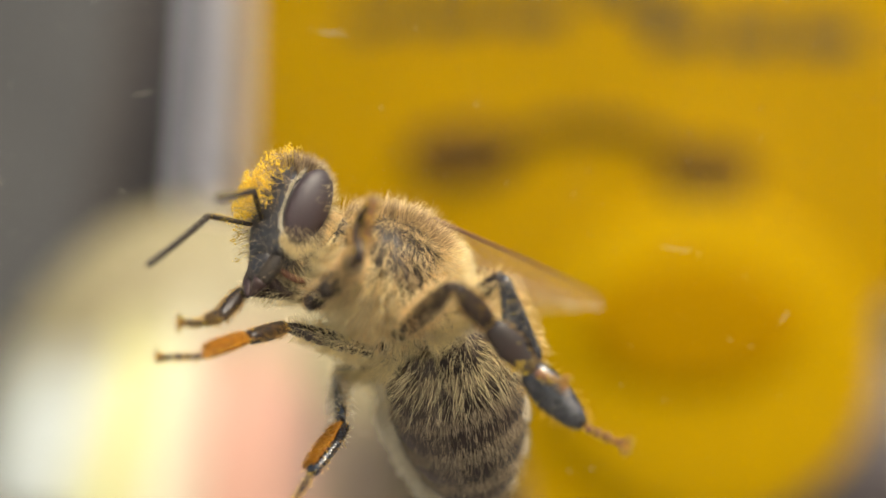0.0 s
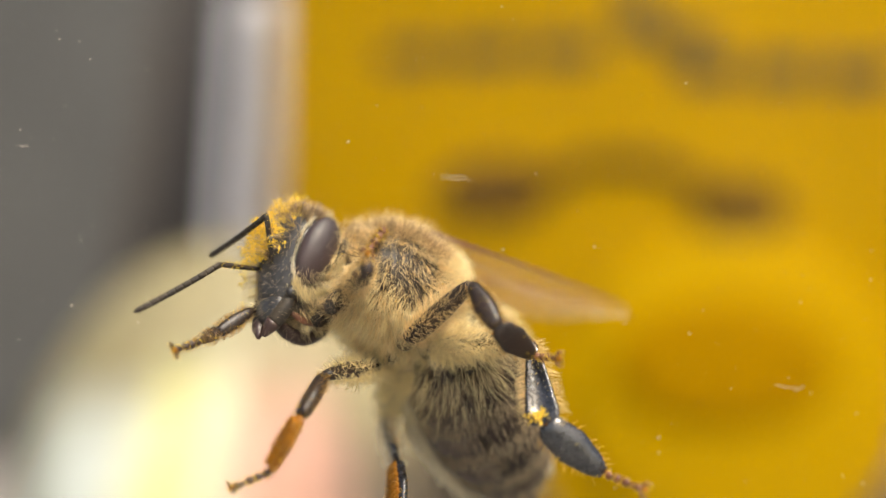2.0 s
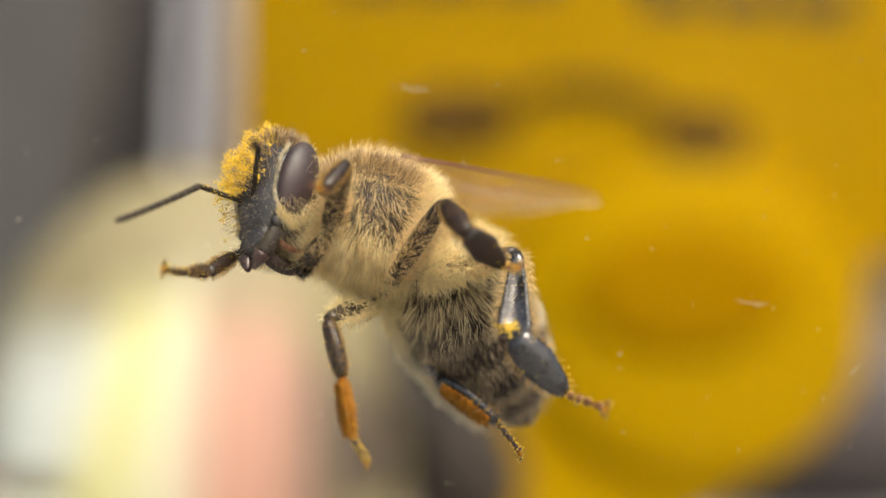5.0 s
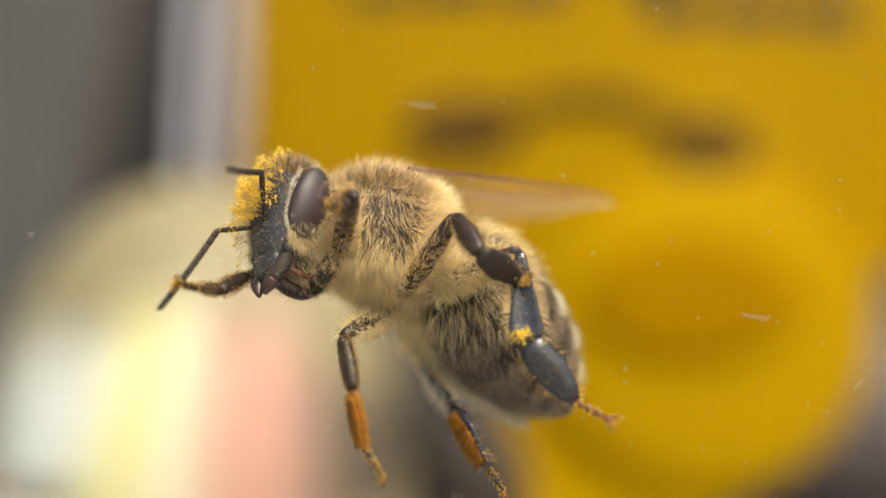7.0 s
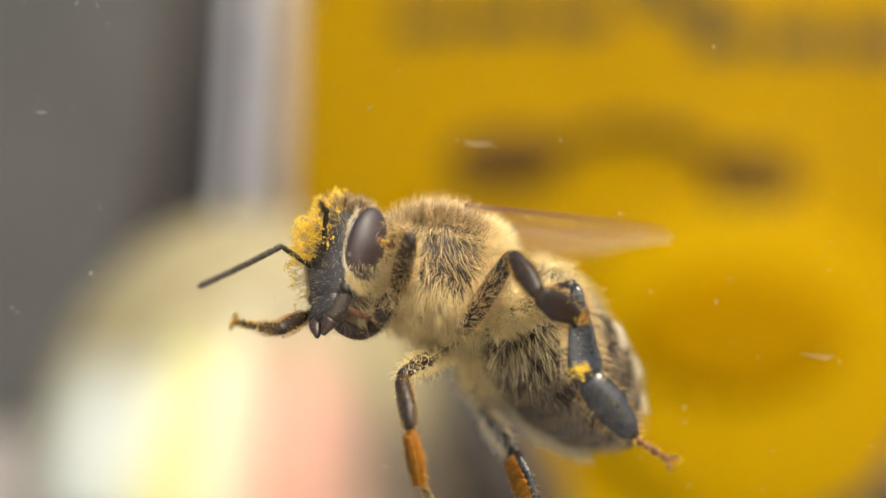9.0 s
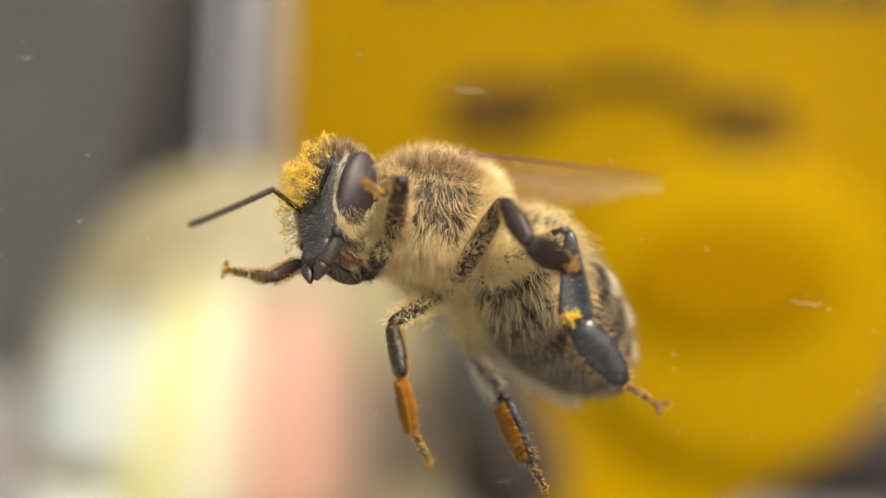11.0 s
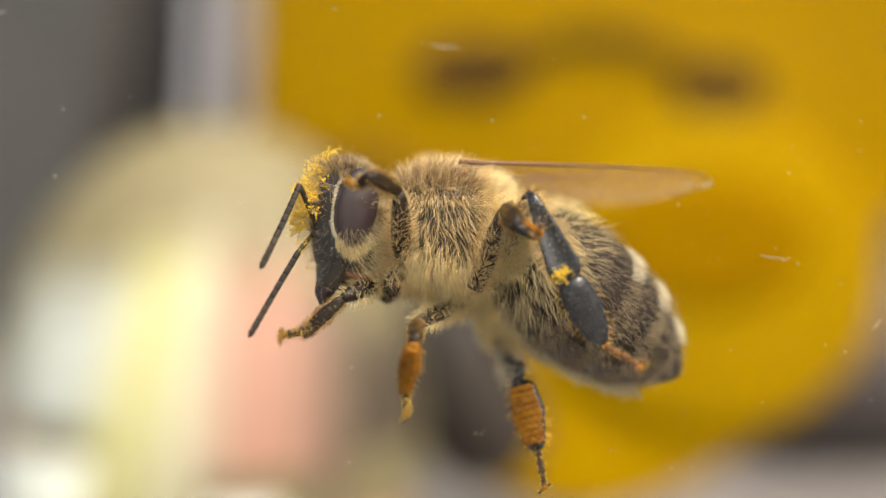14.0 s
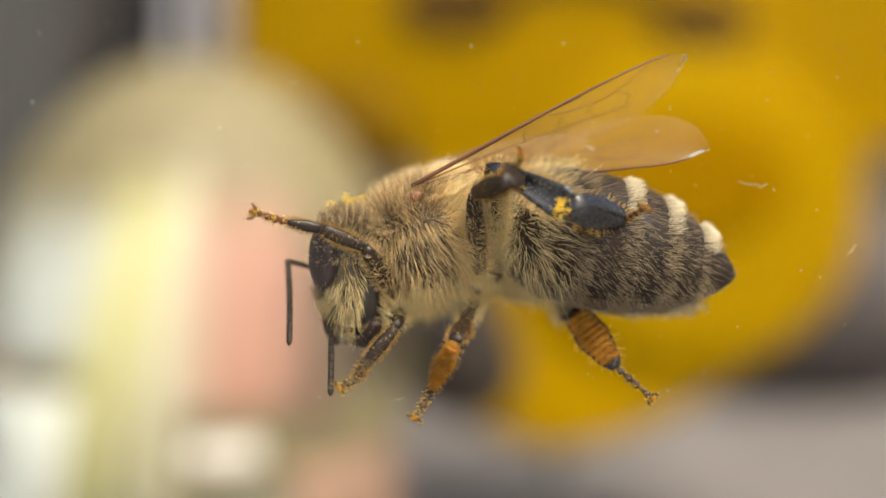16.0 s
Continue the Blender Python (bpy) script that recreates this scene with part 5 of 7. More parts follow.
    walk(MOVERS["left_mid.tarsus"], [
        (0, mm(2.137,-3.577,-0.854,-41.1,-15,-36.1)), (0.5, mm(3.701,-3.143,-1.888,-19.5,19.4,-23.3)), (1, mm(2.292,-1.788,-0.314,-122.6,-55.6,-26.7)),
        (1.5, mm(1.606,-2.996,-0.39,-38,-31.1,-28.2)), (2, mm(2.776,-3.014,-0.215,-22,-39.2,-30)), (2.5, mm(2.658,-2.87,-0.164,-21,-43.6,-25.1)),
        (3, mm(3.002,-2.722,0.01,-14,-45.6,-21.2)), (3.5, mm(3.002,-2.718,0.114,94.7,-52.5,-25.6)), (4, mm(2.502,-2.764,0.352,92.4,-56.8,-32.4)),
        (4.5, mm(2.323,-2.651,0.396,102,-62.1,-36.4)), (5, mm(2.334,-2.69,0.4,101,-63.7,-31)), (5.5, mm(2.346,-2.747,0.396,97.9,-65.4,-23.1)),
        (6, mm(2.357,-2.812,0.39,92.7,-66.5,-13.5)), (6.5, mm(2.365,-2.876,0.38,86.4,-66.8,-3.7)), (7, mm(2.368,-2.931,0.368,80.7,-66.5,4.6)),
        (7.5, mm(2.361,-2.972,0.359,76.4,-66,10.4)), (8, mm(2.338,-2.987,0.351,74.5,-65.3,12.8)), (8.5, mm(2.31,-2.985,0.338,74.3,-65,13.1)),
        (9, mm(2.281,-2.981,0.322,74.7,-64.4,12.7)), (9.5, mm(2.253,-2.972,0.301,75.5,-63.9,12.1)), (10, mm(2.22,-2.961,0.284,76.7,-63.3,11.1)),
        (10.5, mm(2.178,-2.944,0.271,77.9,-62.6,10)), (11, mm(2.132,-2.923,0.266,79,-62.1,8.7)), (11.5, mm(2.075,-2.897,0.27,79.8,-61.6,7.3)),
        (12, mm(2.008,-2.867,0.287,79.8,-61.2,6.2)), (12.5, mm(1.927,-2.831,0.319,79.2,-60.8,5.2)), (13, mm(1.372,-2.012,0.514,62,-61.5,-15.1)),
        (13.5, mm(2.038,-1.561,0.203,63.2,-56.5,0.1)), (14, mm(2.356,-1.262,0.132,-91.8,-65.9,10.6)), (14.5, mm(2.572,-1.377,-0.296,118,-31.7,-10)),
        (15, mm(3.257,-1.48,-0.794,129.8,-36,-8.9)), (15.5, mm(3.196,-1.629,-0.736,116.1,-37.8,-18.8)), (16, mm(3.402,-1.499,-0.647,120,-43.9,-4)),
    ])
    walk(MOVERS["left_hind"], [
        (0, mm(-1.75,0.75,-1.6,159.1,-23.7,96.1)), (0.5, mm(-1.75,0.75,-1.6,164,-25.3,90.4)), (1, mm(-1.75,0.75,-1.6,136.1,-6.8,123.9)),
        (1.5, mm(-1.75,0.75,-1.6,140.6,-11.7,118.2)), (2, mm(-1.75,0.75,-1.6,132.3,-15.8,137.7)), (2.5, mm(-1.75,0.75,-1.6,130.5,-17.1,137)),
        (3, mm(-1.75,0.75,-1.6,128.5,-18.3,139.9)), (3.5, mm(-1.75,0.75,-1.6,131.2,-25.3,133.5)), (4, mm(-1.75,0.75,-1.6,127,-21,138.8)),
        (4.5, mm(-1.75,0.75,-1.6,125.3,-19.4,140.2)), (5, mm(-1.75,0.75,-1.6,125.6,-19.5,138.8)), (5.5, mm(-1.75,0.75,-1.6,126.3,-19.1,136.4)),
        (6, mm(-1.75,0.75,-1.6,127.5,-18.6,133.3)), (6.5, mm(-1.75,0.75,-1.6,128.7,-17.9,130.1)), (7, mm(-1.75,0.75,-1.6,130,-17.4,127.1)),
        (7.5, mm(-1.75,0.75,-1.6,131.1,-17,124.9)), (8, mm(-1.75,0.75,-1.6,131.7,-17,123.8)), (8.5, mm(-1.75,0.75,-1.6,132,-17.2,123.4)),
        (9, mm(-1.75,0.75,-1.6,132.2,-17.3,123.2)), (9.5, mm(-1.75,0.75,-1.6,132.4,-17.4,123)), (10, mm(-1.75,0.75,-1.6,132.5,-17.5,122.9)),
        (10.5, mm(-1.75,0.75,-1.6,132.6,-17.5,122.8)), (11, mm(-1.75,0.75,-1.6,132.7,-17.6,122.6)), (11.5, mm(-1.75,0.75,-1.6,132.8,-17.7,122.5)),
        (12, mm(-1.75,0.75,-1.6,133.1,-17.9,122.2)), (12.5, mm(-1.75,0.75,-1.6,133.4,-18.2,121.8)), (13, mm(-1.75,0.75,-1.6,142.7,-27.5,114.2)),
        (13.5, mm(-1.75,0.75,-1.6,151,-34.7,106.7)), (14, mm(-1.896,0.813,-1.266,167.9,-35.4,91.4)), (14.5, mm(-2.1,0.9,-0.8,169.2,-41.1,92.7)),
        (15, mm(-2.1,0.9,-0.8,154.7,-44.1,104.8)), (15.5, mm(-2.24,0.52,-0.715,150.9,-42.5,108.6)), (16, mm(-2.1,0.9,-0.8,160.5,-60.7,107.5)),
    ])
    walk(MOVERS["left_hind.tibia"], [
        (0, mm(3.4,0,0,-20.4,-8.9,-111.3)), (0.5, mm(3.4,0,-0,-20.1,-5.6,-111)), (1, mm(3.4,-0,0,-20.3,11.2,-72.9)),
        (1.5, mm(3.4,0,0,-22.1,-12.1,-93.8)), (2, mm(3.4,0,0,-8,-25.9,-80.7)), (2.5, mm(3.4,0,0,-9,-26.3,-90.6)),
        (3, mm(3.4,0,-0,-8,-27.2,-85.6)), (3.5, mm(3.4,0,-0,-9.2,-27.9,-97.8)), (4, mm(3.4,-0,0,-8.1,-30.1,-100.6)),
        (4.5, mm(3.4,0,-0,-8.4,-30,-101.9)), (5, mm(3.4,0,-0,-10,-28.6,-101.9)), (5.5, mm(3.4,0,0,-12.2,-26.2,-101.7)),
        (6, mm(3.4,-0,0,-15,-23.4,-101.6)), (6.5, mm(3.4,0,-0,-17.7,-20.6,-101.6)), (7, mm(3.4,0,-0,-20.2,-18.3,-101.8)),
        (7.5, mm(3.4,-0,0,-21.8,-16.7,-102.2)), (8, mm(3.4,0,0,-22.4,-16.2,-102.6)), (8.5, mm(3.4,-0,0,-22.5,-16.3,-103.1)),
        (9, mm(3.4,0,0,-22,-16.4,-103.5)), (9.5, mm(3.4,0,0,-21.9,-16.6,-104)), (10, mm(3.4,0,-0,-21.8,-16.8,-104.5)),
        (10.5, mm(3.4,-0,0,-21.8,-17.1,-105.1)), (11, mm(3.4,-0,0,-21.8,-17.5,-105.9)), (11.5, mm(3.4,0,-0,-21.4,-17.9,-106.8)),
        (12, mm(3.4,0,-0,-21.2,-18.3,-107.8)), (12.5, mm(3.4,0,-0,-21.1,-18.9,-109.1)), (13, mm(3.4,-0,0,-17.9,-23.2,-118.7)),
        (13.5, mm(3.4,0,-0,-16.4,-27,-127.9)), (14, mm(3.4,-0,-0,-25.1,-34.6,-128.2)), (14.5, mm(3.4,-0,-0,-32.2,-42,-125.6)),
        (15, mm(3.4,0,0,-40.7,-20.3,-92.8)), (15.5, mm(3.4,0,0,-36.8,-0.9,-118.2)), (16, mm(3.4,-0,0,-30.3,-37.3,-108.5)),
    ])
    walk(MOVERS["left_hind.basitarsus"], [
        (0, mm(2.359,-2.669,0.449,-24,-5.2,-81.5)), (0.5, mm(2.366,-2.694,0.283,-24.6,-27.7,-90)), (1, mm(4.236,-2.719,-0.563,-16.7,4.2,-48.6)),
        (1.5, mm(3.212,-2.829,0.608,-21.4,16.6,-63.6)), (2, mm(3.822,-2.574,1.267,-7.7,12.5,-44.2)), (2.5, mm(3.373,-2.6,1.285,-9.1,13.2,-44)),
        (3, mm(3.598,-2.572,1.326,-8.4,14,-42.4)), (3.5, mm(3.052,-2.539,1.357,-10.7,12.1,-55)), (4, mm(2.938,-2.466,1.454,-9.6,13.5,-50.4)),
        (4.5, mm(2.882,-2.457,1.45,-9.5,12.1,-59.5)), (5, mm(2.875,-2.491,1.388,-11.2,11.6,-63.6)), (5.5, mm(2.872,-2.548,1.28,-13.3,11.3,-67.3)),
        (6, mm(2.865,-2.607,1.152,-16.3,11.2,-70.7)), (6.5, mm(2.854,-2.659,1.02,-19.2,10.8,-73.8)), (7, mm(2.837,-2.695,0.911,-22.1,10.4,-76.4)),
        (7.5, mm(2.813,-2.715,0.833,-24.1,9.8,-78.3)), (8, mm(2.793,-2.718,0.809,-24.8,9.4,-79.4)), (8.5, mm(2.769,-2.711,0.814,-25.1,9.1,-80)),
        (9, mm(2.751,-2.705,0.819,-24.8,9,-80.2)), (9.5, mm(2.728,-2.697,0.828,-24.9,9,-80.4)), (10, mm(2.705,-2.688,0.838,-24.9,9,-80.4)),
        (10.5, mm(2.678,-2.676,0.853,-24.9,9,-80.5)), (11, mm(2.642,-2.66,0.872,-25,9,-80.6)), (11.5, mm(2.602,-2.642,0.891,-24.7,8.8,-80.9)),
        (12, mm(2.558,-2.622,0.911,-24.8,8.6,-81.5)), (12.5, mm(2.502,-2.593,0.939,-25,8.2,-82.4)), (13, mm(2.12,-2.338,1.142,-21.6,-4.4,-105.2)),
        (13.5, mm(1.813,-2.039,1.317,-22.9,-6.3,-108.9)), (14, mm(1.924,-1.876,1.647,-23.5,-17.8,-132.6)), (14.5, mm(2.145,-1.752,1.94,-18.5,-24.8,-147.7)),
        (15, mm(3.267,-2.717,1.006,-39.6,5.5,-107.4)), (15.5, mm(2.03,-2.555,0.047,-64.7,-42.3,-47.5)), (16, mm(2.668,-2.187,1.758,-31.5,17.5,-122.6)),
    ])
    walk(MOVERS["left_hind.tarsus"], [
        (0, mm(2.714,-5.034,0.666,-24.4,-23.4,-48.2)), (0.5, mm(2.364,-4.82,1.398,-20.8,-2.2,-51)), (1, mm(5.818,-4.515,-0.738,-7.4,-6.6,-15.1)),
        (1.5, mm(4.235,-4.889,-0.077,-18.7,-24.9,-32.1)), (2, mm(5.503,-4.209,0.746,-4.8,-31.6,-19.9)), (2.5, mm(5.055,-4.222,0.738,-6.1,-31.1,-22.2)),
        (3, mm(5.319,-4.141,0.746,-6.2,-33.9,-23.5)), (3.5, mm(4.399,-4.46,0.852,-8.5,-33.4,-29.1)), (4, mm(4.425,-4.263,0.895,-9.6,-34.8,-35.1)),
        (4.5, mm(4.073,-4.479,0.947,-7.5,-34,-24.9)), (5, mm(3.92,-4.599,0.908,-8.6,-32.6,-26.3)), (5.5, mm(3.779,-4.719,0.811,-10.8,-30.6,-28.4)),
        (6, mm(3.645,-4.83,0.685,-13.8,-28.7,-31.4)), (6.5, mm(3.513,-4.923,0.571,-17.2,-26.7,-34.5)), (7, mm(3.392,-4.989,0.477,-20.6,-25.3,-37.6)),
        (7.5, mm(3.294,-5.031,0.426,-23.3,-24.3,-40.2)), (8, mm(3.228,-5.044,0.418,-24.7,-24.1,-41.9)), (8.5, mm(3.183,-5.045,0.434,-25.2,-24,-42.6)),
        (9, mm(3.153,-5.041,0.445,-25.5,-24.3,-43.1)), (9.5, mm(3.124,-5.034,0.454,-25.8,-24.4,-43.4)), (10, mm(3.099,-5.024,0.465,-25.9,-24.6,-43.5)),
        (10.5, mm(3.067,-5.013,0.479,-26.1,-24.7,-43.6)), (11, mm(3.03,-5,0.495,-26.2,-25,-43.6)), (11.5, mm(2.979,-4.985,0.523,-26.3,-25,-43.7)),
        (12, mm(2.908,-4.968,0.553,-26.5,-25.1,-44)), (12.5, mm(2.817,-4.949,0.599,-26.8,-25.2,-44.4)), (13, mm(1.493,-4.646,1.327,-30.5,-28.9,-57.3)),
        (13.5, mm(1.041,-4.296,1.581,-34.2,-33.6,-65.2)), (14, mm(0.376,-3.556,2.382,-52.1,-39,-67.5)), (14.5, mm(0.305,-2.917,2.948,-51.8,-27.8,-68.1)),
        (15, mm(2.554,-4.997,0.775,-47.9,-28,-62.8)), (15.5, mm(3.23,-3.864,1.661,-70.9,44.4,-121.7)), (16, mm(1.435,-4.116,1.037,-19.3,-43.1,-17.1)),
    ])
    walk(MOVERS["left_front"], [
        (0, mm(1.4,0.75,-1.45,153.8,25.1,79.6)), (0.5, mm(1.4,0.75,-1.45,-116.3,30.8,54.5)), (1, mm(1.4,0.75,-1.45,178.7,2.6,73.3)),
        (1.5, mm(1.4,0.75,-1.45,-137,31.2,65.8)), (2, mm(1.4,0.75,-1.45,152.7,18.8,84.9)), (2.5, mm(1.4,0.75,-1.45,171.5,-10.8,81.5)),
        (3, mm(1.4,0.75,-1.45,148.3,5.4,94.4)), (3.5, mm(1.4,0.75,-1.45,-178.4,-35.1,74.6)), (4, mm(1.4,0.75,-1.45,173.9,-27.7,82.1)),
        (4.5, mm(1.4,0.75,-1.45,-179.8,-36,76.3)), (5, mm(1.4,0.75,-1.45,179.6,-35,76.9)), (5.5, mm(1.4,0.75,-1.45,178.5,-32,78)),
        (6, mm(1.4,0.75,-1.45,177.2,-27.7,79.1)), (6.5, mm(1.4,0.75,-1.45,175.9,-22.9,80.1)), (7, mm(1.4,0.75,-1.45,174.7,-18.6,80.8)),
        (7.5, mm(1.4,0.75,-1.45,173.9,-15.5,81.1)), (8, mm(1.4,0.75,-1.45,173.9,-14.2,81)), (8.5, mm(1.4,0.75,-1.45,174.5,-14.3,80.6)),
        (9, mm(1.4,0.75,-1.45,175.2,-14.8,80.2)), (9.5, mm(1.4,0.75,-1.45,175.9,-15.5,79.7)), (10, mm(1.4,0.75,-1.45,176.8,-16.4,79.1)),
        (10.5, mm(1.4,0.75,-1.45,177.7,-17.3,78.4)), (11, mm(1.4,0.75,-1.45,178.7,-18.1,77.7)), (11.5, mm(1.4,0.75,-1.45,179.9,-18.8,76.8)),
        (12, mm(1.4,0.75,-1.45,-178.8,-19.2,75.8)), (12.5, mm(1.4,0.75,-1.45,-177.4,-19.3,74.7)), (13, mm(1.4,0.75,-1.45,178.3,-7.9,78.9)),
        (13.5, mm(1.4,0.75,-1.45,-168.8,-34,69.2)), (14, mm(1.4,0.75,-1.45,-168.8,-45,71.7)), (14.5, mm(1.4,0.75,-1.45,-164.4,-54.1,71.6)),
        (15, mm(1.4,0.75,-1.45,-166.1,-60.1,73.6)), (15.5, mm(1.4,0.75,-1.45,-161.5,-61.1,70.7)), (16, mm(1.4,0.75,-1.45,-152.3,-55.9,67.5)),
    ])
    walk(MOVERS["left_front.tibia"], [
        (0, mm(2.6,0,-0,101.9,28.8,136.5)), (0.5, mm(2.6,0,-0,-79.2,12.4,-151)), (1, mm(2.6,0,-0,50.2,11.4,142.6)),
        (1.5, mm(2.6,0,0,-104.9,19.4,-146.4)), (2, mm(2.6,-0,-0,0,24,159.4)), (2.5, mm(2.6,0,0,-0,23.9,171.4)),
        (3, mm(2.6,0,-0,52.9,-16.5,113.8)), (3.5, mm(2.6,0,-0,21.5,-78.6,150.2)), (4, mm(2.6,0,0,22.4,-67.2,146.3)),
        (4.5, mm(2.6,0,0,23.6,-74.2,144.6)), (5, mm(2.6,0,0,24.1,-71.5,142.8)), (5.5, mm(2.6,-0,0,22.1,-62.8,143.5)),
        (6, mm(2.6,0,0,18.5,-40.1,147.7)), (6.5, mm(2.6,0,0,20.4,-4.8,153.1)), (7, mm(2.6,0,0,29.6,16.5,157.5)),
        (7.5, mm(2.6,0,-0,0,24.2,160.1)), (8, mm(2.6,0,0,0,26.3,161.2)), (8.5, mm(2.6,0,-0,-0,26.7,161.6)),
        (9, mm(2.6,0,0,-0,27.1,162)), (9.5, mm(2.6,-0,0,-0,27.6,162.6)), (10, mm(2.6,0,0,-0,28.1,163.2)),
        (10.5, mm(2.6,0,0,-0,28.6,163.8)), (11, mm(2.6,0,-0,0,29.1,164.4)), (11.5, mm(2.6,0,-0,-0,29.5,165)),
        (12, mm(2.6,0,-0,-0,29.9,165.6)), (12.5, mm(2.6,0,0,-0,30.2,166.1)), (13, mm(2.6,0,0,-0,26.8,162.6)),
        (13.5, mm(2.6,0,0,46.3,-65.7,108.4)), (14, mm(2.6,0,-0,30,-31,40.5)), (14.5, mm(2.6,0,-0,28.6,-24,42.1)),
        (15, mm(2.6,0,0,29,-29.2,50.5)), (15.5, mm(2.6,0,0,25.3,-22,45.4)), (16, mm(2.6,0,0,20.4,20.1,37)),
    ])
    walk(MOVERS["left_front.basitarsus"], [
        (0, mm(1.647,0.905,-0.722,24.5,28.2,17.4)), (0.5, mm(1.318,-0.709,-0.322,-73.7,-14.2,-93.4)), (1, mm(1.433,0.894,-0.297,54.5,19.3,150.3)),
        (1.5, mm(1.422,-0.784,-0.498,-92.4,33.6,-106.1)), (2, mm(1.318,0.481,-0.611,32.6,41.4,32)), (2.5, mm(1.244,0.206,-0.607,-120.6,-86.7,-56.6)),
        (3, mm(2.02,1.316,0.426,-111.2,48.7,-145.4)), (3.5, mm(2.342,0.148,1.47,171.1,73.6,163.9)), (4, mm(2.117,0.322,1.383,173.6,67.5,165.4)),
        (4.5, mm(2.267,0.237,1.443,167.3,64.4,158.9)), (5, mm(2.221,0.288,1.423,171.3,68,161)), (5.5, mm(2.048,0.408,1.334,-176.1,79.3,171.5)),
        (6, mm(1.63,0.613,0.966,-19.8,63.9,-29.9)), (6.5, mm(1.267,0.676,0.126,-16.2,-8.8,-16.7)), (7, mm(1.272,0.551,-0.427,-37.6,-38.9,-5.4)),
        (7.5, mm(1.314,0.465,-0.616,-9.5,-45.3,2)), (8, mm(1.327,0.434,-0.664,-11.1,-46.4,4.9)), (8.5, mm(1.329,0.424,-0.674,-11.5,-47.2,5.9)),
        (9, mm(1.33,0.411,-0.684,-12.2,-48.5,7.3)), (9.5, mm(1.332,0.398,-0.695,-13.2,-50.3,9.2)), (10, mm(1.334,0.383,-0.707,-14.6,-52.4,11.8)),
        (10.5, mm(1.336,0.368,-0.718,-16.5,-54.6,15.2)), (11, mm(1.338,0.353,-0.729,-18.9,-56.5,19.4)), (11.5, mm(1.339,0.339,-0.739,-21.7,-57.8,24.4)),
        (12, mm(1.341,0.324,-0.748,-24.5,-58.2,29.6)), (12.5, mm(1.341,0.311,-0.755,-26.5,-57.5,33.9)), (13, mm(1.322,0.401,-0.676,56.9,-9.3,55.2)),
        (13.5, mm(2.405,0.587,1.367,172.2,46.7,153.2)), (14, mm(3.578,0.834,0.774,34.1,39.8,145.8)), (14.5, mm(3.617,0.919,0.609,30.5,12.2,113.5)),
        (15, mm(3.433,1.01,0.733,32,-33.7,87.3)), (15.5, mm(3.576,0.991,0.561,32.2,-30.1,80.1)), (16, mm(3.726,0.847,-0.515,26,16.7,49.4)),
    ])
    walk(MOVERS["left_front.tarsus"], [
        (0, mm(2.572,1.195,-1.242,-66.9,-40.8,-110.1)), (0.5, mm(1.255,-1.774,-0.052,83.5,-15.3,39.4)), (1, mm(0.531,1.408,-0.66,-73.8,-45.5,-2)),
        (1.5, mm(1.168,-1.664,-1.107,131.8,-27.1,20)), (2, mm(2.017,0.918,-1.339,-116.5,-59.3,-49.3)), (2.5, mm(1.279,0.153,0.491,-173,-28.2,-0.6)),
        (3, mm(1.421,0.904,-0.4,140.9,-32.8,-6.5)), (3.5, mm(2.044,0.234,0.415,-179.1,-65.3,-7.7)), (4, mm(1.71,0.428,0.367,169.9,-61.3,3.2)),
        (4.5, mm(1.824,0.408,0.451,175.3,-71.5,-1.9)), (5, mm(1.832,0.421,0.403,169.6,-70.4,1.5)), (5.5, mm(1.846,0.438,0.253,158.6,-69.9,9.2)),
        (6, mm(2.05,0.371,-0.021,48.3,-71.3,113.4)), (6.5, mm(2.308,0.364,0.294,28.4,20.6,156)), (7, mm(2.124,0.47,0.265,29.3,41.3,162.1)),
        (7.5, mm(2.087,0.493,0.167,-3.3,40.7,164.2)), (8, mm(2.083,0.499,0.132,-4,39.8,164.5)), (8.5, mm(2.073,0.501,0.133,-5.4,39.8,163.2)),
        (9, mm(2.053,0.505,0.139,-8.4,40.2,160.2)), (9.5, mm(2.025,0.511,0.151,-14.6,40.5,153.7)), (10, mm(1.991,0.52,0.165,70.2,38.6,136)),
        (10.5, mm(1.952,0.535,0.178,45.9,3.5,75)), (11, mm(1.911,0.556,0.188,-25.3,-33.8,25.2)), (11.5, mm(1.873,0.581,0.192,-10.7,-39.8,10.8)),
        (12, mm(1.845,0.61,0.187,-2.9,-42,4.6)), (12.5, mm(1.831,0.641,0.173,2.4,-43.3,0.8)), (13, mm(1.942,1.293,-0.498,100.2,-37.7,-19.6)),
        (13.5, mm(1.731,0.927,0.567,136.3,-58,44.3)), (14, mm(2.879,1.309,0.069,-71.6,-54.1,20.2)), (14.5, mm(3.188,1.905,0.377,26.9,-28.2,33.2)),
        (15, mm(3.476,1.924,1.342,28.8,25.9,83.3)), (15.5, mm(3.741,1.928,1.113,29.3,35.4,74.3)), (16, mm(4.412,1.647,-0.832,22,4.5,36.9)),
    ])
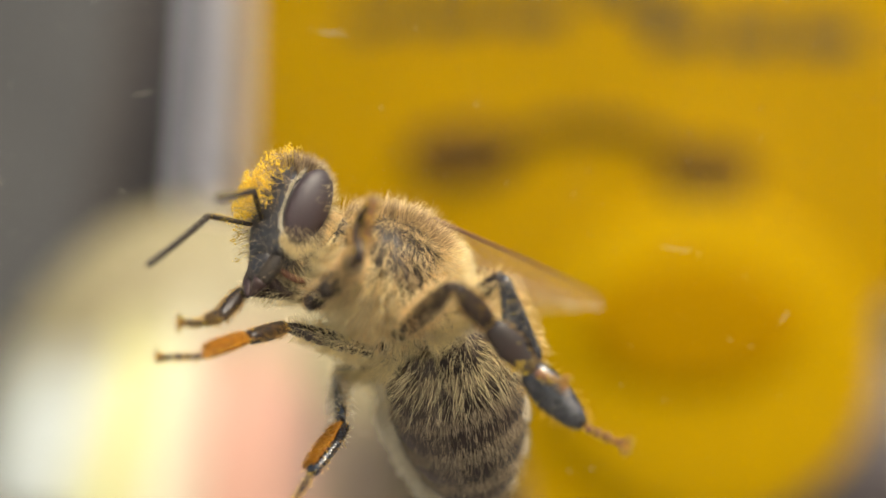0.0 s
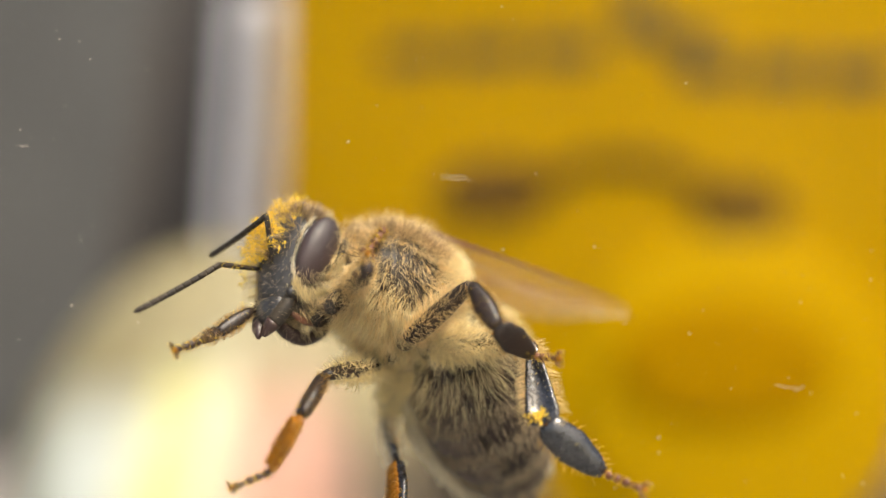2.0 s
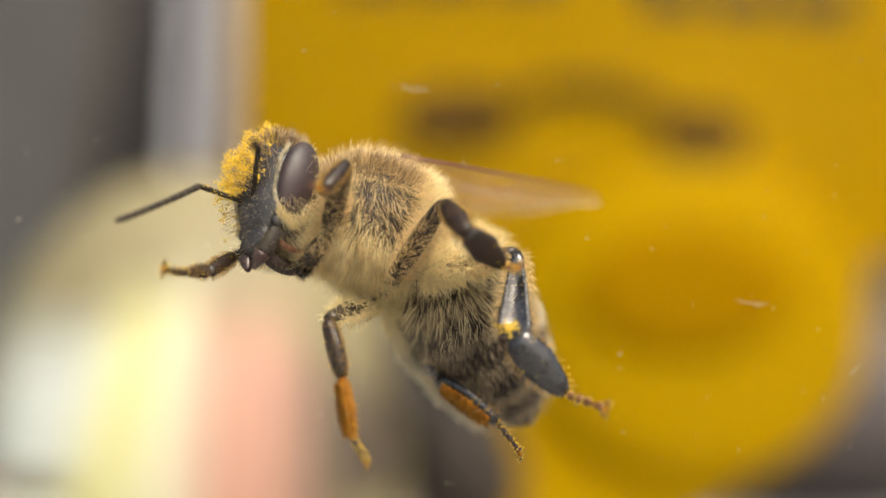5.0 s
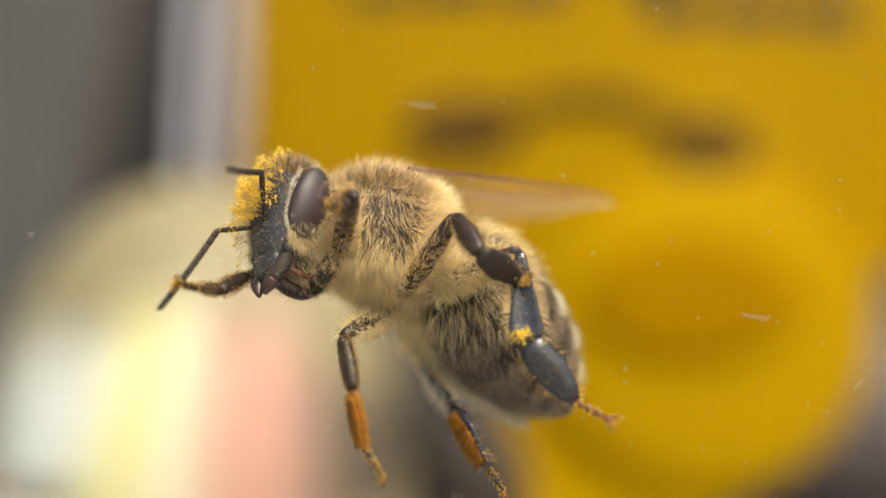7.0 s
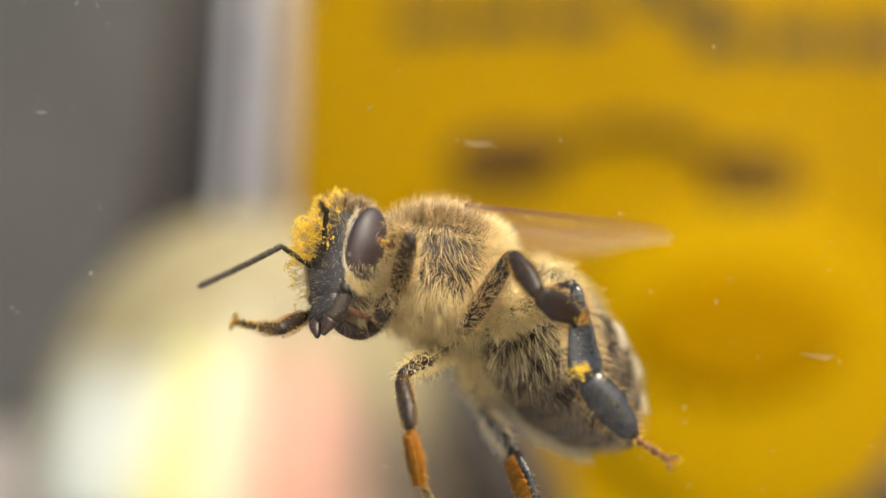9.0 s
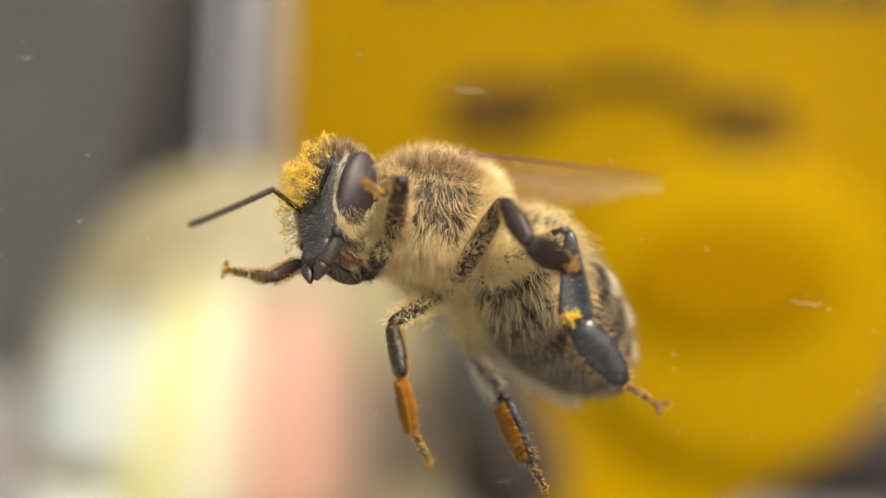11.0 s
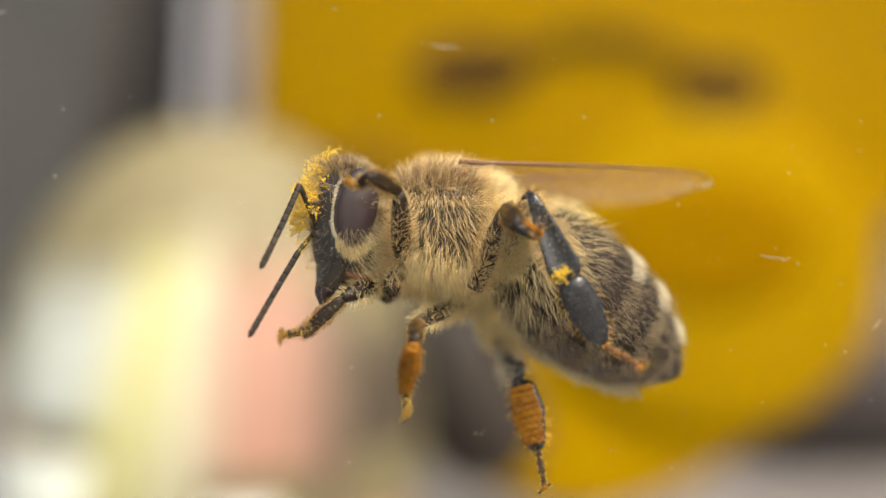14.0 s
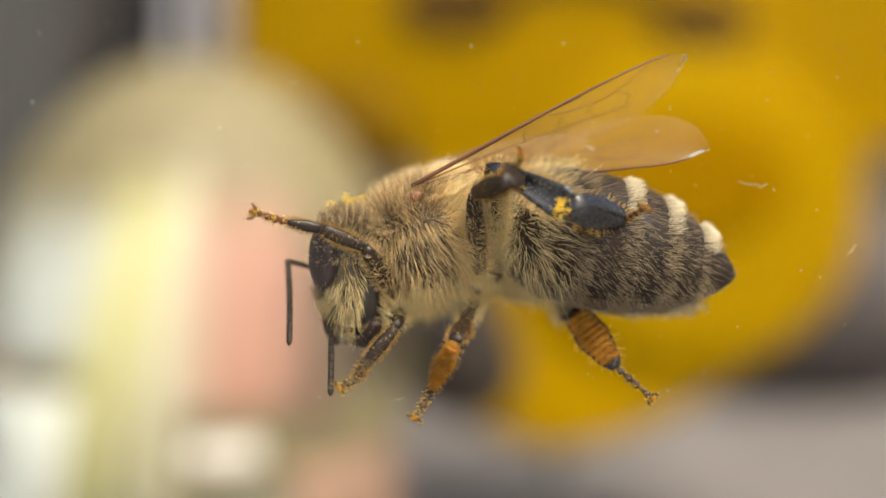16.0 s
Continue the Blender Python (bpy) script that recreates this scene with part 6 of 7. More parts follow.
    walk(MOVERS["right_front"], [
        (0, mm(1.4,-0.75,-1.45,50.4,23.3,-33.8)), (0.5, mm(1.4,-0.75,-1.45,41.8,23.5,-52.8)), (1, mm(1.4,-0.75,-1.45,47.5,14.9,-42.8)),
        (1.5, mm(1.4,-0.75,-1.45,54.4,17.9,-18.9)), (2, mm(1.4,-0.75,-1.45,54.2,28,-25.2)), (2.5, mm(1.4,-0.75,-1.45,53.9,25.8,-31.1)),
        (3, mm(1.4,-0.75,-1.45,49.4,30.6,-41.9)), (3.5, mm(1.4,-0.75,-1.45,53.6,27.6,-36.8)), (4, mm(1.4,-0.75,-1.45,61.3,20.7,-20.3)),
        (4.5, mm(1.4,-0.75,-1.45,62.9,20.6,-17.9)), (5, mm(1.4,-0.75,-1.45,63.6,20.1,-16.7)), (5.5, mm(1.4,-0.75,-1.45,64.2,19.9,-15.8)),
        (6, mm(1.4,-0.75,-1.45,64.7,20,-15.1)), (6.5, mm(1.4,-0.75,-1.45,65.2,20.4,-14.7)), (7, mm(1.4,-0.75,-1.45,65.5,20.8,-14.4)),
        (7.5, mm(1.4,-0.75,-1.45,65.8,21.2,-14.2)), (8, mm(1.4,-0.75,-1.45,66,21.5,-13.9)), (8.5, mm(1.4,-0.75,-1.45,66.1,21.7,-13.7)),
        (9, mm(1.4,-0.75,-1.45,66.2,21.8,-13.5)), (9.5, mm(1.4,-0.75,-1.45,66.2,21.9,-13.3)), (10, mm(1.4,-0.75,-1.45,66.3,21.9,-13.1)),
        (10.5, mm(1.4,-0.75,-1.45,66.4,22,-12.8)), (11, mm(1.4,-0.75,-1.45,66.5,22.1,-12.5)), (11.5, mm(1.4,-0.75,-1.45,66.6,22.2,-12.2)),
        (12, mm(1.4,-0.75,-1.45,66.8,22.3,-11.8)), (12.5, mm(1.4,-0.75,-1.45,67,22.5,-11.3)), (13, mm(1.4,-0.75,-1.45,72.1,27.7,-1.5)),
        (13.5, mm(1.4,-0.75,-1.45,87.4,36.8,16.8)), (14, mm(1.4,-0.75,-1.45,103.5,33.2,37.1)), (14.5, mm(1.4,-0.75,-1.45,123.2,19.8,62.7)),
        (15, mm(1.4,-0.75,-1.45,104.4,9.7,59)), (15.5, mm(1.4,-0.75,-1.45,114.5,12.3,62)), (16, mm(1.4,-0.75,-1.45,157.8,15.3,82.3)),
    ])
    walk(MOVERS["right_front.tibia"], [
        (0, mm(2.6,0,0,2.1,44,-57.8)), (0.5, mm(2.6,0,0,-13.2,40.2,-77.6)), (1, mm(2.6,0,0,-13.6,44.5,-81.8)),
        (1.5, mm(2.6,0,-0,10.1,23,-74.3)), (2, mm(2.6,0,-0,6.1,28,-31.9)), (2.5, mm(2.6,0,0,2.7,45.2,-68)),
        (3, mm(2.6,-0,0,0,80.4,-7.2)), (3.5, mm(2.6,0,0,-0,77.3,39.8)), (4, mm(2.6,0,-0,4.2,48.3,-39.1)),
        (4.5, mm(2.6,-0,0,5.8,51.5,-35)), (5, mm(2.6,0,0,6.2,51.1,-33.9)), (5.5, mm(2.6,0,-0,6.4,50.8,-31.9)),
        (6, mm(2.6,0,0,6.4,50.5,-29.2)), (6.5, mm(2.6,-0,0,6.2,50.3,-26.5)), (7, mm(2.6,-0,0,5.9,50,-24)),
        (7.5, mm(2.6,0,0,5.7,49.5,-22.3)), (8, mm(2.6,0,0,5.7,49,-21.8)), (8.5, mm(2.6,0,0,5.9,48.4,-21.9)),
        (9, mm(2.6,0,0,6,47.8,-21.9)), (9.5, mm(2.6,0,0,6,47.1,-21.8)), (10, mm(2.6,0,-0,6,46.3,-21.7)),
        (10.5, mm(2.6,-0,0,6,45.4,-21.5)), (11, mm(2.6,-0,0,6,44.3,-21.2)), (11.5, mm(2.6,0,-0,6,42.9,-21)),
        (12, mm(2.6,0,-0,6,41.3,-20.7)), (12.5, mm(2.6,0,0,6,39.4,-20.5)), (13, mm(2.6,-0,0,11.9,-7.8,-36.9)),
        (13.5, mm(2.6,0,0,0,32.5,-5.1)), (14, mm(2.6,0,0,16.1,-44.6,-22.8)), (14.5, mm(2.6,-0,0,-133.2,-84.2,135.5)),
        (15, mm(2.6,0,-0,91.5,-63.1,-107.3)), (15.5, mm(2.6,0,0,29.5,-60.1,-33.8)), (16, mm(2.6,-0,0,-49.7,-45.3,53.8)),
    ])
    walk(MOVERS["right_front.basitarsus"], [
        (0, mm(3.175,-0.913,-1.042,25.4,69.2,-27.7)), (0.5, mm(2.846,-1.119,-0.968,10.7,84.2,-45.8)), (1, mm(2.752,-1.058,-1.052,94.3,86.8,34.6)),
        (1.5, mm(2.974,-1.33,-0.585,42.6,67.4,-23.3)), (2, mm(3.724,-0.7,-0.705,9.5,58.6,-27.5)), (2.5, mm(2.995,-0.98,-1.065,74,73.6,17.7)),
        (3, mm(2.849,-0.031,-1.479,49.7,79,43.4)), (3.5, mm(2.853,0.211,-1.463,6.1,78.1,46)), (4, mm(3.374,-0.628,-1.121,46.3,71.4,12.2)),
        (4.5, mm(3.364,-0.535,-1.175,34.6,60.3,2)), (5, mm(3.382,-0.526,-1.167,34.1,58.2,2.3)), (5.5, mm(3.406,-0.501,-1.162,-1,56.5,3.9)),
        (6, mm(3.432,-0.466,-1.158,-1.6,55.1,6.1)), (6.5, mm(3.458,-0.427,-1.154,-2.4,54,8.6)), (7, mm(3.481,-0.393,-1.148,-3.1,52.9,11)),
        (7.5, mm(3.5,-0.369,-1.141,-3.7,51.9,13)), (8, mm(3.514,-0.365,-1.132,-4,50.9,14.1)), (8.5, mm(3.524,-0.371,-1.121,-4.2,49.9,14.6)),
        (9, mm(3.536,-0.376,-1.11,-4.3,49,14.9)), (9.5, mm(3.548,-0.38,-1.098,-4.4,48.2,15)), (10, mm(3.563,-0.383,-1.084,-4.4,47.4,15)),
        (10.5, mm(3.58,-0.386,-1.068,-4.4,46.5,15)), (11, mm(3.601,-0.389,-1.047,-4.5,45.6,15)), (11.5, mm(3.625,-0.393,-1.022,-4.5,44.4,15)),
        (12, mm(3.654,-0.398,-0.991,-4.6,43.1,15.1)), (12.5, mm(3.686,-0.405,-0.952,-4.8,41.5,15.4)), (13, mm(3.789,-0.892,0.203,14.7,47.9,-11.6)),
        (13.5, mm(3.859,-0.113,-0.807,6.7,32.8,7.4)), (14, mm(3.584,-0.414,1.054,-31.2,36.1,5.5)), (14.5, mm(2.492,0.106,1.492,-167.2,2.8,3.9)),
        (15, mm(2.398,-0.647,1.338,-125.1,14.2,4.2)), (15.5, mm(3.221,-0.415,1.301,6,6.8,-2.8)), (16, mm(3.222,0.851,1.067,-32.3,0.2,13.7)),
    ])
    walk(MOVERS["right_front.tarsus"], [
        (0, mm(3.522,-1.095,-2.07,-0.2,61.9,2.5)), (0.5, mm(2.924,-1.199,-2.063,39.8,80.3,-16.5)), (1, mm(2.803,-1.023,-2.15,75,84.5,15.3)),
        (1.5, mm(3.362,-1.497,-1.601,67.5,58.4,5.2)), (2, mm(4.232,-0.965,-1.643,5,45.4,-18.5)), (2.5, mm(3.291,-0.885,-2.12,69.1,71,12.6)),
        (3, mm(3.002,0.113,-2.559,52.6,77.4,46.4)), (3.5, mm(3.011,0.375,-2.54,9.2,72.8,49.2)), (4, mm(3.716,-0.555,-2.163,50.6,65.1,16.7)),
        (4.5, mm(3.909,-0.516,-2.13,-2.8,58,12.7)), (5, mm(3.961,-0.502,-2.102,-3.1,57.2,13.1)), (5.5, mm(4.012,-0.46,-2.079,-3.7,56.5,14.2)),
        (6, mm(4.057,-0.399,-2.06,-4.3,55.8,15.8)), (6.5, mm(4.098,-0.33,-2.043,-4.9,55.3,17.4)), (7, mm(4.132,-0.266,-2.026,-5.5,54.9,18.9)),
        (7.5, mm(4.161,-0.217,-2.007,-6,54.5,19.9)), (8, mm(4.187,-0.196,-1.986,-6.3,54.2,20.3)), (8.5, mm(4.21,-0.192,-1.962,-6.4,53.8,20.1)),
        (9, mm(4.233,-0.19,-1.94,-6.5,53.6,19.9)), (9.5, mm(4.257,-0.19,-1.918,-6.5,53.3,19.6)), (10, mm(4.283,-0.19,-1.894,-6.6,53.1,19.2)),
        (10.5, mm(4.312,-0.19,-1.866,-6.5,52.8,18.7)), (11, mm(4.345,-0.19,-1.833,-6.5,52.5,18.1)), (11.5, mm(4.384,-0.19,-1.792,-6.5,52.1,17.5)),
        (12, mm(4.429,-0.188,-1.742,-6.4,51.5,16.7)), (12.5, mm(4.48,-0.186,-1.681,-6.4,50.9,15.9)), (13, mm(4.511,-1.041,-0.613,34.1,53,15.1)),
        (13.5, mm(4.777,0.006,-1.402,-70.1,-77,88)), (14, mm(4.469,-0.329,0.406,-29.6,22.8,9.6)), (14.5, mm(3.589,0.181,1.439,-166.9,7.5,13.4)),
        (15, mm(3.462,-0.569,1.069,-123.3,12.5,13.2)), (15.5, mm(4.312,-0.469,1.171,7.4,7.1,10.7)), (16, mm(4.291,1.112,1.064,-31.9,11.4,22.8)),
    ])
    walk(MOVERS["right_mid"], [
        (0, mm(-1.05,-1,-2,111.4,12.3,-21.6)), (0.5, mm(-1.05,-1,-2,108.3,8.9,-37.9)), (1, mm(-1.05,-1,-2,153.2,44.9,22.3)),
        (1.5, mm(-1.05,-1,-2,135.3,40.5,5.4)), (2, mm(-1.05,-1,-2,164.4,49.3,27.9)), (2.5, mm(-1.05,-1,-2,150.7,43.2,19.1)),
        (3, mm(-1.05,-1,-2,167.9,47.1,31.2)), (3.5, mm(-1.05,-1,-2,-178.3,45.8,42)), (4, mm(-1.05,-1,-2,-171.1,44.5,47.4)),
        (4.5, mm(-1.05,-1,-2,-177.9,43.6,43.1)), (5, mm(-1.05,-1,-2,-178.1,43.3,42.9)), (5.5, mm(-1.05,-1,-2,-177.9,43.4,42.8)),
        (6, mm(-1.05,-1,-2,-177.5,43.5,42.7)), (6.5, mm(-1.05,-1,-2,-177,43.8,42.5)), (7, mm(-1.05,-1,-2,-176.7,44.1,42.3)),
        (7.5, mm(-1.05,-1,-2,-176.6,44.4,42.1)), (8, mm(-1.05,-1,-2,-176.9,44.6,41.7)), (8.5, mm(-1.05,-1,-2,-177.6,44.7,41.1)),
        (9, mm(-1.05,-1,-2,-178.5,44.8,40.4)), (9.5, mm(-1.05,-1,-2,-179.6,44.8,39.5)), (10, mm(-1.05,-1,-2,179.1,44.9,38.5)),
        (10.5, mm(-1.05,-1,-2,177.7,44.9,37.4)), (11, mm(-1.05,-1,-2,176.1,44.8,36.2)), (11.5, mm(-1.05,-1,-2,174.4,44.7,35)),
        (12, mm(-1.05,-1,-2,172.7,44.5,33.8)), (12.5, mm(-1.05,-1,-2,171,44.2,32.6)), (13, mm(-1.05,-1,-2,166.8,36.4,37.3)),
        (13.5, mm(-1.05,-1,-2,-179.9,37.6,45.3)), (14, mm(-1.05,-1,-2,154.4,29.5,44.7)), (14.5, mm(-1.05,-1,-2,162.4,25,66.9)),
        (15, mm(-1.05,-1,-2,164.7,16.4,71.3)), (15.5, mm(-1.05,-1,-2,-179.5,14.9,77.1)), (16, mm(-1.05,-1,-2,177.3,12.2,78.9)),
    ])
    walk(MOVERS["right_mid.tibia"], [
        (0, mm(2.9,0,0,28.6,7.9,-58.9)), (0.5, mm(2.9,-0,-0,33.5,15.6,-84.7)), (1, mm(2.9,0,0,28.4,-45.4,-6.8)),
        (1.5, mm(2.9,-0,0,45.5,-43.1,-33.8)), (2, mm(2.9,-0,0,45.7,-29.5,-19.4)), (2.5, mm(2.9,-0,0,60.3,-14,-35.1)),
        (3, mm(2.9,0,0,40.9,-46.7,-17.4)), (3.5, mm(2.9,-0,0,50.4,-50.2,-20.4)), (4, mm(2.9,0,-0,71,-77.6,-40.2)),
        (4.5, mm(2.9,0,0,84.2,-67.3,-55.6)), (5, mm(2.9,0,0,77.9,-64.6,-49)), (5.5, mm(2.9,-0,0,72,-61.6,-43)),
        (6, mm(2.9,0,-0,67.2,-58.3,-38.1)), (6.5, mm(2.9,-0,0,63.6,-55.1,-34.5)), (7, mm(2.9,-0,-0,61.3,-52.3,-32.1)),
        (7.5, mm(2.9,-0,-0,60,-50.2,-31)), (8, mm(2.9,0,0,59.9,-49.1,-31.1)), (8.5, mm(2.9,0,0,60.5,-48.7,-31.9)),
        (9, mm(2.9,-0,-0,61.2,-48.5,-33)), (9.5, mm(2.9,-0,0,62.1,-48.3,-34.4)), (10, mm(2.9,-0,0,63,-48.2,-35.9)),
        (10.5, mm(2.9,-0,0,64,-48.1,-37.5)), (11, mm(2.9,-0,0,64.9,-47.9,-39)), (11.5, mm(2.9,-0,0,65.7,-47.5,-40.5)),
        (12, mm(2.9,0,0,66.3,-46.9,-41.7)), (12.5, mm(2.9,0,0,66.7,-46,-42.7)), (13, mm(2.9,0,0,82.7,-36.9,-49.5)),
        (13.5, mm(2.9,-0,-0,72.8,-16.3,-31.1)), (14, mm(2.9,0,0,87.4,12.1,-33.2)), (14.5, mm(2.9,0,0,7.2,-6.1,-10.3)),
        (15, mm(2.9,0,-0,0.3,-0.3,-10.2)), (15.5, mm(2.9,0,0,-11.1,-13.8,1)), (16, mm(2.9,0,0,-11.9,8.2,5)),
    ])
    walk(MOVERS["right_mid.basitarsus"], [
        (0, mm(3.872,-1.611,-0.261,32.6,4.8,-60.6)), (0.5, mm(3.069,-1.822,-0.511,20.1,2,-65.9)), (1, mm(4.225,-0.158,1.353,-18.8,-60.2,46)),
        (1.5, mm(4.053,-0.772,1.298,24.2,-63.7,-11.9)), (2, mm(4.46,-0.549,0.936,-27.3,-66.2,56.5)), (2.5, mm(4.408,-1.06,0.46,-32.6,-70.4,56.3)),
        (3, mm(4.143,-0.39,1.383,-28.6,-78,54.2)), (3.5, mm(4.04,-0.424,1.46,159.3,-80.8,-132.6)), (4, mm(3.212,-0.263,1.856,91.1,-75.6,-60.4)),
        (4.5, mm(3.314,-0.605,1.753,73.9,-78.3,-46.2)), (5, mm(3.435,-0.615,1.716,74.1,-80.7,-46.7)), (5.5, mm(3.561,-0.616,1.671,72.4,-83.6,-45.3)),
        (6, mm(3.686,-0.616,1.617,65.7,-86.6,-38.7)), (6.5, mm(3.796,-0.616,1.558,10.6,-89.1,16.4)), (7, mm(3.884,-0.617,1.503,-78,-87.7,105)),
        (7.5, mm(3.942,-0.626,1.46,-86.9,-86.1,113.9)), (8, mm(3.965,-0.643,1.436,-90.5,-85.3,117.2)), (8.5, mm(3.965,-0.663,1.427,-93.9,-85.2,120.3)),
        (9, mm(3.956,-0.686,1.423,-96.8,-85.4,122.7)), (9.5, mm(3.943,-0.714,1.419,-99.4,-85.8,124.7)), (10, mm(3.926,-0.743,1.416,-103.2,-86.3,127.8)),
        (10.5, mm(3.907,-0.772,1.414,-108.5,-87,132.3)), (11, mm(3.89,-0.802,1.41,-120,-87.8,143)), (11.5, mm(3.876,-0.834,1.401,-141.6,-88.4,163.7)),
        (12, mm(3.869,-0.864,1.387,177.1,-88.6,-156)), (12.5, mm(3.87,-0.895,1.367,146.9,-88.1,-126.7)), (13, mm(3.887,-1.155,1.141,146.2,-88.5,-122.8)),
        (13.5, mm(4.462,-0.942,0.533,-95.6,-69.5,128)), (14, mm(4.455,-1.017,-0.398,-172.2,-85.6,168.6)), (14.5, mm(4.759,-0.338,0.202,-11.2,-80.7,6.1)),
        (15, mm(4.77,-0.336,0.01,-129.3,-88.4,124.5)), (15.5, mm(4.745,0.032,0.453,-93.5,-64.6,98.1)), (16, mm(4.773,0.164,-0.271,-87.4,-53.3,99.5)),
    ])
    walk(MOVERS["right_mid.tarsus"], [
        (0, mm(4.851,-3.347,-0.427,4.6,-8.4,-17.4)), (0.5, mm(3.884,-3.648,-0.58,20.4,14.3,-74.7)), (1, mm(4.916,0.557,3.089,2.1,-10.1,6.9)),
        (1.5, mm(4.919,-0.955,3.092,28.8,-17.3,-20.8)), (2, mm(4.905,0.123,2.765,-10.8,-22.3,33)), (2.5, mm(4.78,-0.502,2.344,-1.8,-34.7,20.8)),
        (3, mm(4.386,-0.053,3.339,40.7,-14.5,-19.6)), (3.5, mm(3.823,-0.66,3.433,102.7,-27.4,-54.5)), (4, mm(3.457,-0.696,3.793,116.8,-14,-47.3)),
        (4.5, mm(3.595,-0.898,3.71,110.4,-14.8,-48.2)), (5, mm(3.656,-0.85,3.691,108.7,-16.1,-48.8)), (5.5, mm(3.718,-0.775,3.659,105.5,-18.8,-49.6)),
        (6, mm(3.777,-0.689,3.613,101.3,-22.7,-50.5)), (6.5, mm(3.826,-0.607,3.559,97.1,-27.2,-51.2)), (7, mm(3.864,-0.54,3.501,93.5,-31.4,-51.6)),
        (7.5, mm(3.888,-0.503,3.454,90.8,-34.5,-51.7)), (8, mm(3.89,-0.497,3.428,89.3,-35.4,-51.5)), (8.5, mm(3.88,-0.519,3.42,88.7,-34.8,-51)),
        (9, mm(3.87,-0.552,3.416,88.6,-33.7,-51)), (9.5, mm(3.859,-0.593,3.414,89,-32.4,-51.3)), (10, mm(3.846,-0.64,3.413,89.6,-30.8,-51.7)),
        (10.5, mm(3.836,-0.695,3.411,90.4,-29.1,-52.3)), (11, mm(3.829,-0.756,3.408,91.3,-27.5,-52.9)), (11.5, mm(3.823,-0.818,3.399,92.1,-26,-53.6)),
        (12, mm(3.824,-0.884,3.385,92.6,-24.7,-54.3)), (12.5, mm(3.831,-0.948,3.366,92.9,-23.7,-54.8)), (13, mm(3.858,-1.2,3.139,96.6,-21.8,-51.6)),
        (13.5, mm(4.031,-0.39,2.405,77,-22.1,-34.8)), (14, mm(4.305,-0.987,1.596,81,3.6,-36.6)), (14.5, mm(5.08,-0.304,2.175,14.3,-2,-6.9)),
        (15, mm(4.738,-0.289,2.009,15.6,-25.2,-9.6)), (15.5, mm(4.624,0.882,2.26,-14,-18.5,10.1)), (16, mm(4.576,1.344,1.333,-35.6,-13.3,26)),
    ])
    walk(MOVERS["right_hind"], [
        (0, mm(-1.75,-0.75,-1.6,100.5,-2.3,-79.5)), (0.5, mm(-1.75,-0.75,-1.6,85.7,2.8,-92.3)), (1, mm(-1.75,-0.75,-1.6,80.4,0.6,-98.7)),
        (1.5, mm(-1.75,-0.75,-1.6,78.9,4.4,-97.9)), (2, mm(-1.75,-0.75,-1.6,68.6,2.9,-106.2)), (2.5, mm(-1.75,-0.75,-1.6,77.5,6.7,-98.3)),
        (3, mm(-1.75,-0.75,-1.6,66.1,9.1,-105.5)), (3.5, mm(-1.75,-0.75,-1.6,70.1,7.6,-103.3)), (4, mm(-1.75,-0.75,-1.6,63.8,9.1,-107.3)),
        (4.5, mm(-1.75,-0.75,-1.6,55.9,2.1,-112.9)), (5, mm(-1.75,-0.75,-1.6,54.9,3.3,-113.4)), (5.5, mm(-1.75,-0.75,-1.6,54.1,5,-113.8)),
        (6, mm(-1.75,-0.75,-1.6,53.4,6.9,-114.1)), (6.5, mm(-1.75,-0.75,-1.6,52.7,9,-114.4)), (7, mm(-1.75,-0.75,-1.6,52.2,10.9,-114.7)),
        (7.5, mm(-1.75,-0.75,-1.6,51.6,12.4,-115)), (8, mm(-1.75,-0.75,-1.6,51,13.5,-115.4)), (8.5, mm(-1.75,-0.75,-1.6,50.6,14.1,-115.6)),
        (9, mm(-1.75,-0.75,-1.6,50.4,14.7,-115.8)), (9.5, mm(-1.75,-0.75,-1.6,50.4,15.3,-115.8)), (10, mm(-1.75,-0.75,-1.6,50.5,15.8,-115.6)),
        (10.5, mm(-1.75,-0.75,-1.6,50.8,16.4,-115.4)), (11, mm(-1.75,-0.75,-1.6,51.1,17,-115.1)), (11.5, mm(-1.75,-0.75,-1.6,51.4,17.7,-114.8)),
        (12, mm(-1.75,-0.75,-1.6,51.8,18.5,-114.5)), (12.5, mm(-1.75,-0.75,-1.6,52,19.4,-114.2)), (13, mm(-1.75,-0.75,-1.6,49.2,20.8,-115.1)),
        (13.5, mm(-1.75,-0.75,-1.6,42.1,19.6,-118.8)), (14, mm(-1.75,-0.75,-1.6,19.6,27.1,-116.4)), (14.5, mm(-1.75,-0.75,-1.6,-23.3,33.9,-122.4)),
        (15, mm(-1.75,-0.75,-1.6,-26,26,-119.6)), (15.5, mm(-1.75,-0.75,-1.6,-58.1,34.5,-152.1)), (16, mm(-1.75,-0.75,-1.6,-58.5,34.1,-145.3)),
    ])
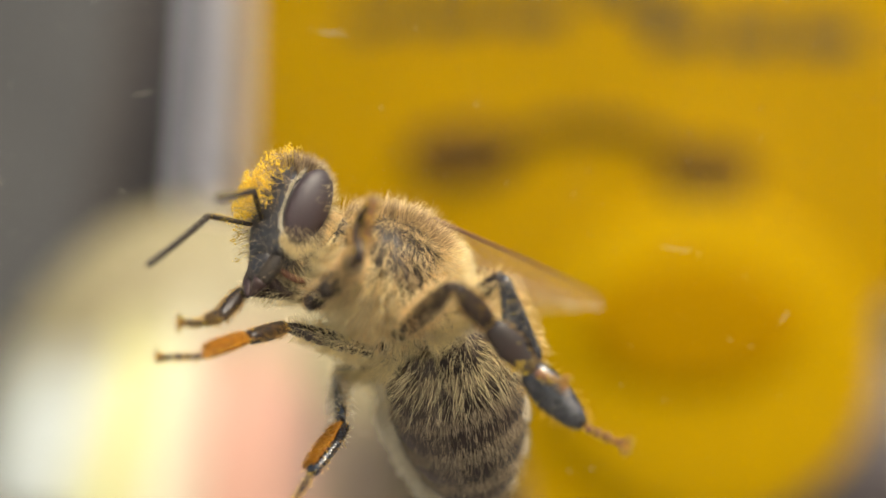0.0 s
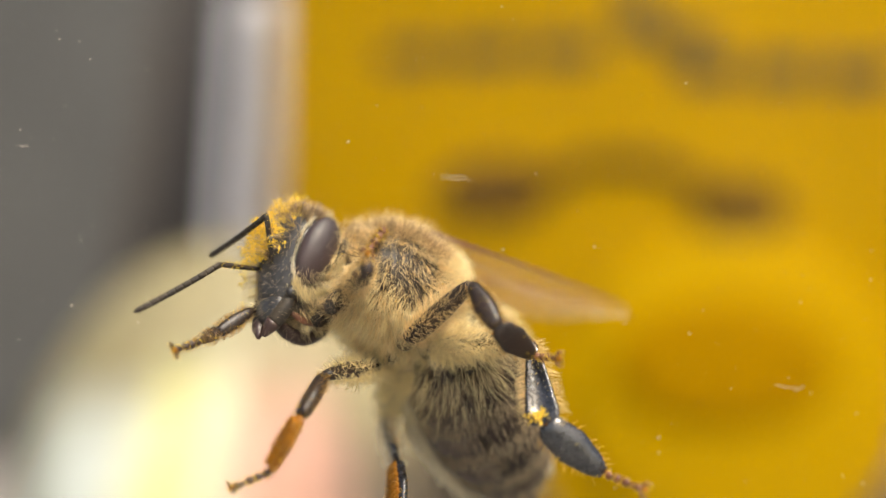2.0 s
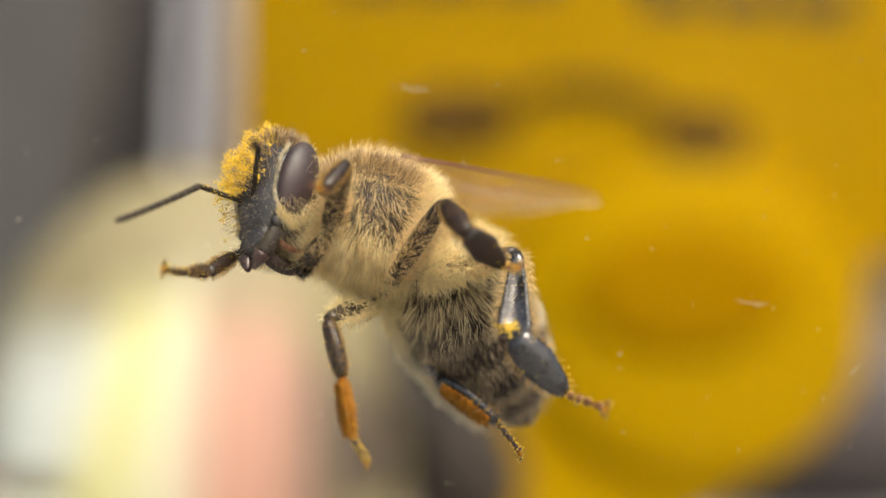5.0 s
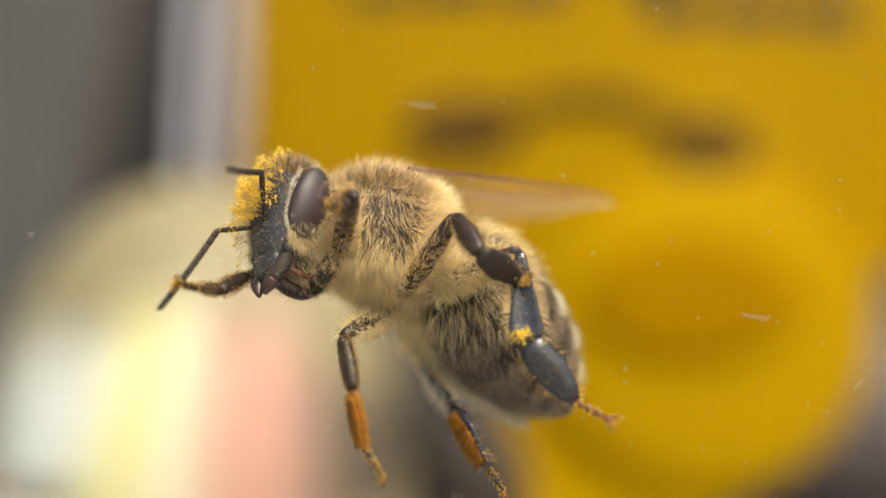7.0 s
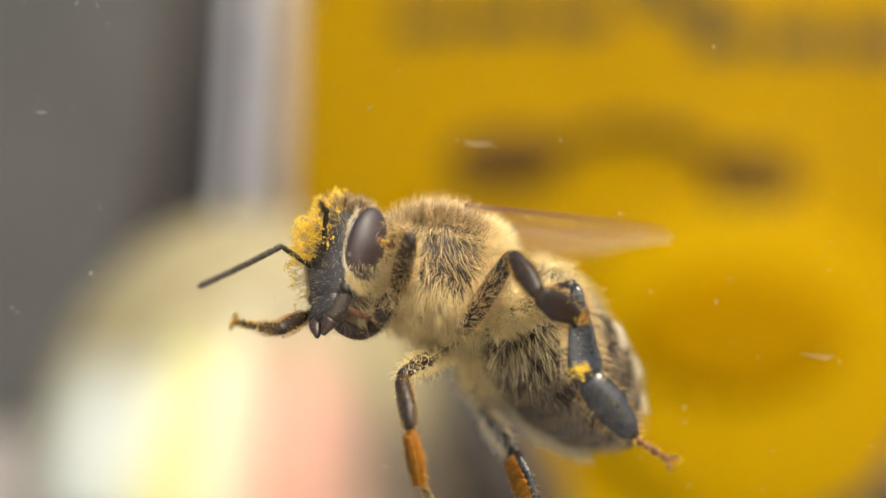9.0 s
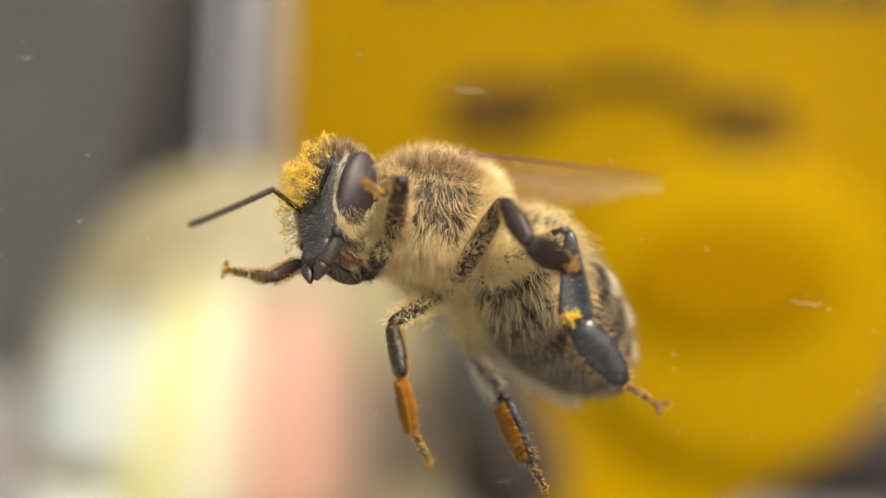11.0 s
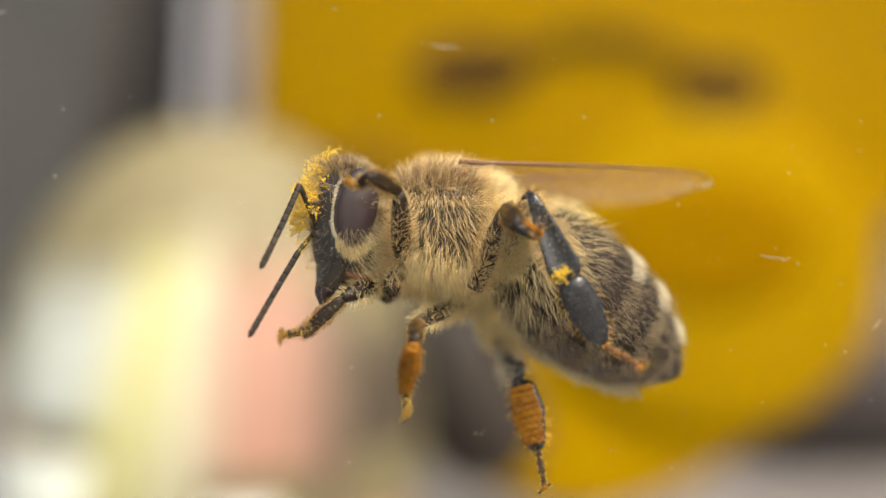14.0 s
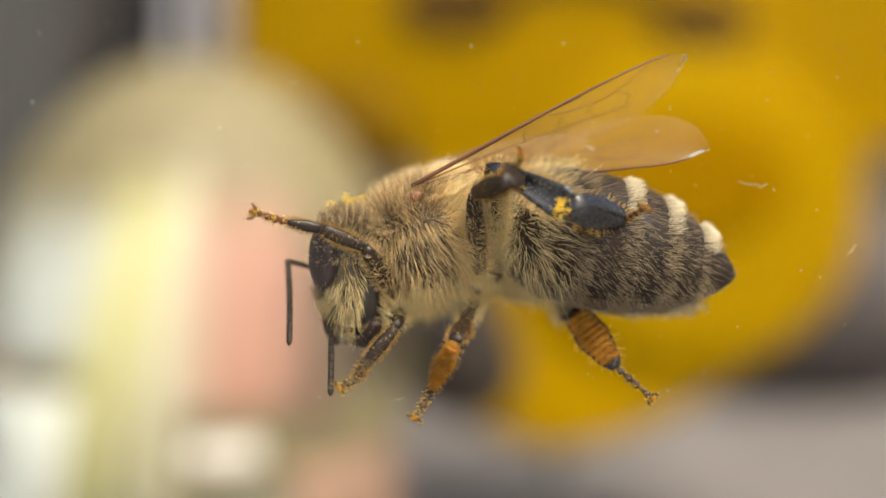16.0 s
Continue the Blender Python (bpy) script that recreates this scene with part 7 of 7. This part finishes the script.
    walk(MOVERS["right_hind.tibia"], [
        (0, mm(3.4,-0,0,46.5,-17,-125.5)), (0.5, mm(3.4,0,-0,22.8,-8.6,-114.4)), (1, mm(3.4,0,0,18.2,-17.4,-111.6)),
        (1.5, mm(3.4,0,-0,12,-17.7,-101.1)), (2, mm(3.4,0,0,15.1,-4.2,-116.3)), (2.5, mm(3.4,0,-0,26,-8.6,-118.7)),
        (3, mm(3.4,-0,-0,16.6,3.9,-122.6)), (3.5, mm(3.4,-0,-0,24.9,3.1,-131.4)), (4, mm(3.4,-0,0,32.2,-0.3,-130.4)),
        (4.5, mm(3.4,-0,0,11.8,-10.8,-120)), (5, mm(3.4,-0,0,7.9,-8.6,-117.2)), (5.5, mm(3.4,-0,-0,4.5,-6.4,-114)),
        (6, mm(3.4,0,0,1.7,-4.4,-110.6)), (6.5, mm(3.4,0,0,-0.3,-2.6,-107.2)), (7, mm(3.4,0,-0,-1.7,-1,-104.3)),
        (7.5, mm(3.4,0,0,-2.4,0.2,-102.1)), (8, mm(3.4,0,0,-2.5,1,-101)), (8.5, mm(3.4,-0,-0,-2.1,1.6,-100.9)),
        (9, mm(3.4,0,-0,-1.5,2,-101.1)), (9.5, mm(3.4,-0,-0,-0.7,2.4,-101.6)), (10, mm(3.4,0,-0,0.3,2.6,-102.3)),
        (10.5, mm(3.4,0,-0,1.3,2.9,-102.9)), (11, mm(3.4,0,0,2.4,3,-103.5)), (11.5, mm(3.4,0,-0,3.6,3.2,-103.9)),
        (12, mm(3.4,0,0,4.7,3.4,-104.1)), (12.5, mm(3.4,0,0,5.6,3.7,-103.9)), (13, mm(3.4,0,0,-5.6,4.2,-87.2)),
        (13.5, mm(3.4,0,0,-9,12.9,-102.1)), (14, mm(3.4,-0,-0,-51.2,34.1,-124.2)), (14.5, mm(3.4,-0,0,-4.9,50.8,-166.6)),
        (15, mm(3.4,-0,-0,0,37.7,-169.7)), (15.5, mm(3.4,-0,-0,-99.7,80.8,-88.6)), (16, mm(3.4,0,0,-0,61,-160.9)),
    ])
    walk(MOVERS["right_hind.basitarsus"], [
        (0, mm(1.79,-2.258,0.848,6,-2.5,-103.3)), (0.5, mm(2.215,-2.611,0.434,-4.9,5.1,-100.5)), (1, mm(2.381,-2.573,0.867,2.8,-12.4,-99.7)),
        (1.5, mm(2.868,-2.711,0.882,11.5,-9.7,-104.7)), (2, mm(2.119,-2.593,0.212,-6,-2.6,-95.3)), (2.5, mm(2.023,-2.515,0.434,-5.7,-10,-86.5)),
        (3, mm(1.841,-2.437,-0.197,-14.4,-0.5,-75.6)), (3.5, mm(1.485,-2.172,-0.157,-19.6,2.1,-65.6)), (4, mm(1.52,-2.208,0.015,-17.1,-9.4,-66.2)),
        (4.5, mm(1.976,-2.467,0.543,-6.9,-35.3,-88)), (5, mm(2.089,-2.55,0.434,-7.1,-31.6,-87.6)), (5.5, mm(2.228,-2.633,0.323,-8.2,-25.4,-86.1)),
        (6, mm(2.383,-2.707,0.222,-10,-17.8,-84.2)), (6.5, mm(2.543,-2.767,0.132,-12.2,-10,-81.8)), (7, mm(2.684,-2.81,0.051,-14.2,-3.4,-79.2)),
        (7.5, mm(2.792,-2.836,-0.01,-15.5,1.4,-76.7)), (8, mm(2.847,-2.846,-0.051,-16.1,3.8,-74.5)), (8.5, mm(2.852,-2.847,-0.081,-16.1,4.4,-72.6)),
        (9, mm(2.842,-2.844,-0.101,-16,4.4,-70.8)), (9.5, mm(2.817,-2.838,-0.121,-15.7,3.8,-69)), (10, mm(2.783,-2.831,-0.132,-15.4,2.9,-67.3)),
        (10.5, mm(2.753,-2.823,-0.147,-15,1.6,-65.7)), (11, mm(2.724,-2.816,-0.152,-14.6,0.4,-64.2)), (11.5, mm(2.704,-2.811,-0.162,-14.1,-1.1,-62.8)),
        (12, mm(2.695,-2.808,-0.172,-13.7,-2.4,-61.2)), (12.5, mm(2.705,-2.809,-0.187,-13.2,-3.6,-59.6)), (13, mm(3.541,-2.889,-0.212,-13.8,3.9,-60.4)),
        (13.5, mm(2.807,-2.764,-0.647,-17.4,14.2,-58.5)), (14, mm(2.05,-1.986,-1.626,-41.7,39.1,-45.6)), (14.5, mm(1.617,-0.425,-2.247,74.1,78.6,94.8)),
        (15, mm(1.142,-0.41,-1.773,45,74.9,62.4)), (15.5, mm(3.411,-0.464,-2.863,-110.4,77.3,-103.5)), (16, mm(2.071,-0.46,-2.536,8.1,57.5,32.3)),
    ])
    walk(MOVERS["right_hind.tarsus"], [
        (0, mm(1.239,-4.592,0.951,14.9,1.9,-115)), (0.5, mm(1.778,-4.96,0.222,1.2,8.3,-113.9)), (1, mm(1.987,-4.885,1.381,14.2,-5,-115.7)),
        (1.5, mm(2.269,-4.999,1.286,13.3,-1,-112.7)), (2, mm(1.899,-4.981,0.322,-5.4,7.7,-111.6)), (2.5, mm(2.166,-4.874,0.849,3.6,5.3,-114.5)),
        (3, mm(2.437,-4.762,-0.178,-9.5,12.2,-112.6)), (3.5, mm(2.476,-4.356,-0.246,-18.7,14.7,-112.1)), (4, mm(2.475,-4.373,0.408,15.1,-11.8,-112.7)),
        (4.5, mm(2.044,-4.425,1.932,-1.7,-10.3,-107.5)), (5, mm(2.176,-4.591,1.692,-2.5,-6.9,-108.3)), (5.5, mm(2.374,-4.795,1.354,-1.8,-3.3,-110.7)),
        (6, mm(2.615,-4.98,0.956,0.1,-0.2,-113.6)), (6.5, mm(2.879,-5.106,0.547,2,2.3,-115.9)), (7, mm(3.134,-5.164,0.191,2.5,4.7,-116.8)),
        (7.5, mm(3.345,-5.171,-0.071,1.6,6.8,-116.7)), (8, mm(3.486,-5.154,-0.209,0.7,8.2,-116)), (8.5, mm(3.569,-5.13,-0.263,0.3,8.7,-115.2)),
        (9, mm(3.628,-5.104,-0.286,0.1,9,-114.2)), (9.5, mm(3.674,-5.074,-0.279,0,9.3,-113.4)), (10, mm(3.71,-5.042,-0.254,-0.1,9.2,-112.4)),
        (10.5, mm(3.739,-5.009,-0.215,-0,9.2,-111.3)), (11, mm(3.768,-4.977,-0.167,0.2,9.1,-110.1)), (11.5, mm(3.8,-4.944,-0.117,0.4,9.1,-108.7)),
        (12, mm(3.85,-4.909,-0.073,0.6,8.9,-107.4)), (12.5, mm(3.916,-4.875,-0.035,0.9,8.9,-105.9)), (13, mm(4.725,-4.971,-0.374,-3.1,10.3,-101.2)),
        (13.5, mm(4.025,-4.748,-1.237,-16.6,18.8,-106.8)), (14, mm(3.354,-3.317,-3.14,-55,51,-97.9)), (14.5, mm(1.578,0.048,-4.602,48.8,77.5,56.9)),
        (15, mm(1.432,0.144,-4.09,76,77.2,83.8)), (15.5, mm(3.288,-0.978,-5.203,-37.2,69.1,-66.7)), (16, mm(3.16,0.228,-4.559,6.5,50.3,11.5)),
    ])
    walk(MOVERS["antenna_left"], [
        (0, mm(4.364,-0.54,-1.05,-22.6,12.2,59)), (0.5, mm(4.216,-0.595,-1.294,1,-23.6,58.7)), (1, mm(4.038,-0.183,-1.023,4.9,16.5,62.8)),
        (1.5, mm(3.941,0.008,-1.022,2.1,-22.5,81)), (2, mm(3.846,-0.478,-1.592,17.3,-27.7,41.9)), (2.5, mm(3.748,-0.231,-1.306,-44.6,-7.6,70)),
        (3, mm(4.007,-0.269,-1.505,23.7,-17,42)), (3.5, mm(4.222,-0.017,-1.234,4.3,-28,50.9)), (4, mm(4.122,0.137,-1.015,9.2,-10.3,85.8)),
        (4.5, mm(4.006,0.175,-0.916,-0.5,-31.5,71.8)), (5, mm(3.995,0.198,-0.905,-1.8,-33,70.9)), (5.5, mm(3.975,0.21,-0.92,-2.7,-32.7,68.8)),
        (6, mm(3.948,0.213,-0.956,-3.4,-32.8,66.2)), (6.5, mm(3.92,0.209,-1.005,-3.1,-34.2,63.3)), (7, mm(3.895,0.205,-1.056,-0.7,-38.7,59.8)),
        (7.5, mm(3.874,0.2,-1.106,8.3,-59.5,63.8)), (8, mm(3.864,0.199,-1.141,0.5,-45.4,59.7)), (8.5, mm(3.886,0.206,-1.134,9.6,-58.4,56.6)),
        (9, mm(3.91,0.212,-1.127,-0.1,-48.3,67)), (9.5, mm(3.937,0.217,-1.12,-4.7,-41,74.3)), (10, mm(3.966,0.222,-1.114,-6.8,-36,81)),
        (10.5, mm(3.996,0.226,-1.107,-7.1,-32.5,86.5)), (11, mm(4.031,0.228,-1.101,-7.5,-30.1,90.3)), (11.5, mm(4.067,0.231,-1.093,-8.3,-28,91.1)),
        (12, mm(4.104,0.233,-1.088,-11.9,-28.6,82.9)), (12.5, mm(4.054,0.172,-1.092,-7.4,-33.7,71.1)), (13, mm(3.887,0.246,-1.051,-8.9,-27.5,71.3)),
        (13.5, mm(4.127,0.272,-0.984,8.8,-44.6,58.4)), (14, mm(4.253,0.319,-0.678,24.9,-43.6,48)), (14.5, mm(4.332,0.562,-0.388,55,-34.7,52.6)),
        (15, mm(4.395,0.588,0.259,80.3,-15.1,-57.8)), (15.5, mm(4.47,0.391,0.297,107.1,-38,-64.9)), (16, mm(3.355,-0.395,-0.203,78,-33.2,2.8)),
    ])
    walk(MOVERS["antenna_left.flagellum"], [
        (0, mm(1.65,0,0,-54.8,31.2,24.9)), (0.5, mm(1.65,0,0,-134.1,68.9,29.7)), (1, mm(1.65,0,0,63,-8.4,-143.7)),
        (1.5, mm(1.65,0,0,167.2,59.8,1.3)), (2, mm(1.65,0,0,59.7,-21.6,-125)), (2.5, mm(1.65,0,0,-101,23.9,40.3)),
        (3, mm(1.65,0,0,65.9,-14.7,-111.9)), (3.5, mm(1.65,0,0,-139.5,63.4,2.1)), (4, mm(1.65,0,0,144.8,40.8,-10)),
        (4.5, mm(1.65,0,0,-161.4,59.1,23.7)), (5, mm(1.65,0,0,-155.3,60.7,26)), (5.5, mm(1.65,0,0,-148.9,62,24.6)),
        (6, mm(1.65,0,0,-141.1,63.7,22.4)), (6.5, mm(1.65,0,0,-135.5,66.3,20.5)), (7, mm(1.65,0,0,-133.8,70.8,21.7)),
        (7.5, mm(1.65,0,0,-126.6,76.8,60.9)), (8, mm(1.65,0,0,-136.8,67.1,32.3)), (8.5, mm(1.65,0,0,121.3,87.1,-69.9)),
        (9, mm(1.65,0,0,-138.9,71.3,41.3)), (9.5, mm(1.65,0,0,-155.5,64.8,26.6)), (10, mm(1.65,0,0,-170.1,62.2,14.1)),
        (10.5, mm(1.65,0,0,176,61.1,3.3)), (11, mm(1.65,0,0,167.5,60.5,-2.2)), (11.5, mm(1.65,0,0,168,58.4,0.9)),
        (12, mm(1.65,0,0,-166.3,47.6,25.1)), (12.5, mm(1.65,0,0,-140.5,63.8,26.6)), (13, mm(1.65,0,0,-139.4,60.9,38.9)),
        (13.5, mm(1.65,0,0,76.5,-30.3,-141.3)), (14, mm(1.65,0,0,34.8,49.9,-136.6)), (14.5, mm(1.65,0,0,108,25.7,-80.7)),
        (15, mm(1.65,0,0,83,67.9,-40.7)), (15.5, mm(1.65,0,0,12.8,74.8,172.1)), (16, mm(1.65,0,0,72.2,47.7,-117.1)),
    ])
    walk(MOVERS["antenna_right"], [
        (0, mm(4.416,-1.059,-0.999,62.4,35.7,8.2)), (0.5, mm(4.295,-1.112,-1.266,63,35.2,11)), (1, mm(4.173,-0.689,-1.038,34.8,1.4,-34.2)),
        (1.5, mm(4.16,-0.463,-1.091,36.1,-6.3,3.7)), (2, mm(3.97,-0.987,-1.614,68.9,37.3,14.7)), (2.5, mm(3.87,-0.74,-1.328,60.8,22.5,22.6)),
        (3, mm(4.103,-0.784,-1.538,103.8,48.3,34.2)), (3.5, mm(4.324,-0.528,-1.29,27.6,10,-65.6)), (4, mm(4.269,-0.358,-1.105,55.4,15,19.1)),
        (4.5, mm(4.174,-0.308,-1.028,52.9,11.6,20.4)), (5, mm(4.166,-0.286,-1.013,56,13.7,22.5)), (5.5, mm(4.15,-0.273,-1.024,65,20.8,25.5)),
        (6, mm(4.126,-0.27,-1.055,77.2,28.2,28.7)), (6.5, mm(4.099,-0.275,-1.099,87.5,33.1,31.7)), (7, mm(4.077,-0.278,-1.146,91.4,33.6,33.6)),
        (7.5, mm(4.058,-0.283,-1.192,51.8,7.7,38.5)), (8, mm(4.048,-0.284,-1.224,71.6,18.9,35.1)), (8.5, mm(4.071,-0.277,-1.219,109.4,35.6,45)),
        (9, mm(4.095,-0.271,-1.215,47.8,5.3,40.6)), (9.5, mm(4.122,-0.265,-1.212,45.8,3.8,40.5)), (10, mm(4.151,-0.259,-1.208,44.8,3.2,40.8)),
        (10.5, mm(4.181,-0.254,-1.205,44.1,2.9,41.2)), (11, mm(4.216,-0.252,-1.201,43.3,2.5,41.8)), (11.5, mm(4.252,-0.249,-1.197,42.1,1.6,42.2)),
        (12, mm(4.289,-0.246,-1.194,37.8,-1.9,43.5)), (12.5, mm(4.25,-0.302,-1.201,72.7,21.9,38.5)), (13, mm(4.1,-0.217,-1.175,44,-6.5,27.6)),
        (13.5, mm(4.226,-0.233,-1.085,150.9,35.8,60)), (14, mm(4.344,-0.194,-0.728,162.9,35.4,71.3)), (14.5, mm(4.337,0.1,-0.636,34.6,12.5,-80.2)),
        (15, mm(4.423,0.101,0.068,53.6,10.6,-71.8)), (15.5, mm(4.424,-0.118,0.183,52,13.7,-76.2)), (16, mm(2.945,-0.638,-0.42,136.4,24.7,59.7)),
    ])
    walk(MOVERS["antenna_right.flagellum"], [
        (0, mm(1.65,0,0,147.1,28.1,-38.7)), (0.5, mm(1.65,0,0,142.3,18.1,-40.1)), (1, mm(1.65,0,0,126.8,54.2,-48.1)),
        (1.5, mm(1.65,0,0,108.1,64.4,-79.3)), (2, mm(1.65,0,0,126.4,-3.8,-36.8)), (2.5, mm(1.65,0,0,104.7,25.1,-69)),
        (3, mm(1.65,0,0,91.8,-19.3,-31.9)), (3.5, mm(1.65,0,0,50.9,45.4,-39.8)), (4, mm(1.65,0,0,129.6,36.5,-50.6)),
        (4.5, mm(1.65,0,0,127.4,24,-34)), (5, mm(1.65,0,0,120.5,19.7,-36.6)), (5.5, mm(1.65,0,0,109.7,10.1,-40.6)),
        (6, mm(1.65,0,0,97.7,-1.4,-44.1)), (6.5, mm(1.65,0,0,88.4,-10.3,-46.2)), (7, mm(1.65,0,0,83.2,-14.1,-47.7)),
        (7.5, mm(1.65,0,0,84.1,11.3,-48.1)), (8, mm(1.65,0,0,85,0,-54)), (8.5, mm(1.65,0,0,79.4,-18.1,-39)),
        (9, mm(1.65,0,0,87.2,14.2,-51.5)), (9.5, mm(1.65,0,0,89.9,16.3,-51.6)), (10, mm(1.65,0,0,92.1,17.2,-51.4)),
        (10.5, mm(1.65,0,0,93.8,17.7,-51.3)), (11, mm(1.65,0,0,95.5,18,-51.3)), (11.5, mm(1.65,0,0,97.2,18.7,-51.4)),
        (12, mm(1.65,0,0,90.2,16.1,-57.8)), (12.5, mm(1.65,0,0,92.3,-0.1,-52.4)), (13, mm(1.65,0,0,96.8,52.9,-80)),
        (13.5, mm(1.65,0,0,-26.8,-50.6,0.7)), (14, mm(1.65,0,0,-32.6,-47.8,11)), (14.5, mm(1.65,0,0,54.9,73.9,-49.7)),
        (15, mm(1.65,0,0,62.9,74.5,-36.3)), (15.5, mm(1.65,0,0,129.6,79.6,27.5)), (16, mm(1.65,0,0,157.4,-8.9,-24.8)),
    ])
    walk(MOVERS["wing_left"], [
        (0, mm(0,1.2,2.1,1.4,-27.4,-163.1)), (0.5, mm(0,1.2,2.1,8.4,-21.5,-167.8)), (1, mm(0,1.2,2.1,9.7,-19.9,-167.3)),
        (1.5, mm(0,1.2,2.1,8.8,-20.1,-162.8)), (2, mm(0,1.2,2.1,6.6,-23.6,-169.8)), (2.5, mm(0,1.2,2.1,6.9,-21.7,-165.1)),
        (3, mm(0,1.2,2.1,5.7,-21.7,-167.1)), (3.5, mm(0,1.2,2.1,0.7,-24.6,-165.8)), (4, mm(0,1.2,2.1,0.3,-22.4,-162.8)),
        (4.5, mm(0,1.2,2.1,-1.4,-22.3,-161.3)), (5, mm(0,1.2,2.1,-1.4,-22,-161.3)), (5.5, mm(0,1.2,2.1,-1.4,-21.7,-161.7)),
        (6, mm(0,1.2,2.1,-1.3,-21.3,-162.3)), (6.5, mm(0,1.2,2.1,-1.3,-20.9,-162.8)), (7, mm(0,1.2,2.1,-1.2,-20.5,-163.4)),
        (7.5, mm(0,1.2,2.1,-1.2,-20.2,-163.8)), (8, mm(0,1.2,2.1,-1.3,-20.1,-163.9)), (8.5, mm(0,1.2,2.1,-1.3,-20.2,-163.7)),
        (9, mm(0,1.2,2.1,-1.4,-20.1,-163.5)), (9.5, mm(0,1.2,2.1,-1.5,-20.2,-163.2)), (10, mm(0,1.2,2.1,-1.7,-20.2,-162.9)),
        (10.5, mm(0,1.2,2.1,-1.8,-20.2,-162.6)), (11, mm(0,1.2,2.1,-1.9,-20.3,-162.2)), (11.5, mm(0,1.2,2.1,-2.1,-20.4,-161.9)),
        (12, mm(0,1.2,2.1,-2.3,-20.3,-161.7)), (12.5, mm(0,1.2,2.1,-2.5,-20.6,-161.7)), (13, mm(0,1.2,2.1,-4.9,-19.1,-163.1)),
        (13.5, mm(0,1.2,2.1,-5.3,-12.8,-168.2)), (14, mm(0,1.2,2.1,-12.5,-8.4,-170.4)), (14.5, mm(0,1.2,2.1,-30.1,-5.7,-176.1)),
        (15, mm(0,1.2,2.1,-31.3,-4.5,-176.5)), (15.5, mm(0,1.2,2.1,-33.2,-5.3,-175.6)), (16, mm(0,1.2,2.1,-39.8,-10,-178.2)),
    ])
    walk(MOVERS["wing_right"], [
        (0, mm(0,-1.2,2.1,-0.7,-31.9,-169.1)), (0.5, mm(0,-1.2,2.1,6.6,-25.8,-173.9)), (1, mm(0,-1.2,2.1,7.2,-24.5,-172.9)),
        (1.5, mm(0,-1.2,2.1,5.1,-25.3,-167.7)), (2, mm(0,-1.2,2.1,5.2,-28.1,-175.9)), (2.5, mm(0,-1.2,2.1,4.6,-26.5,-170.1)),
        (3, mm(0,-1.2,2.1,3.9,-26.3,-172)), (3.5, mm(0,-1.2,2.1,-0.6,-29.1,-170.7)), (4, mm(0,-1.2,2.1,-2.1,-27.2,-166.9)),
        (4.5, mm(0,-1.2,2.1,-4.1,-27.3,-165.1)), (5, mm(0,-1.2,2.1,-4.1,-27.2,-165.3)), (5.5, mm(0,-1.2,2.1,-4,-26.8,-165.7)),
        (6, mm(0,-1.2,2.1,-3.8,-26.4,-166.2)), (6.5, mm(0,-1.2,2.1,-3.7,-25.9,-166.8)), (7, mm(0,-1.2,2.1,-3.5,-25.5,-167.4)),
        (7.5, mm(0,-1.2,2.1,-3.4,-25.1,-167.8)), (8, mm(0,-1.2,2.1,-3.4,-25,-168)), (8.5, mm(0,-1.2,2.1,-3.4,-25,-167.7)),
        (9, mm(0,-1.2,2.1,-3.6,-25.1,-167.5)), (9.5, mm(0,-1.2,2.1,-3.7,-25,-167.3)), (10, mm(0,-1.2,2.1,-3.9,-25.1,-166.9)),
        (10.5, mm(0,-1.2,2.1,-4,-25.2,-166.6)), (11, mm(0,-1.2,2.1,-4.2,-25.3,-166.3)), (11.5, mm(0,-1.2,2.1,-4.4,-25.2,-166.1)),
        (12, mm(0,-1.2,2.1,-4.6,-25.3,-165.7)), (12.5, mm(0,-1.2,2.1,-4.8,-25.5,-165.8)), (13, mm(0,-1.2,2.1,-6.7,-23.9,-167.1)),
        (13.5, mm(0,-1.2,2.1,-6.4,-16.9,-171.9)), (14, mm(0,-1.2,2.1,-13.3,-11.7,-172.9)), (14.5, mm(0,-1.2,2.1,46.9,13.2,-169.4)),
        (15, mm(0,-1.2,2.1,43.9,15.6,-172.6)), (15.5, mm(0,-1.2,2.1,37.1,19.1,172.7)), (16, mm(0,-1.2,2.1,32.1,11.6,164.6)),
    ])


motions()
